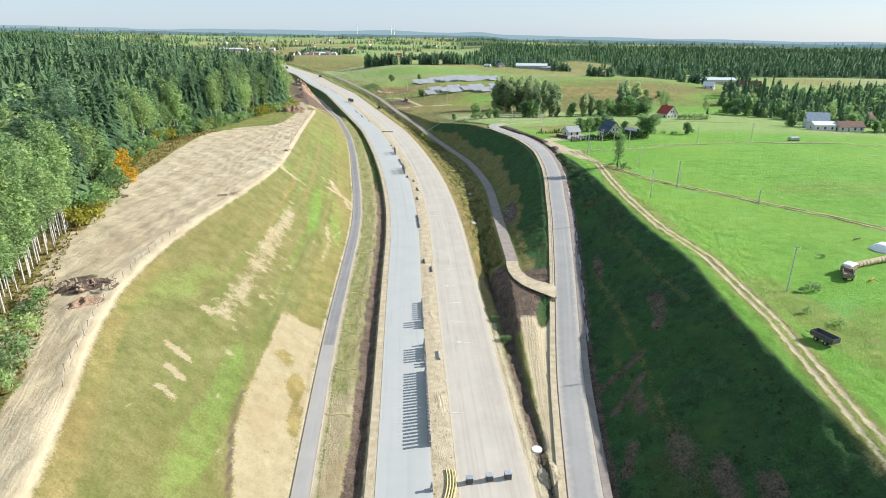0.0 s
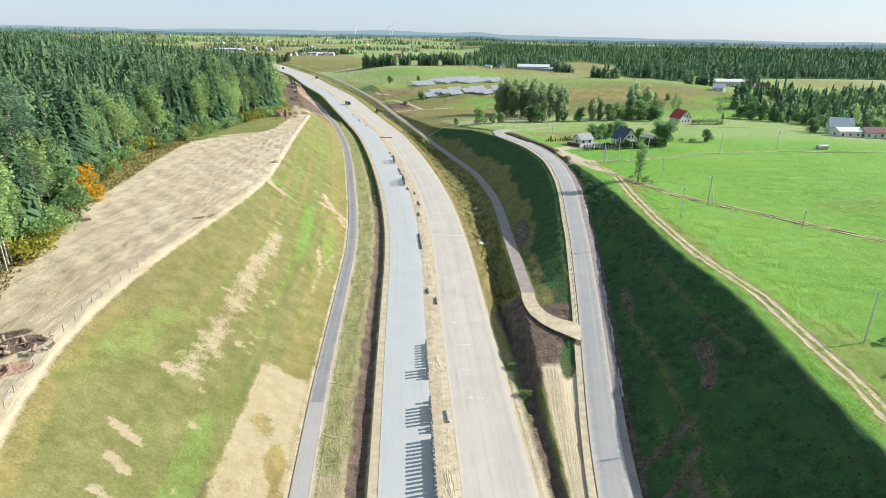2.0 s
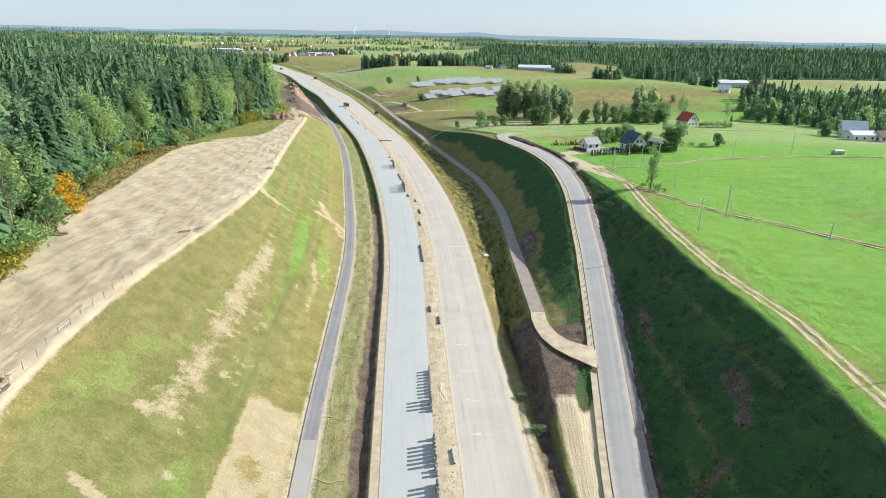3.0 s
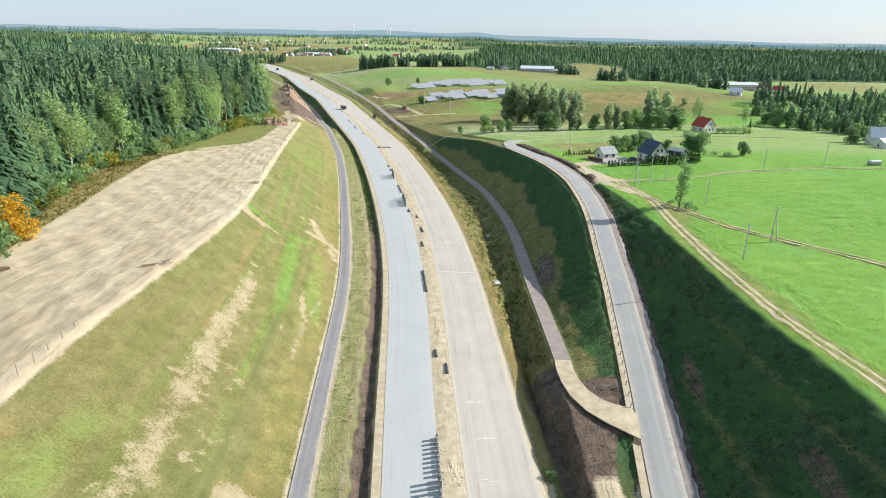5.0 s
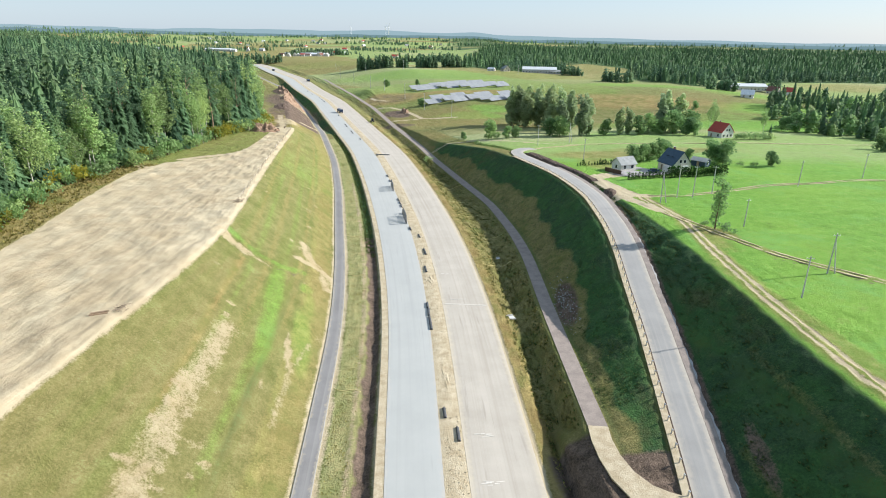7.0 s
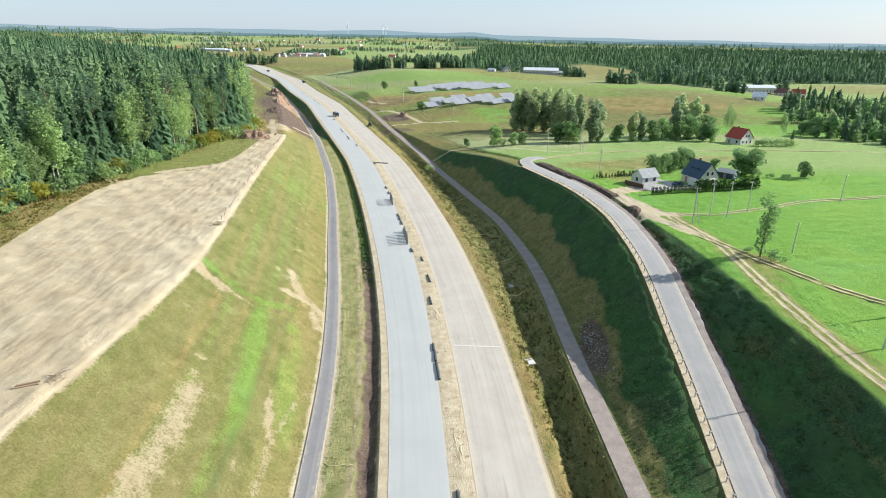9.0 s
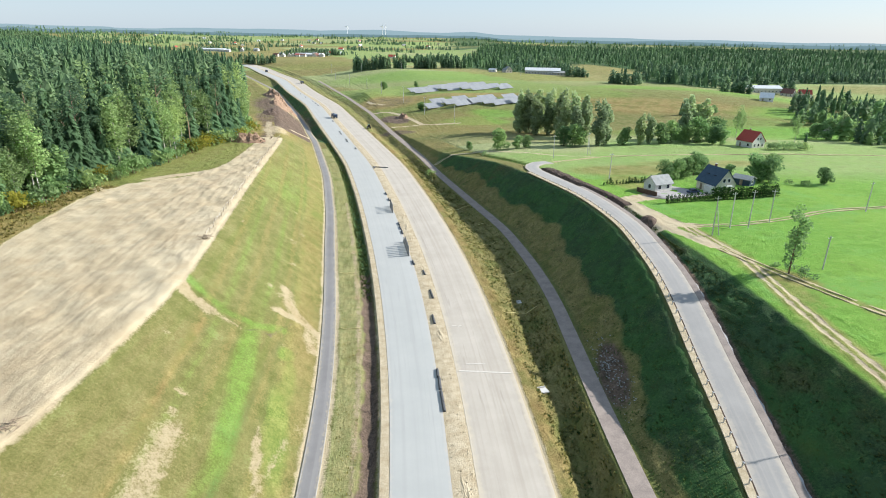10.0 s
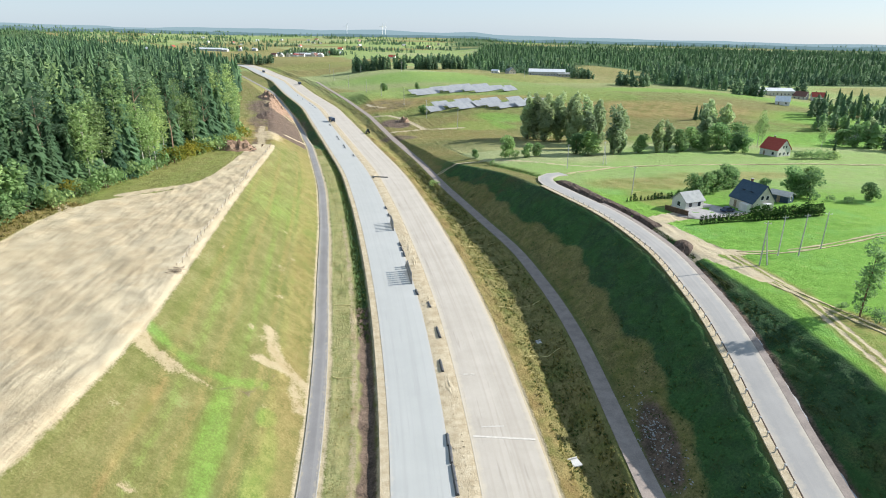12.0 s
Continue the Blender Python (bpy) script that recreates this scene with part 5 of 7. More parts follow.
def valley(x, y):
    """Where the wood in the valley stands, with clearings round the farms."""
    front = np.interp(y, (375, 400, 430, 466, 500, 525, 570, 640), (244, 240, 234, 228, 234, 240, 252, 310)) + 6 * np.sin(y * 0.11)
    back = np.interp(x, (220, 242, 300, 350, 500, 700), (480, 540, 600, 632, 720, 800))
    clear = (np.hypot(x - 300, y - 425) < 24) | (np.hypot(x - 232, y - 358) < 22) | (np.hypot(x - 225, y - 462) < 9)
    return (x > front) & (y < back) & ~clear & (y > 375 + 0.12 * (x - 230)) & (x < 640)


# far groves wear PINE: its bluish green stands in for haze
grove("farm_trees", "dark rounded trees around distant farmsteads", ((14, 330, 790, 22, 10, 0), (14, 385, 800, 26, 12, 0), (8, 290, 700, 8, 8, 0), (6, 268, 690, 5, 5, 0), (20, 196, 770, 22, 16, 40), (14, 165, 860, 20, 8, -30), (8, 88, 905, 10, 6, 0)), 31, PINE)
grove("field_copse", "copses of tall trees between distant meadows", ((56, -100, 985, 28, 9, -8), (20, -58, 990, 9, 7, 0), (36, -22, 1000, 17, 8, 0), (60, -340, 1270, 34, 14, 10), (24, 20, 1010, 22, 8, 0), (40, -30, 1230, 60, 10, 0)), 37, PINE, kinds="poplar")


def far_places(n, seed, x0, x1, y0, y1, keep):
    r = np.random.RandomState(seed)
    x, y = r.uniform(x0, x1, n), y0 + (y1 - y0) * r.uniform(0, 1, n) ** 1.3
    k = keep(x, y)
    x, y = x[k], y[k]
    return np.column_stack([x, y, natural(x, y)])


# PINE here too, haze put into the leaf colour
scatter("valley_wood", "mixed green trees along the valley behind the farms", far_places(800, 21, 215, 560, 375, 760, valley), "poplar", 21, PINE, size=0.9)
scatter("valley_wood", "lighter leafy trees among the valley wood", far_places(800, 27, 215, 560, 375, 760, valley), "broad", 27, BROAD)
scatter("valley_wood", "dark spruces standing in the valley wood", far_places(600, 29, 250, 640, 400, 800, valley), "spruce", 29, SPRUCE, size=0.62)
scatter("ridge_wood", "dark conifer wood along the far ridge", far_places(15000, 41, 20, 2300, 740, 2350, right_wood), "spruce", 42, SPRUCE, far=True, size=0.78)
scatter("ridge_wood", "front trees of the dark conifer wood on the ridge", far_places(1500, 43, 20, 900, 740, 1000, right_wood), "poplar", 44, PINE, size=0.85)


def plain_rows(x, y):
    a = np.sin(x * 0.011 + 2.0 * np.sin(y * 0.0031)) * np.sin(y * 0.0085 + 1.5 * np.sin(x * 0.0042))
    return (a > 0.6) & (x > -0.62 * y + 60) & (x < 0.14 * y) & (x > AX(y) + 40)


# bluish PINE leaf paints haze over the plain's trees
scatter("hedgerow_trees", "rows and clumps of trees across the far plain", far_places(24000, 51, -2300, 500, 1060, 4200, plain_rows), "broad", 52, PINE, far=True, size=0.8)
scatter("horizon_wood", "thin dark lines of woodland along the horizon", far_places(8000, 53, -3000, 3300, 2500, 4000, lambda x, y: np.sin(y * 0.009 + 0.8 * np.sin(x * 0.0013)) > np.where(x < -0.45 * y + 420 * waves(x, y, 700, 31), -2.0, np.where(x > 300, 0.35, 0.72))), "mixed", 54, SPRUCE, far=True)


# ---- hills beyond the plain, their haze painted as a glow ----
def far_hills(name, radius, low, tall, colour, seed, label):
    """A plain backdrop of far wooded hills; the glow colour stands in for haze."""
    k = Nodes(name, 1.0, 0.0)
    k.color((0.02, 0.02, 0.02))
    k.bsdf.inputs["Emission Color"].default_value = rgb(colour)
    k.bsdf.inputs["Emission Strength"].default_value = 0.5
    r = random.Random(seed)
    terms = [(r.uniform(4, 60), r.uniform(0, 6.28)) for _ in range(9)]
    bm, last = bmesh.new(), None
    for i in range(400):
        a = -1.15 + 2.3 * i / 399
        x, y = radius * math.sin(a), radius * math.cos(a)
        top = low + tall * (0.5 + sum(math.sin(a * f + p) / (1 + f * 0.05) for f, p in terms) / 6)
        z = float(natural(np.array([x]), np.array([y]))[0])
        row = [bm.verts.new((x, y, z - 12)), bm.verts.new((x, y, z + top)), bm.verts.new((x * 1.02, y * 1.02, z + top - 2)), bm.verts.new((x * 1.02, y * 1.02, z - 12))]
        if last:
            for q in range(3):
                bm.faces.new((last[q], row[q], row[q + 1], last[q + 1]))
        last = row
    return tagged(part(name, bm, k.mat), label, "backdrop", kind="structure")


far_hills("backdrop_hills", 4050, 9, 16, (0.2, 0.33, 0.37), 3, "glowing backdrop of far wooded hills in painted blue-green haze")
far_hills("backdrop_ridge", 4600, 18, 20, (0.36, 0.52, 0.6), 5, "glowing backdrop ridge along the horizon, pale blue with painted haze")


# ---- houses ----
def window(x, y, z, w, h, face, parent, frame_mat):
    """A pane with its frame and sill, in a wall that faces +-x or +-y of its house."""
    along_x = abs(face[1]) > 0
    ob = part("window", box(x + face[0] * 0.02, y + face[1] * 0.02, z, w if along_x else 0.06, 0.06 if along_x else w, h), GLASS, parent)
    bm = bmesh.new()
    for s in (-1, 1):
        o = s * (w / 2 + 0.05)
        box(x + (o if along_x else 0) + face[0] * 0.03, y + (0 if along_x else o) + face[1] * 0.03, z - 0.08, 0.1 if along_x else 0.09, 0.09 if along_x else 0.1, h + 0.16, 0, bm)
    for zz in (z - 0.09, z + h):
        box(x + face[0] * 0.035, y + face[1] * 0.035, zz, w if along_x else 0.1, 0.1 if along_x else w, 0.09, 0, bm)
    part("frame", bm, frame_mat, ob)
    return ob


def prism(w, l, z0, z1):
    """The gabled body of a house: ridge along y."""
    bm = bmesh.new()
    v = [bm.verts.new(p) for p in ((-w / 2, -l / 2, -0.6), (w / 2, -l / 2, -0.6), (w / 2, -l / 2, z0), (0, -l / 2, z1), (-w / 2, -l / 2, z0),
                                   (-w / 2, l / 2, -0.6), (w / 2, l / 2, -0.6), (w / 2, l / 2, z0), (0, l / 2, z1), (-w / 2, l / 2, z0))]
    for f in ((0, 1, 2, 3, 4), (9, 8, 7, 6, 5), (1, 6, 7, 2), (5, 0, 4, 9), (2, 7, 8, 3), (3, 8, 9, 4), (0, 5, 6, 1)):
        bm.faces.new([v[i] for i in f])
    bmesh.ops.recalc_face_normals(bm, faces=bm.faces)
    return bm


def roof_slope(w, l, z0, z1, side, over=0.5, thick=0.16):
    bm = bmesh.new()
    run, rise = w / 2, z1 - z0
    k = over / run
    a, b = (side * (run + over), z0 - rise * k), (0, z1)
    vs = []
    for yy in (-l / 2 - over * 0.8, l / 2 + over * 0.8):
        for (x, z) in (a, b):
            vs += [bm.verts.new((x, yy, z + 0.03)), bm.verts.new((x, yy, z + 0.03 + thick))]
    for f in ((0, 2, 3, 1), (4, 5, 7, 6), (0, 1, 5, 4), (2, 6, 7, 3), (1, 3, 7, 5), (0, 4, 6, 2)):
        bm.faces.new([vs[i] for i in f])
    bmesh.ops.recalc_face_normals(bm, faces=bm.faces)
    return bm


def house(name, x, y, turn, w, l, z0, z1, wall, roof, label, category="house", windows=2, upper=2, chimney=True, door=True, z=None, group=""):
    """A gabled house whose ridge runs along its own y."""
    h = holder(name, x, y, label, category, turn, z, group)
    part("wall", prism(w, l, z0, z1), wall, h)
    for s in (-1, 1):
        part("roof", roof_slope(w, l, z0, z1, s), roof, h)
    for fy in (-1, 1):
        for i in range(windows):
            window((i - (windows - 1) / 2) * w / (windows + 0.3), fy * l / 2, 0.9, 1.1, 1.3, (0, fy), h, PAINTWHITE)
        for i in range(upper):
            window((i - (upper - 1) / 2) * 1.9, fy * l / 2, z0 + 0.5, 0.95, 1.2, (0, fy), h, PAINTWHITE)
    for fx in (-1, 1):
        n = max(1, int(l / 3.6))
        for i in range(n):
            if door and fx < 0 and i == n // 2:
                part("door", box(-w / 2 - 0.02, (i - (n - 1) / 2) * l / n, 0, 0.1, 1.0, 2.1, 0.02), OLDWOOD, h)
            else:
                window(fx * w / 2, (i - (n - 1) / 2) * l / n, 0.9, 1.2, 1.3, (fx, 0), h, PAINTWHITE)
    if chimney:
        c = part("chimney", box(0.35, l * 0.18, z1 - 0.7, 0.6, 0.6, 1.6, 0.03), BROWNROOF, h)
        part("cap", box(0.35, l * 0.18, z1 + 0.92, 0.75, 0.75, 0.1), PRECAST, c)
    return h


home = house("house", 85.2, 301.8, 16, 7.8, 9.2, 3.2, 7.8, CREAMWALL, TEALROOF, "cream house with a steep dark blue gabled roof behind a hedge", windows=2, upper=2)
for yy in (-1.6, 1.6):
    part("skylight", box(-2.2, yy, 5.52, 0.8, 1.1, 0.12, 0, turn=0.0), GLASS, home)
part("porch", box(-4.9, -2.8, -0.4, 1.6, 3.2, 2.9, 0.05), WHITEWALL, home)
part("awning", box(0.8, -5.2, 2.55, 2.6, 1.3, 0.12, 0.02), PAINTWHITE, home)
house("garage", 65.5, 301.5, -66, 5.4, 7.2, 2.7, 4.9, WHITEWALL, GREYROOF, "white garage with a pale grey gabled roof beside the yard", "garage", 1, 0, False)
house("shed", 99, 310, 38, 4, 6, 2.4, 3.3, PAINTBLUE, GREYROOF, "low blue-grey garden shed behind the house", "shed", 1, 0, False)
house("house", 155, 414, 22, 8.8, 9.8, 3.6, 8.2, WHITEWALL, REDROOF, "white house with a red tiled roof among garden trees", windows=3, upper=2)
house("house", 229, 366, 72, 8.5, 12, 4.6, 9.2, WHITEWALL, PALEROOF, "white two-storey house with a pale metal roof", windows=2, upper=2)
house("outbuilding", 224, 352, 92, 7, 13, 3.4, 5.0, WHITEWALL, PALEROOF, "long white garage building with open bays and pale roof", "outbuilding", 1, 0, False, False)
house("outbuilding", 239, 351, 92, 7.5, 15, 3.0, 5.6, WHITEWALL, BROWNROOF, "white outbuilding with a dark brown tiled roof", "outbuilding", 2, 1, False)
house("house", 300, 430, 95, 9, 15, 3.2, 6.8, WHITEWALL, BROWNROOF, "low white farmhouse with a wide brown roof", windows=3, upper=1)
house("house", 225, 465, 70, 8, 10, 2.8, 6.0, CREAMWALL, GREYROOF, "small cottage with a grey roof half hidden by trees")
house("shed", 262, 330, 80, 5, 8, 2.2, 3.6, OLDWOOD, PALEROOF, "small wooden shed with a pale metal roof", "shed", 1, 0, False)
house("farmhouse", 262, 600, 60, 8, 10, 3, 6.5, WHITEWALL, PALEROOF, "white cottage with a pale roof by the valley wood", "house")
house("barn", 338, 760, 88, 16, 46, 4.5, 7.0, CREAMWALL, PALEROOF, "long low barn with a pale metal roof", "barn", 2, 0, False)
house("farmhouse", 366, 748, 40, 9, 12, 3.2, 7.5, CREAMWALL, BROWNROOF, "old farmhouse with a brown roof among trees", "house")
house("barn", 380, 742, 70, 9, 12, 4.0, 8.0, WHITEWALL, REDROOF, "white barn with a reddish gabled roof", "barn")
house("barn", 128, 888, 80, 16, 44, 4.5, 7.5, PRECAST, PALEROOF, "long grey cattle barn with a pale roof before the wood", "barn", 2, 0, False)
house("barn", 148, 878, 80, 9, 16, 3, 4.6, PRECAST, GREYROOF, "low grey annexe beside the cattle barn", "barn", 1, 0, False)
house("farmhouse", 84, 897, 20, 9, 11, 3.2, 7.5, CREAMWALL, GREYROOF, "cream farmhouse with a grey roof near the barn", "house")
house("shed", 66, 905, 60, 6, 9, 2.6, 4.4, WHITEWALL, PALEROOF, "small white shed at the edge of the wood", "shed", 1, 0, False)
vr = random.Random(8)
for i in range(26):
    vx, vy = -310 + vr.gauss(0, 48), 1670 + vr.gauss(0, 45)
    house("village_house", vx, vy, vr.uniform(0, 180), vr.uniform(8, 11), vr.uniform(10, 15), vr.uniform(3, 5), vr.uniform(7, 9), vr.choice((WHITEWALL, CREAMWALL)),
          vr.choice((REDROOF, GREYROOF, PALEROOF, BROWNROOF)), "distant village house among trees", windows=1, upper=0, chimney=False, door=False, group="village")
for vx, vy, w, l, tn in ((-318, 1640, 18, 60, 85), (-640, 1890, 22, 80, 80), (-600, 1880, 12, 26, 80), (-680, 1930, 14, 30, 40), (-560, 1900, 10, 16, 10), (-520, 1905, 10, 14, 70)):
    house("farm_hall", vx, vy, tn, w, l, 5, 8, PRECAST, PALEROOF, "distant low farm hall with a pale roof", "barn", 1, 0, False, False, group="village")
for i in range(26):
    vy = vr.uniform(1500, 3600)
    vx = vr.uniform(-0.5, 0.02) * vy
    house("far_farmhouse", vx, vy, vr.uniform(0, 180), 10, 15, 4, 8, WHITEWALL, vr.choice((REDROOF, GREYROOF, PALEROOF)), "white farmhouse far off on the plain", "house", 1, 0, False, False, group="far farms")
# village trees in PINE, bluish as a painted haze
grove("village_trees", "garden trees around the distant village", ((120, -310, 1700, 75, 30, 0), (60, -330, 1655, 60, 14, 0), (70, -600, 1930, 110, 25, 0)), 61, PINE, far=True)


# ---- garden of the house ----
def thuja(label):
    r = np.random.RandomState(5)
    t = tagged(new("thuja"), label, "hedge plant", "hedge")
    lobes = [(r.normal(0, 0.08), r.normal(0, 0.08), z, 0.75 * (1.0 - 0.25 * abs(z - 0.9)), 0.5) for z in (0.4, 0.9, 1.4, 1.9, 2.3)]
    co, fa = tri_mesh(clump_tris(lobes, 260, 0.15, r))
    raw("crown", co, fa, THUJA, t)
    part("trunk", tube((0, 0, -0.2), (0, 0, 1.6), 0.07, 0.03, 6), BARK, t)
    return t


th = thuja("dark green clipped thuja of the garden hedge")
th.matrix_basis = pose(62, 283.5, height(62, 283.5))
for i in range(1, 30):
    f = i / 29
    x, y = 62 + 39 * f, 283.5 + 9.5 * f
    s = vr.uniform(0.9, 1.15) * (1.45 if f > 0.4 else 0.9)
    copy_thing(th, Matrix.Identity(4)).matrix_basis = pose(x, y, height(x, y), 0, 0, vr.uniform(0, 360)) @ Matrix.Diagonal((s, s, s, 1))
for i in range(16):
    x, y = 49 + 1.2 * i, 307.5 + 0.35 * i + vr.uniform(-0.3, 0.3)
    s = vr.uniform(0.4, 1.0)
    copy_thing(th, Matrix.Identity(4)).matrix_basis = pose(x, y, height(x, y), 0, 0, vr.uniform(0, 360)) @ Matrix.Diagonal((s, s, s, 1))


def sheet(name, pts, material, label, category, lift=0.05, kind="structure"):
    """A flat yard through corner points, laid on the ground and given a thickness."""
    bm = bmesh.new()
    vs = [bm.verts.new((x, y, height(x, y) + lift)) for x, y in pts]
    bm.faces.new(vs)
    bmesh.ops.solidify(bm, geom=bm.faces[:], thickness=0.2)
    bmesh.ops.recalc_face_normals(bm, faces=bm.faces)
    return tagged(part(name, bm, material), label, category, kind=kind)


sheet("yard", ((58, 291), (64, 287.5), (75, 291), (81, 294.5), (76, 303), (72, 308), (68, 304), (62, 296)), PAVING, "grey paved yard between the house and garage", "yard", 0.12)
for k, (ax, ay, bx, by, n) in enumerate(((57.5, 298, 61.5, 291.5, 6),)):
    f = holder("board_fence", ax, ay, "brown wooden board fence beside the garage", "fence")
    for i in range(n * 4):
        t = i / (n * 4 - 1)
        part("board", box((bx - ax) * t, (by - ay) * t, -0.1, 0.28, 0.28, 1.7), BARK, f)


def wheel(x, y, r, w, parent, axis_y=True):
    d = (0, w / 2, 0) if axis_y else (w / 2, 0, 0)
    a, b = Vector((x, y, r)) - Vector(d), Vector((x, y, r)) + Vector(d)
    ob = part("wheel", tube(a, b, r, None, 14), RUBBER, parent)
    part("rim", tube(a - Vector(d) * 0.08, b + Vector(d) * 0.08, r * 0.55, None, 10), GALV, ob)
    return ob


def car(x, y, turn, paint, label, z=None):
    c = holder("car", x, y, label, "car", turn, z)
    bm = box(0, 0, 0.32, 4.3, 1.75, 0.6, 0.14)
    part("body", bm, paint, c)
    cab = bmesh.new()
    bmesh.ops.create_cube(cab, size=1, matrix=Matrix.Translation((-0.2, 0, 1.17)) @ Matrix.Diagonal((2.4, 1.6, 0.56, 1)))
    for v in cab.verts:
        if v.co.z > 1.2:
            v.co.x = -0.2 + (v.co.x + 0.2) * 0.68
            v.co.y *= 0.84
    part("cabin", cab, GLASS, c)
    part("roof", box(-0.2, 0, 1.44, 1.65, 1.34, 0.06, 0.02), paint, c)
    for wx in (-1.35, 1.35):
        for wy in (-0.8, 0.8):
            wheel(wx, wy, 0.32, 0.22, c)
    for wy in (-0.6, 0.6):
        part("headlight", box(2.13, wy, 0.58, 0.08, 0.32, 0.16, 0.02), PAINTWHITE, c)
    return c


car(75.5, 296.5, 20, PAINTBLUE, "dark blue car parked on the paved yard", height(75.5, 296.5) + 0.13)


# ---- poles ----
def power_pole(x, y, h, label, arms=True, lean=0.0, stay=False):
    p = holder("power_pole", x, y, label, "utility pole", vr.uniform(-20, 20), group="power line")
    part("pole", tube((0, 0, -0.4), (lean * h, 0, h), 0.16, 0.11, 8), PRECAST, p)
    if arms:
        a = part("crossarm", box(lean * h, 0, h - 0.55, 1.5, 0.09, 0.09), GALV, p)
        for xx in (-0.65, 0, 0.65):
            part("insulator", tube((lean * h + xx, 0, h - 0.46), (lean * h + xx, 0, h - 0.22), 0.05, 0.03, 6), PAINTWHITE, a)
    if stay:
        part("strut", tube((1.8, 0.4, -0.2), (lean * h + 0.1, 0, h * 0.8), 0.14, 0.1, 8), PRECAST, p)
    return p


for x, y, h, st in ((72.7, 113.4, 10, False), (67.8, 185.6, 9, False), (81, 198.4, 9.5, True), (63, 254, 10.5, True), (70.5, 260, 10, False), (75.5, 260, 10.5, False), (84, 265, 9.5, False), (78, 231, 8, False),
                    (119, 276, 9, False), (152, 291, 9, False), (42.5, 365, 10, False), (60.5, 377, 10, True), (53.5, 317, 9.5, False), (99, 178, 5, False)):
    power_pole(x, y, h, "grey concrete power pole standing in the meadow", True, vr.uniform(-0.015, 0.015), st)
for x, y, h in ((-136, 895, 13), (-36, 625, 14), (-107, 813, 13), (-80, 747, 13), (-17, 560, 13), (4, 520, 12), (-60, 690, 12), (-110, 960, 12), (60, 560, 11), (-160, 1010, 12), (-52, 900, 12), (95, 850, 11)):
    power_pole(x, y, h, "tall pale power pole in the far meadows")
for x, y in ((-560, 4100), (-330, 4250), (-345, 4200)):
    t = holder("wind_turbine", x, y, "white wind turbine far off on the horizon", "wind turbine")
    part("tower", tube((0, 0, -3), (0, 0, 62), 2.4, 1.3, 10), PAINTWHITE, t)
    hub = part("hub", tube((0, 2, 62), (0, -3, 62), 1.8, 1.2, 10), PAINTWHITE, t)
    for a in (20, 140, 260):
        part("blade", tube((0, -3, 62), (22 * math.sin(radians(a)), -3, 62 + 22 * math.cos(radians(a))), 1.2, 0.3, 6), PAINTWHITE, hub)


# ---- solar park ----
def solar_table(x, y, length, turn):
    s = holder("solar_array", x, y, "tilted rows of grey solar panels on posts", "solar array", turn, group="solar park")
    n = max(2, int(length / 3))
    bm_t = radians(28)
    for i in range(n):
        bm = box(0, 0, 0, 2.9, 7.0, 0.08)
        bmesh.ops.transform(bm, matrix=Matrix.Translation(((i - (n - 1) / 2) * 3.0, 0, 2.2)) @ Matrix.Rotation(bm_t, 4, "X"), verts=bm.verts)
        part("panel", bm, SOLAR, s)
    for i in range(0, n, 3):
        xx = (i - (n - 1) / 2) * 3.0
        part("post", tube((xx, 1.6, -0.5), (xx, 1.6, 2.9), 0.07, None, 6), GALV, s)
        part("post", tube((xx, -1.6, -0.5), (xx, -1.6, 1.3), 0.07, None, 6), GALV, s)
    return s


for x, y, ln in ((-24, 716, 30), (-4, 728, 30), (16, 738, 30), (36, 742, 26), (-18, 702, 34), (8, 708, 20), (6, 722, 30), (28, 728, 30), (24, 714, 26), (34, 704, 24), (50, 726, 22), (60, 710, 22), (44, 716, 20), (62, 722, 14)):
    solar_table(x, y, ln, 46)
for x, y, ln in ((-6, 600, 20), (12, 606, 20), (34, 610, 22), (54, 618, 20), (-10, 582, 18), (4, 592, 18), (14, 584, 24), (26, 596, 22), (34, 590, 18), (44, 586, 26), (58, 594, 22), (54, 602, 18), (72, 600, 20), (66, 607, 16)):
    solar_table(x, y, ln, 46)


# ---- things on the carriageways ----
def upright(label):
    """A concrete element on end: a broad foot half and a narrower upper half."""
    e = tagged(new("barrier_element"), label, "concrete element", "stored barrier elements")
    part("foot", box(0, 0, 0, 0.5, 0.9, 1.0, 0.04), DARKCON, e)
    part("stem", box(0, 0, 1.0, 0.3, 0.5, 1.45, 0.03), DARKCON, e)
    part("lifting_eye", tube((0, -0.1, 2.44), (0, 0.1, 2.52), 0.03, None, 6), DARKSTEEL, e)
    return e


el = upright("grey concrete barrier element standing on end in a row")
first = True
rows = [(84.2 + 0.96 * i, 1.0) for i in range(25)] + [(109.6, 0.5), (110.6, 0.5)] + [(112.0 + 1.0 * i, 1.0) for i in range(6)] + [(118.4, 0.6), (126.6, 0.5), (127.6, 1.0), (128.7, 1.0), (129.8, 1.0)]
rows += [(131.2 + 1.1 * i, 0.55) for i in range(9)] + [(274.5 + 1.35 * i, 1.3) for i in range(7)] + [(284.3, 0.7), (285.6, 0.7)] + [(317.0 + 1.5 * i, 1.25) for i in range(6)] + [(73.5, 0.55)]
for y, s in rows:
    x = float(LR(y)) - (0.1 if y < 200 else 0.6)
    ob = el if first else copy_thing(el, Matrix.Identity(4))
    ob.matrix_basis = pose(x + vr.uniform(-0.08, 0.08), y, float(ROADZ(y)), 0, 0, 4 + vr.uniform(-3, 3)) @ Matrix.Diagonal((1, 1, s, 1))
    first = False


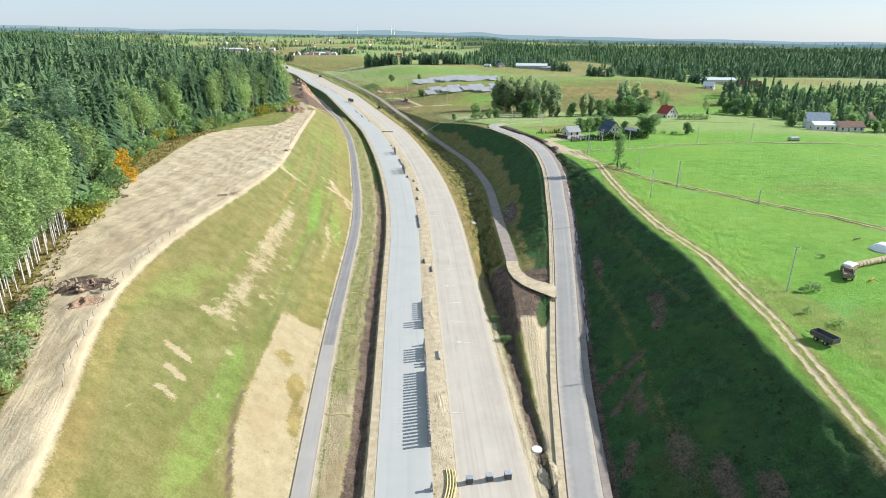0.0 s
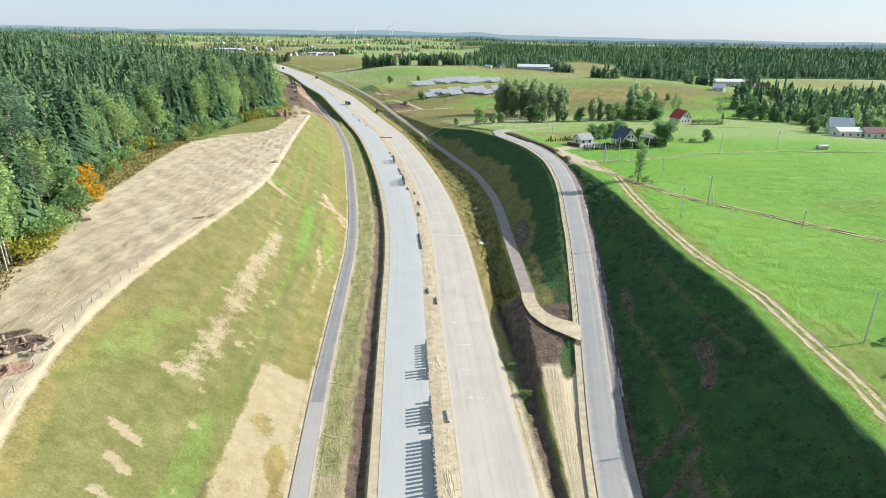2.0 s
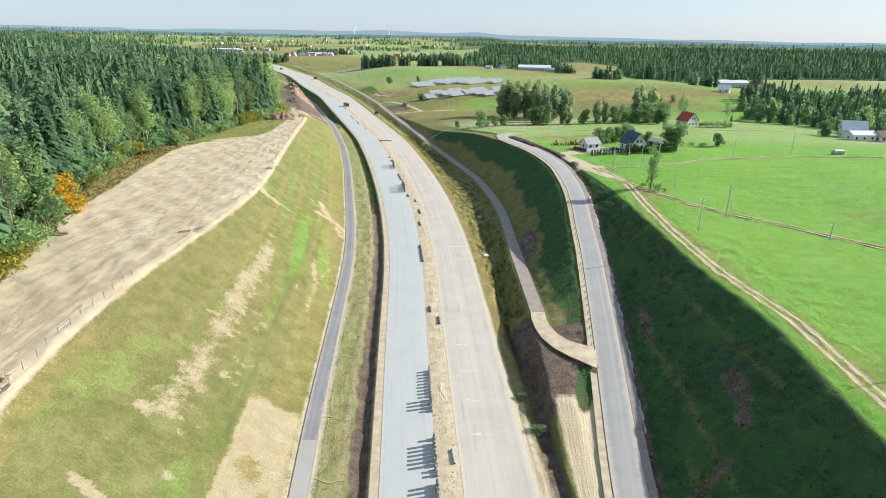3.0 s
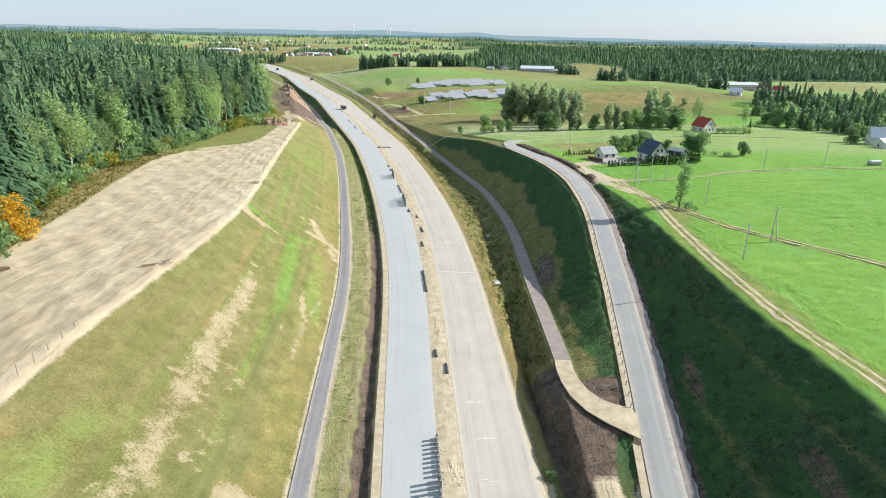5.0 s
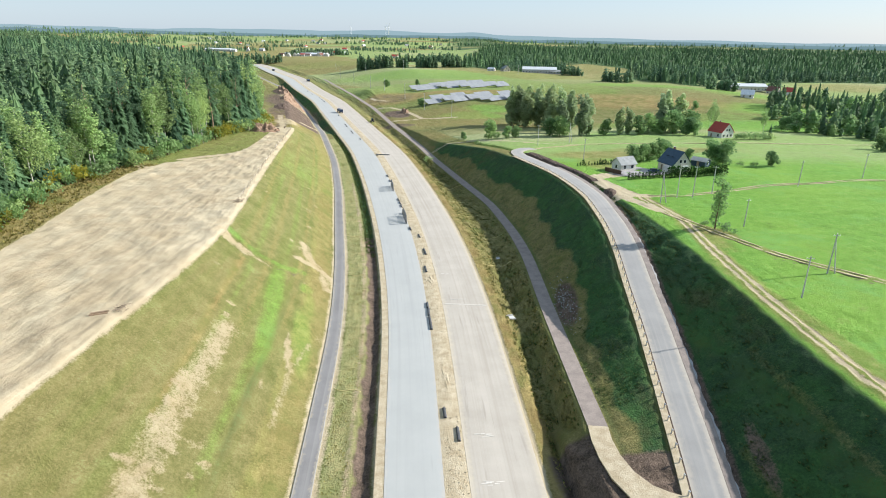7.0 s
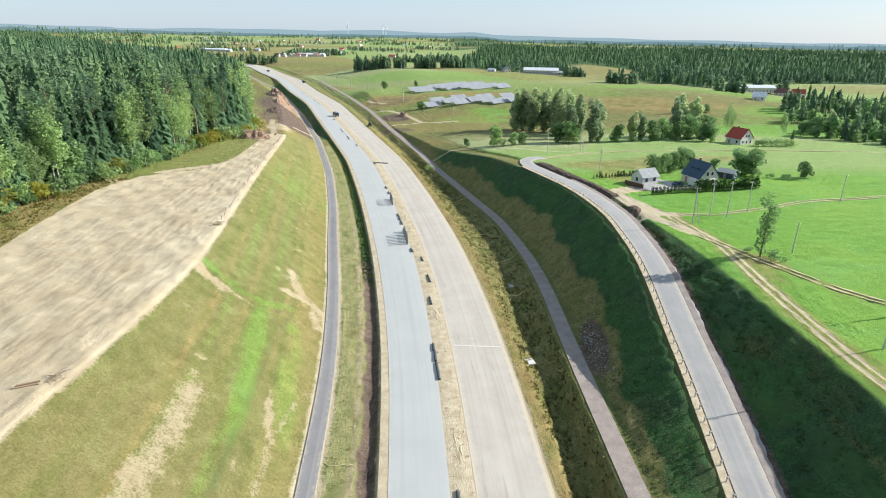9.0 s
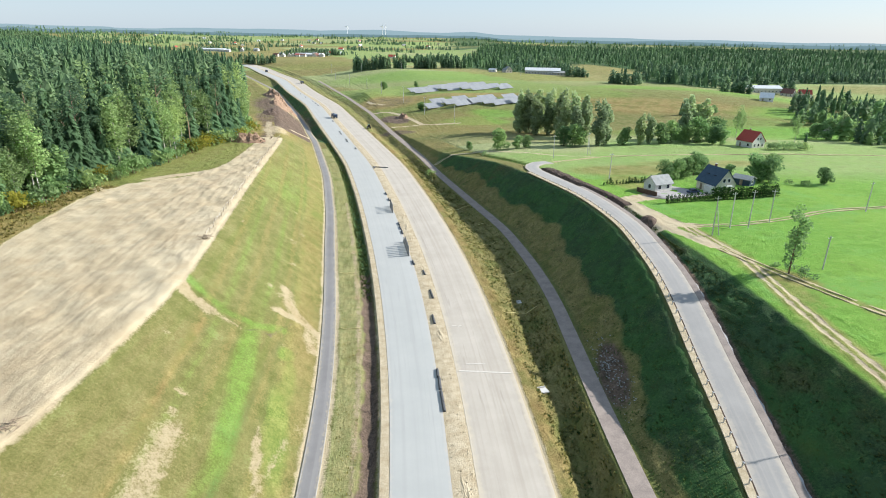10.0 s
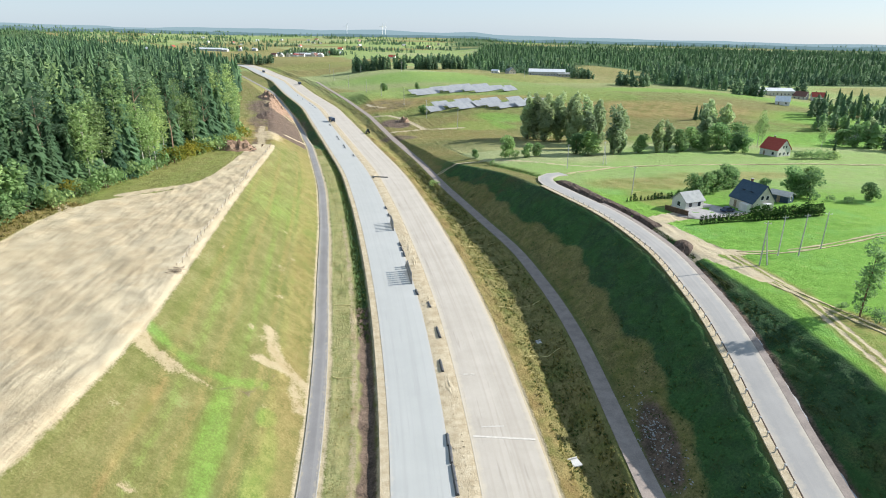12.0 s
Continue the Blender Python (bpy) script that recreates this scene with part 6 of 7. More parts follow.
def barrier(x, y, length, turn, label="low grey concrete safety barrier lying beside the carriageway"):
    b = holder("safety_barrier", x, y, label, "barrier", turn, float(ROADZ(y)) - 0.02, "median barriers")
    bm = bmesh.new()
    prof = ((-0.32, 0), (0.32, 0), (0.32, 0.08), (0.16, 0.2), (0.12, 0.42), (-0.12, 0.42), (-0.16, 0.2), (-0.32, 0.08))
    a = [bm.verts.new((x_, -length / 2, z_)) for x_, z_ in prof]
    c = [bm.verts.new((x_, length / 2, z_)) for x_, z_ in prof]
    bm.faces.new(a)
    bm.faces.new(list(reversed(c)))
    for i in range(8):
        j = (i + 1) % 8
        bm.faces.new((a[i], c[i], c[j], a[j]))
    bmesh.ops.recalc_face_normals(bm, faces=bm.faces)
    part("body", bm, DARKSTEEL if y > 118 else DARKCON, b)
    for s in (-1, 1):
        part("hook", box(0, s * (length / 2 + 0.04), 0.15, 0.12, 0.08, 0.2), DARKSTEEL, b)
    return b


for y, ln, off in ((114, 3.6, 3.0), (162.5, 3.8, 3.2), (168.5, 3.0, 1.2), (201.5, 3.2, 0.3), (204.6, 3.6, 0.25), (208.8, 4.2, 0.2), (212.4, 3.0, 0.1), (235, 4.4, 1.5), (248.5, 5.0, 2.6), (262, 3.0, 2.3), (269, 3.0, 0.1), (295, 3.6, 0.0), (299.5, 3.4, -0.1), (303.5, 3.0, -0.1),
                   (334, 3.4, 0.0), (343, 3.2, 0.0), (392, 4.0, 1.0), (440, 4, -1), (462, 4, -2.5), (468, 4, -2.2), (489, 4, -2.5), (497, 4, -2.3), (545, 5, -1), (640, 5, -2), (655, 5, -2), (670, 5, -2), (705, 5, -3), (735, 5, -3)):
    slope = math.degrees(math.atan((float(LR(y + 4)) - float(LR(y - 4))) / 8))
    barrier(float(LR(y)) + off, y, ln, -slope + vr.uniform(-3, 3))
patches = [(0.5 * float(RL(213) + RR(213)), 213.0, 10.6, 0.45), (float(RL(217)) + 4.5, 216.0, 4.0, 0.3)]
pq = random.Random(6)
for x, y in ((1.8, 162.5), (2.6, 151.0), (3.6, 140.2), (3.9, 130.2), (4.7, 119.9), (2.0, 162.1), (1.8, 150.6)) + ((-1.0, 104.0), (3.5, 93.0), (-4.0, 232.0)):  # small mends across the base
    for n in range(4):
        patches.append((x + pq.uniform(-1.4, 1.4), y + pq.uniform(-0.35, 0.35), pq.uniform(0.5, 1.5), pq.uniform(0.14, 0.32)))
for x, y, ln, wd in patches:
    mend = part("repair_patch", box(x, y, float(ROADZ(y)) - 0.2, ln, wd, 0.205 + 0.014, 0.0, turn=pq.uniform(-0.1, 0.14)), PATCH)
    tagged(mend, "pale strip of fresh gravel on the road base", "patch", kind="structure")
for x, y in ((4.8, 75.2), (8.0, 75.8), (11.0, 76.3)):
    b = holder("pallet_box", x, y, "dark grey crate standing on the gravel base", "crate", 5, float(ROADZ(y)), "crates")
    part("body", box(0, 0, 0.14, 1.1, 0.9, 0.9, 0.03), DARKSTEEL, b)
    part("pallet", box(0, 0, 0, 1.2, 1.0, 0.13, 0.01), OLDWOOD, b)
    part("lid", box(0, 0, 1.04, 1.16, 0.96, 0.08, 0.02), GALV, b)


def hose(name, pts, r, material, label, category="pipe"):
    cu = bpy.data.curves.new(name, "CURVE")
    cu.dimensions, cu.bevel_depth, cu.bevel_resolution = "3D", r, 1
    sp_ = cu.splines.new("POLY")
    sp_.points.add(len(pts) - 1)
    for p, q in zip(sp_.points, pts):
        p.co = (*q, 1)
    cu.materials.append(material)
    dep = bpy.data.objects.new("tmp", cu)
    me = bpy.data.meshes.new_from_object(dep)
    bpy.data.objects.remove(dep)
    return tagged(new(name, me), label, category)


for i in range(4):
    pts = [(0.4 + 0.45 * i + 0.9 * math.sin((t - 0.1) * 2.6), 69 + 9 * t, -1.95) for t in np.linspace(0, 1, 12)]
    hose("drain_pipe", pts, 0.11, YELLOWPIPE, "pale yellow plastic drain pipe curved on the sandy median")
for y, x0, x1 in ((124.5, -24.2, -19), (108.5, -22.5, -17.6), (146, -25.8, -20.5), (176, -26.8, -21.5), (93, -21.5, -16.6), (231, -31.5, -27), (262, -36.5, -32)):
    pts = [(x, y - 0.12 * (x - x0) + 0.4 * math.sin(x * 1.3), height(x, y) + 0.12) for x in np.linspace(x0, x1, 14)]
    hose("drain_hose", pts, 0.06, YELLOWPIPE, "thin yellow drain hose running across the grass verge")
for y, x0, x1 in ((262, 4.5, 15.5), (286, 0.5, 12), (240, 7, 16), (304, -3, 8), (325, -6, 4)):
    pts = [(x, y + 0.25 * (x - x0) + 0.4 * math.sin(x * 1.3), height(x, y + 0.25 * (x - x0)) + 0.1) for x in np.linspace(x0, x1, 20)]
    hose("drain_hose", pts, 0.05, YELLOWPIPE, "thin yellow drain hose running across the dry ditch")
m = holder("manhole", 16.8, 83.5, "white concrete manhole ring in the trench", "manhole", z=-3.3)
part("ring", tube((0, 0, -1.5), (0, 0, 0.9), 0.85, None, 20), PRECAST, m)
part("cover", tube((0, 0, 0.9), (0, 0, 1.02), 0.92, None, 20), PAINTWHITE, m, "white round cover")
for x, y, s in ((9.6, 208, 1.0), (10.3, 247, 0.6)):
    c = holder("culvert_slab", x + 2, y, "pale concrete culvert slab in the dry verge", "slab", 20)
    part("slab", box(0, 0, -0.1, 2.2 * s, 1.7 * s, 0.3, 0.05), PRECAST, c)
    part("headwall", box(0, 0.8 * s, 0.1, 2.0 * s, 0.2, 0.4, 0.03), PRECAST, c)


# ---- vehicles of the works ----
def truck(x, y, turn, label):
    t = holder("dump_truck", x, y, label, "truck", turn, float(ROADZ(y)) + 0.03)
    part("chassis", box(0, 0, 0.7, 7.6, 1.1, 0.3), DARKSTEEL, t)
    part("cab", box(3.1, 0, 0.8, 1.9, 2.4, 2.2, 0.15), PAINTBLUE, t)
    part("windscreen", box(4.04, 0, 1.9, 0.08, 2.0, 0.9), GLASS, t)
    bm = box(-0.9, 0, 1.15, 5.4, 2.45, 1.7, 0.06)
    part("tipper", bm, PAINTBLUE, t)
    for wx in (-2.8, -1.5, 3.0):
        for wy in (-1.05, 1.05):
            wheel(wx, wy, 0.52, 0.34, t)
    return t


def tractor(x, y, turn, label):
    t = holder("tractor", x, y, label, "tractor", turn, float(ROADZ(y)) + 0.03)
    part("engine", box(1.1, 0, 0.8, 2.0, 0.9, 0.9, 0.1), PAINTGREEN, t)
    part("cab", box(-0.5, 0, 1.0, 1.4, 1.5, 1.7, 0.1), GLASS, t)
    part("roof", box(-0.5, 0, 2.7, 1.6, 1.7, 0.15, 0.04), PAINTGREEN, t)
    for wy in (-0.9, 0.9):
        wheel(-0.8, wy, 0.85, 0.5, t)
        wheel(1.7, wy, 0.5, 0.35, t)
    return t


truck(-85, 562, 118, "dark dump truck standing on the concrete carriageway")
tractor(-54, 512, 110, "small dark tractor parked on the gravel base")
truck(-172, 862, 115, "dark truck standing far down the new road")
truck(-268, 1060, 118, "distant truck on the new road")
barrier(-35.5, 392, 6.5, 82, "long dark beam lying across the gravel base")


def trailer(x, y, turn, label, mat, cover=None):
    t = holder("farm_trailer", x, y, label, "trailer", turn)
    part("floor", box(0, 0, 0.75, 4.2, 2.0, 0.14), mat, t)
    for sx, sy, lx, ly in ((0, 0.98, 4.2, 0.08), (0, -0.98, 4.2, 0.08), (2.08, 0, 0.08, 1.9), (-2.08, 0, 0.08, 1.9)):
        part("side_board", box(sx, sy, 0.9, lx, ly, 0.75), mat, t)
    if cover:
        part("cover", box(-0.4, 0, 1.66, 3.2, 2.05, 0.7, 0.2), cover, t)
    for wx in (-0.9, 0.9):
        for wy in (-0.85, 0.85):
            wheel(wx, wy, 0.42, 0.28, t)
    part("drawbar", tube((2.1, 0, 0.7), (3.6, 0, 0.45), 0.06, None, 6), DARKSTEEL, t)
    return t


trailer(67.2, 91.5, 112, "dark grey farm trailer parked in the meadow", DARKSTEEL)
trailer(92.5, 124, 35, "old farm trailer with a white cover beside the bales", OLDWOOD, PAINTWHITE)
trailer(90, 120.5, 60, "low rusty farm cart in the meadow", OLDWOOD)


def bale(label):
    b = tagged(new("round_bale", None), label, "bale", "row of bales")
    part("straw", tube((-0.6, 0, 0.65), (0.6, 0, 0.65), 0.68, None, 18), STRAW, b)
    part("netting", tube((-0.45, 0, 0.65), (0.45, 0, 0.65), 0.695, None, 18), STRAW, b)
    return b


bl = bale("round straw bale in a row on the meadow")
for i in range(11):
    ob = copy_thing(bl, Matrix.Identity(4)) if i else bl
    x, y = 95.5 + 1.25 * i, 126.6 + 0.55 * i
    ob.matrix_basis = pose(x, y, height(x, y), 0, 0, 24 + vr.uniform(-8, 8))
tarp = holder("covered_stack", 111.5, 139.5, "stack under a white plastic sheet in the meadow", "stack", 30)
bm = bmesh.new()
bmesh.ops.create_grid(bm, x_segments=12, y_segments=10, size=1)
for v in bm.verts:
    r = max(abs(v.co.x), abs(v.co.y))
    v.co = Vector((v.co.x * 3.2, v.co.y * 2.6, 1.7 * (1 - r ** 3) + 0.12 * math.sin(v.co.x * 9) * (1 - r) - 0.1))
part("sheet", bm, PAINTWHITE, tarp)
part("core", box(0, 0, -0.1, 4.0, 3.0, 1.3, 0.1), STRAW, tarp)
for x, y, mat, lab in ((94.5, 119, PAINTRED, "orange-red farm implement lying in the grass"), (109, 146, DARKSTEEL, "dark disc harrow standing in the meadow")):
    h = holder("harrow", x, y, lab, "implement", vr.uniform(0, 90))
    part("beam", box(0, 0, 0.5, 2.6, 0.14, 0.14), mat, h)
    for i in range(5):
        part("tine", tube((-1.1 + 0.55 * i, 0, 0.55), (-1.1 + 0.55 * i, 0.35, 0.0), 0.04, None, 5), mat, h)
    part("drawbar", tube((0, 0, 0.55), (0, -1.3, 0.3), 0.06, None, 6), mat, h)
w = holder("water_tank", 176, 296, "grey metal water tank standing in the meadow", "tank", 10)
part("body", box(0, 0, 0.3, 5.2, 2.2, 1.5, 0.1), GALV, w)
part("skid", box(0, 0, -0.05, 5.0, 1.8, 0.34), DARKSTEEL, w)


# ---- fences, guard posts and piles ----
fence = holder("wire_fence", -60, 100, "old post and wire fence along the top of the cutting", "fence", z=0)
fence.matrix_basis = Matrix.Identity(4)
ys_f = np.concatenate([np.arange(68, 142, 3.4), np.arange(243, 402, 3.4)])
tops = []
for y in ys_f:
    x = float(TOP_L(y)) - 1.3 + vr.uniform(-0.25, 0.25)
    z = height(x, y)
    hgt = vr.uniform(1.0, 1.4)
    tops.append((x, float(y), z + hgt - 0.15))
    part("post", tube((x, y, z - 0.3), (x + vr.uniform(-0.1, 0.1), y + vr.uniform(-0.1, 0.1), z + hgt), 0.05, 0.04, 6), OLDWOOD, fence)
for stretch in ([p for p in tops if p[1] < 200], [p for p in tops if p[1] > 200]):
    for dz in (0, -0.45):
        bm = bmesh.new()
        for a, b in zip(stretch, stretch[1:]):
            tube((a[0], a[1], a[2] + dz), (b[0], b[1], b[2] + dz), 0.012, None, 3, bm)
        part("wire", bm, GALV, fence)
rail = tagged(new("guard_posts"), "line of short grey guard posts along the local road", "guard posts")
for y in np.arange(144, 318, 3.0):
    x = float(LOC_L(y)) + 0.05
    p = part("post", box(x, y, float(LOCZ(y)) - 0.2, 0.14, 0.18, 1.05), GALV, rail)
    part("bracket", box(x + 0.12, y, float(LOCZ(y)) + 0.62, 0.22, 0.3, 0.12), GALV, p)


def heap(name, x, y, rx, ry, h, material, label, turn=0.0, seed=1, rough=0.25, dz=0.0):
    """An uneven pile of earth lying on the ground."""
    bm = bmesh.new()
    bmesh.ops.create_grid(bm, x_segments=26, y_segments=26, size=1)
    r = random.Random(seed)
    off = Vector((r.uniform(0, 50), r.uniform(0, 50), 0))
    c, s = math.cos(radians(turn)), math.sin(radians(turn))
    for v in bm.verts:
        u, w_ = v.co.x, v.co.y
        d = min(1.0, math.hypot(u, w_))
        n = noise.noise(Vector((u * 2.2, w_ * 2.2, 0)) + off) + 0.5 * noise.noise(Vector((u * 6, w_ * 6, 3)) + off)
        px, py = x + (u * rx) * c - (w_ * ry) * s, y + (u * rx) * s + (w_ * ry) * c
        zz = h * (1 - d * d) * (1 + rough * n * 1.6) + rough * n * 0.5 * h * (1 - d)
        v.co = Vector((px, py, height(px, py) + max(zz, -0.05) - 0.12 * (d > 0.97) + dz))
    ob = part(name, bm, material)
    return tagged(ob, label, "heap", kind="")


bank = lane(lambda y: LOC_L(y) + 8.6 + 1.2 * smooth(y, 300, 335), lambda y: 0, 281, 338, 1.0)
bm = bmesh.new()
prev = None
for x, y, _ in bank:
    e = min(1, (y - 280) / 3, (339 - y) / 3)
    row = []
    for k in range(9):
        u = (k - 4) / 4
        n = noise.noise(Vector((u * 3, y * 0.5, 1)))
        px = x + 0.6 + u * 2.9
        row.append(bm.verts.new((px, y, height(px, y) + e * (0.6 * (1 - u * u) * (1 + 0.6 * n) + 0.12 * n) - (0.1 if abs(u) == 1 else 0))))
    if prev:
        for k in range(8):
            bm.faces.new((prev[k], prev[k + 1], row[k + 1], row[k]))
    prev = row
tagged(part("soil_bank", bm, SOILM), "long bank of dark brown topsoil along the local road", "earth bank")
# raised dark heap put in place of the junction's pit
heap("soil_mound", 50.2, 266.5, 2.6, 4.6, 1.0, SOILM, "dark soil heap standing in for a pit on the road junction", -20, 31)
heap("clay_mound", -138, 612, 12, 24, 3.8, CLAY, "large heap of red-brown clay beside the wood", 30, 32, 0.7)
heap("clay_mound", -128, 572, 7, 14, 2.4, CLAY, "heap of red-brown clay beside the works", 10, 33, 0.4)
heap("clay_mound", -120, 522, 7, 15, 1.6, SOILM, "low bank of dark earth by the path", 10, 36, 0.4)
heap("earth_mound", -96, 384, 8, 6, 3.2, CLAY, "rough heap of earth and grubbed roots by the wood", 10, 34, 0.6)
heap("clay_mound", -33, 556, 4, 6, 2.6, CLAY, "steep heap of dug clay beside a pit", 10, 38, 0.4)
heap("sand_mound", 18.3, 77, 2.4, 2.8, 0.5, SANDY, "heap of sand beside the dug trench", 0, 35, 0.35)
hr = random.Random(3)
for y, rx, ry in ((263, 1.9, 3.6), (290, 0.9, 4), (300, 0.8, 5), (228, 1.0, 4), (180, 0.9, 5), (133, 1.0, 4), (97, 1.0, 5)):
    heap("sand_spill", float(LR(y)) + 2.2, y, rx, ry, 0.13, SANDY, "low spill of yellowish sand on the median strip", 8, int(y), 0.5, 0.12)
def root_stumps(cx, cy, rx, ry, count, lift):
    """Grubbed-out stumps thrown together on an earth heap."""
    for i in range(count):
        x, y = cx + hr.gauss(0, rx), cy + hr.gauss(0, ry)
        r = holder("root_stump", x, y, "grey grubbed-out root stump on the earth heap", "stump", hr.uniform(0, 360), height(x, y) + hr.uniform(0.2, 1.0) * lift, "root stumps")
        part("trunk", tube((0, 0, 0), (0.9, 0, 0.7), 0.3, 0.22, 7), OLDWOOD, r)
        for k in range(4):
            a = k * 1.57 + hr.uniform(-0.4, 0.4)
            part("root", tube((0, 0, 0.1), (-0.5, math.cos(a) * 0.9, 0.1 + math.sin(a) * 0.8), 0.12, 0.03, 5), OLDWOOD, r)


root_stumps(-96, 383, 4.5, 3, 30, 2.0)
heap("earth_mound", -66, 100.5, 5.0, 2.2, 0.9, SOILM, "low bank of dark earth and roots beside the track", 35, 51, 0.6)
heap("earth_mound", -62.5, 93, 3.6, 1.8, 0.8, CLAY, "small heap of brown earth beside the track", 60, 52, 0.6)
root_stumps(-66, 100, 3.0, 1.6, 14, 0.8)


def log_pile(x, y, turn, count, length, radius, label):
    p = holder("log_pile", x, y, label, "logs", turn)
    for i in range(count):
        row = 0 if i < (count + 1) // 2 else 1
        o = (i - row * ((count + 1) // 2)) * radius * 2.05 + row * radius
        part("log", tube((hr.uniform(-0.3, 0.3), o, radius * (1 + 1.7 * row) - 0.04), (length + hr.uniform(-0.3, 0.3), o, radius * (1 + 1.7 * row) - 0.04), radius, radius * 0.85, 9), PINEBARK, p)
    return p


log_pile(-94, 163, 10, 5, 4.2, 0.2, "small pile of pale felled logs beside the bare ground")
log_pile(-65.2, 166.3, 25, 3, 2.6, 0.16, "few grey trimmed poles lying on the bare ground")


def brush(x, y, size, count, label):
    """A loose heap of thrown-together twigs."""
    b = holder("brush_pile", x, y, label, "brush")
    for i in range(count):
        a, t = hr.uniform(0, 6.28), hr.uniform(0.1, 0.9)
        c = Vector((hr.gauss(0, 0.3) * size, hr.gauss(0, 0.3) * size, hr.uniform(0.05, 0.35) * size))
        d = Vector((math.cos(a), math.sin(a), t - 0.5)) * size * 0.6
        part("twig", tube(c - d * 0.5, c + d * 0.5, 0.05, 0.02, 5), OLDWOOD, b)
    return b


brush(-61.3, 169.2, 2.0, 26, "loose heap of cut brush on the bare ground")
brush(-63.9, 241.0, 2.4, 30, "grey brush heap at the end of the fallen fence")


# ---- loose stones, clods and torn sheet ----
def lumps(name, label, spots, material, low, high, seed):
    """Angular stones or clods lying on the ground, joined."""
    r = np.random.RandomState(seed)
    co, fa = [], []
    base = np.array([(1, 0, 0), (0, 1, 0), (-1, 0, 0), (0, -1, 0), (0, 0, 1), (0, 0, -1)], float)
    tris = np.array([(0, 1, 4), (1, 2, 4), (2, 3, 4), (3, 0, 4), (1, 0, 5), (2, 1, 5), (3, 2, 5), (0, 3, 5)])
    for x, y, z in spots:
        a, k = r.uniform(0, 6.28), r.uniform(low, high)
        p = base * r.uniform(0.6, 1.2, (6, 3)) * np.array([k, k * r.uniform(0.5, 1), k * r.uniform(0.4, 0.8)])
        rot = np.array([[math.cos(a), -math.sin(a), 0], [math.sin(a), math.cos(a), 0], [0, 0, 1]])
        fa.append(tris + 6 * len(co))
        co.append(p @ rot.T + (x, y, z + k * 0.2))
    return tagged(raw(name, np.concatenate(co), np.concatenate(fa), material), label, "stones", kind="stuff")


sr = random.Random(12)
spots = []
for _ in range(900):
    y = sr.uniform(60, 330)
    spots.append((float(LR(y)) + sr.uniform(0.3, 3.7), y, float(ROADZ(y)) + 0.02))
lumps("clods", "loose clods and tracks of sand along the median", spots, SANDY, 0.05, 0.22, 5)
spots = []
for _ in range(260):
    x, y = sr.gauss(25.0, 1.2), sr.gauss(209, 6)
    spots.append((x, y, height(x, y)))
lumps("rubble", "broken stones on the scar of the shaded bank", spots, GREYROOF, 0.06, 0.3, 6)
spots = []
for _ in range(420):
    y = sr.uniform(62, 255)
    x = float(LOC_L(y)) + 3.2 + sr.uniform(3.4, 5.2)
    spots.append((x, y, height(x, y) + 0.05))
lumps("rubble", "loose stones at the foot of the cut slope", spots, GRAVEL, 0.06, 0.26, 7)
SHEET = surface("torn_pale_sheet", (0.34, 0.34, 0.33), (0.5, 0.49, 0.47), 1.5, 0.9, 0.05)
foot = [(float(LOC_L(y)) + 3.2, float(y), height(float(LOC_L(y)) + 8.0, float(y)) + 0.16) for y in np.arange(120, 262, 1.0)]
n_f = np.arange(len(foot))
ribbon("geotextile", foot, np.stack([4.55 + 0.12 * np.sin(n_f * 0.9), 4.85 + 0.2 * np.sin(n_f * 0.37) + 0.15 * np.sin(n_f * 1.7)], 1), SHEET, "pale torn sheet showing at the foot of the cut slope", "sheet", thick=0.3)


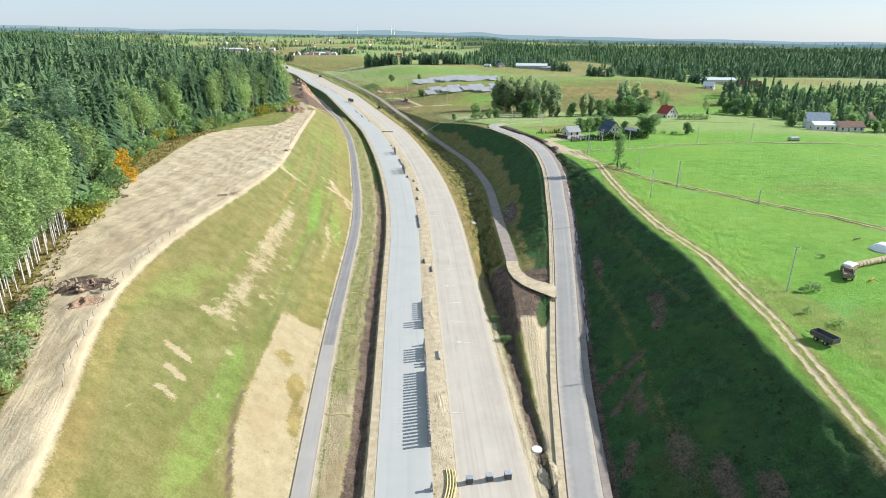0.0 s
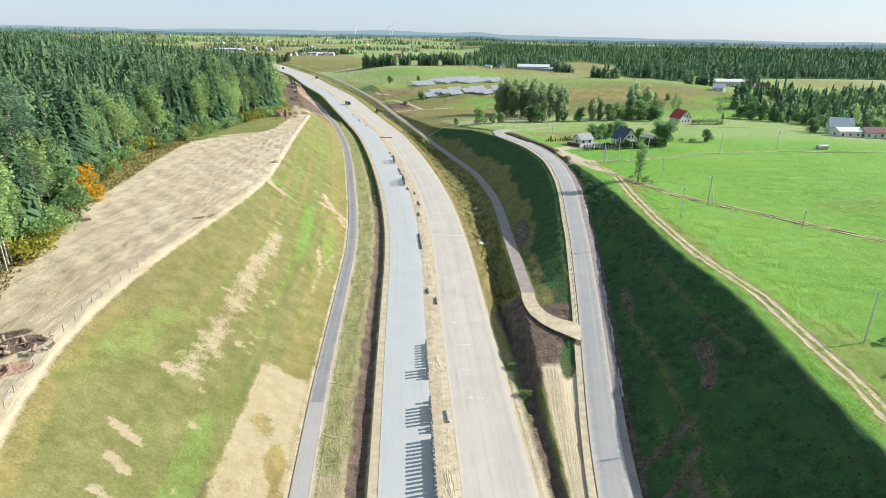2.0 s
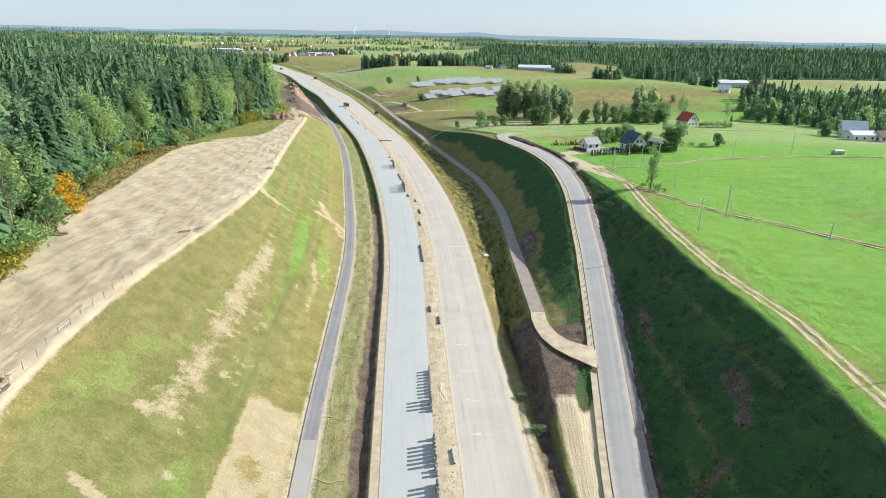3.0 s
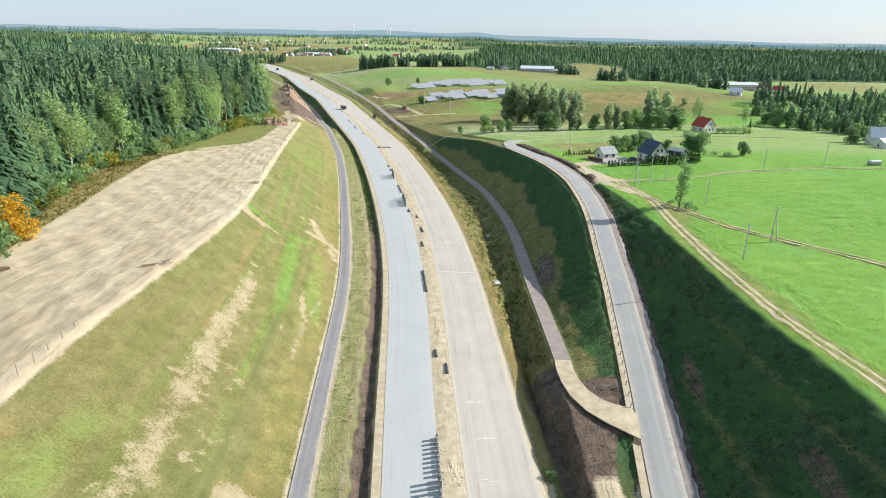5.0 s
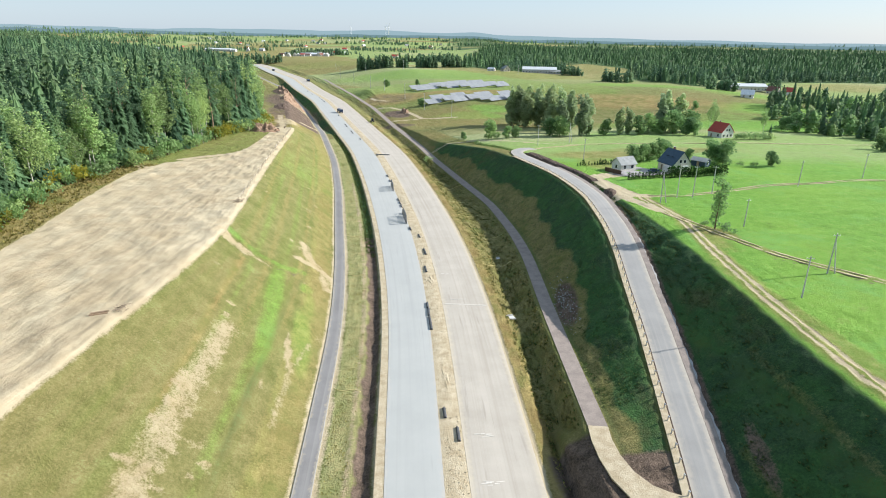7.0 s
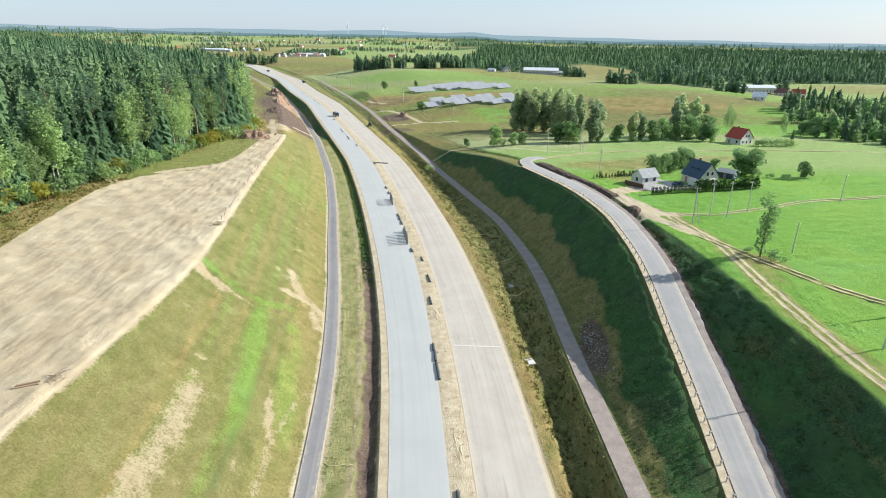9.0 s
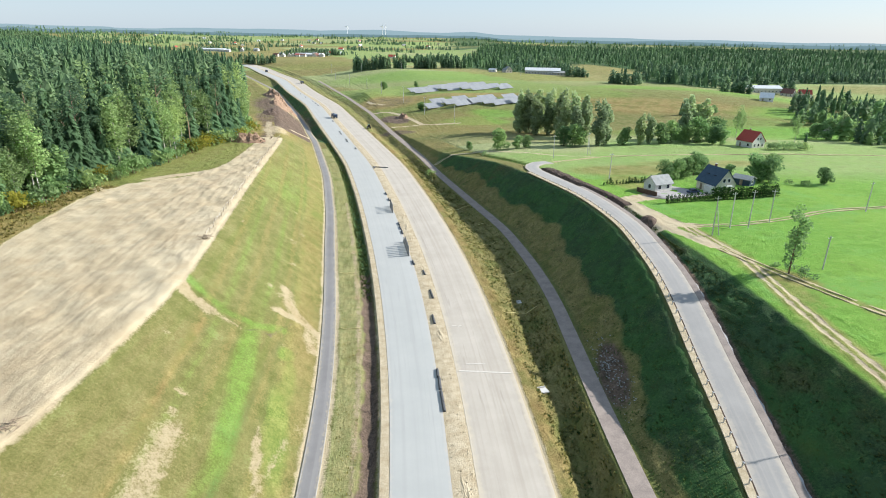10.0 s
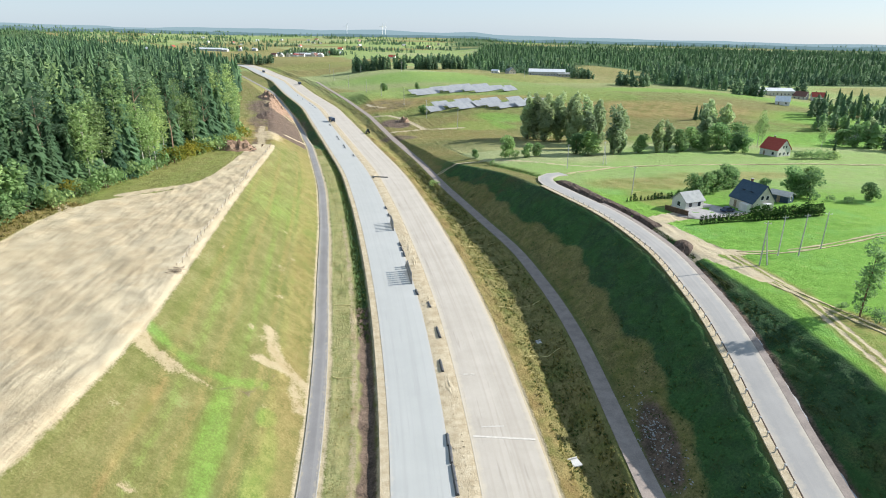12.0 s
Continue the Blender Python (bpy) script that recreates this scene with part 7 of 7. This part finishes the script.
# ---- rough growth on slopes and verges ----
def tufts(name, label, n, seed, where, size, leaf, tall=1.0):
    """Tussocks of grass and weeds as small fans of blades, joined."""
    r = np.random.RandomState(seed)
    out, tint = [], []
    for _ in range(n):
        x, y = where(r)
        z = height(x, y)
        s = size * r.uniform(0.5, 1.4)
        for k in range(5):
            a = r.uniform(0, 6.28)
            c, sn = math.cos(a), math.sin(a)
            w, l, h = s * 0.3, s * r.uniform(0.5, 1.0), s * tall * r.uniform(0.4, 0.9)
            out.append(((x - sn * w, y + c * w, z - 0.05), (x + sn * w, y - c * w, z - 0.05), (x + c * l, y + sn * l, z + h)))
        tint += [r.uniform(0, 1)] * 15
    co, fa = tri_mesh(out)
    return tagged(raw(name, co, fa, leaf, tint=tint), label, "grass", kind="stuff")


STRAWGRASS = leaves("straw_grass", (0.22, 0.18, 0.06), (0.36, 0.3, 0.12), (0.2, 0.2, 0.06))
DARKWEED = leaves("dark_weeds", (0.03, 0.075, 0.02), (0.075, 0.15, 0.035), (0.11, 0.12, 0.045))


def band(f0, f1, y0, y1):
    def pick(r):
        y = y0 + (y1 - y0) * r.uniform(0, 1)
        a, b = float(f0(y)), float(f1(y))
        return a + (b - a) * r.uniform(0, 1), y
    return pick


tufts("verge_grass", "straw-coloured grass on the verge and ditch", 2600, 2, band(lambda y: PATH_L(y) + 4.2, lambda y: LL(y) - 5.6, 100, 420), 0.24, STRAWGRASS, 0.5)
tufts("ditch_weeds", "dark weeds growing in the roadside ditch", 1800, 3, band(lambda y: LL(y) - 5, lambda y: LL(y) - 2.4, 245, 460), 0.5, DARKWEED)
tufts("ditch_grass", "tall straw-coloured grass in the dry ditch", 6000, 4, band(lambda y: RR(y) + 3.0, lambda y: SERV_L(y) - 0.8, 150, 420), 0.42, STRAWGRASS, 0.7)
tufts("ditch_weeds", "green weeds among the dry grass of the ditch", 2600, 6, band(lambda y: RR(y) + 3.4, lambda y: SERV_L(y) - 0.8, 150, 400), 0.42, DARKWEED, 0.7)
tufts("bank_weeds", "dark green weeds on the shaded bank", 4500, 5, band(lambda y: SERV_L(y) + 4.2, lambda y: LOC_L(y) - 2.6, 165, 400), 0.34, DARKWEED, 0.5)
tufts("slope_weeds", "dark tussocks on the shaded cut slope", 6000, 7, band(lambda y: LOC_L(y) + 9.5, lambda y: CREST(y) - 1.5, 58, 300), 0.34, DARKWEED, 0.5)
tufts("fallow_growth", "brown fallow growth beside the bare ground", 3500, 8, band(lambda y: DIRT_EDGE(y) - 16, lambda y: DIRT_EDGE(y) - 0.5, 60, 290), 0.6, STRAWGRASS, 1.2)
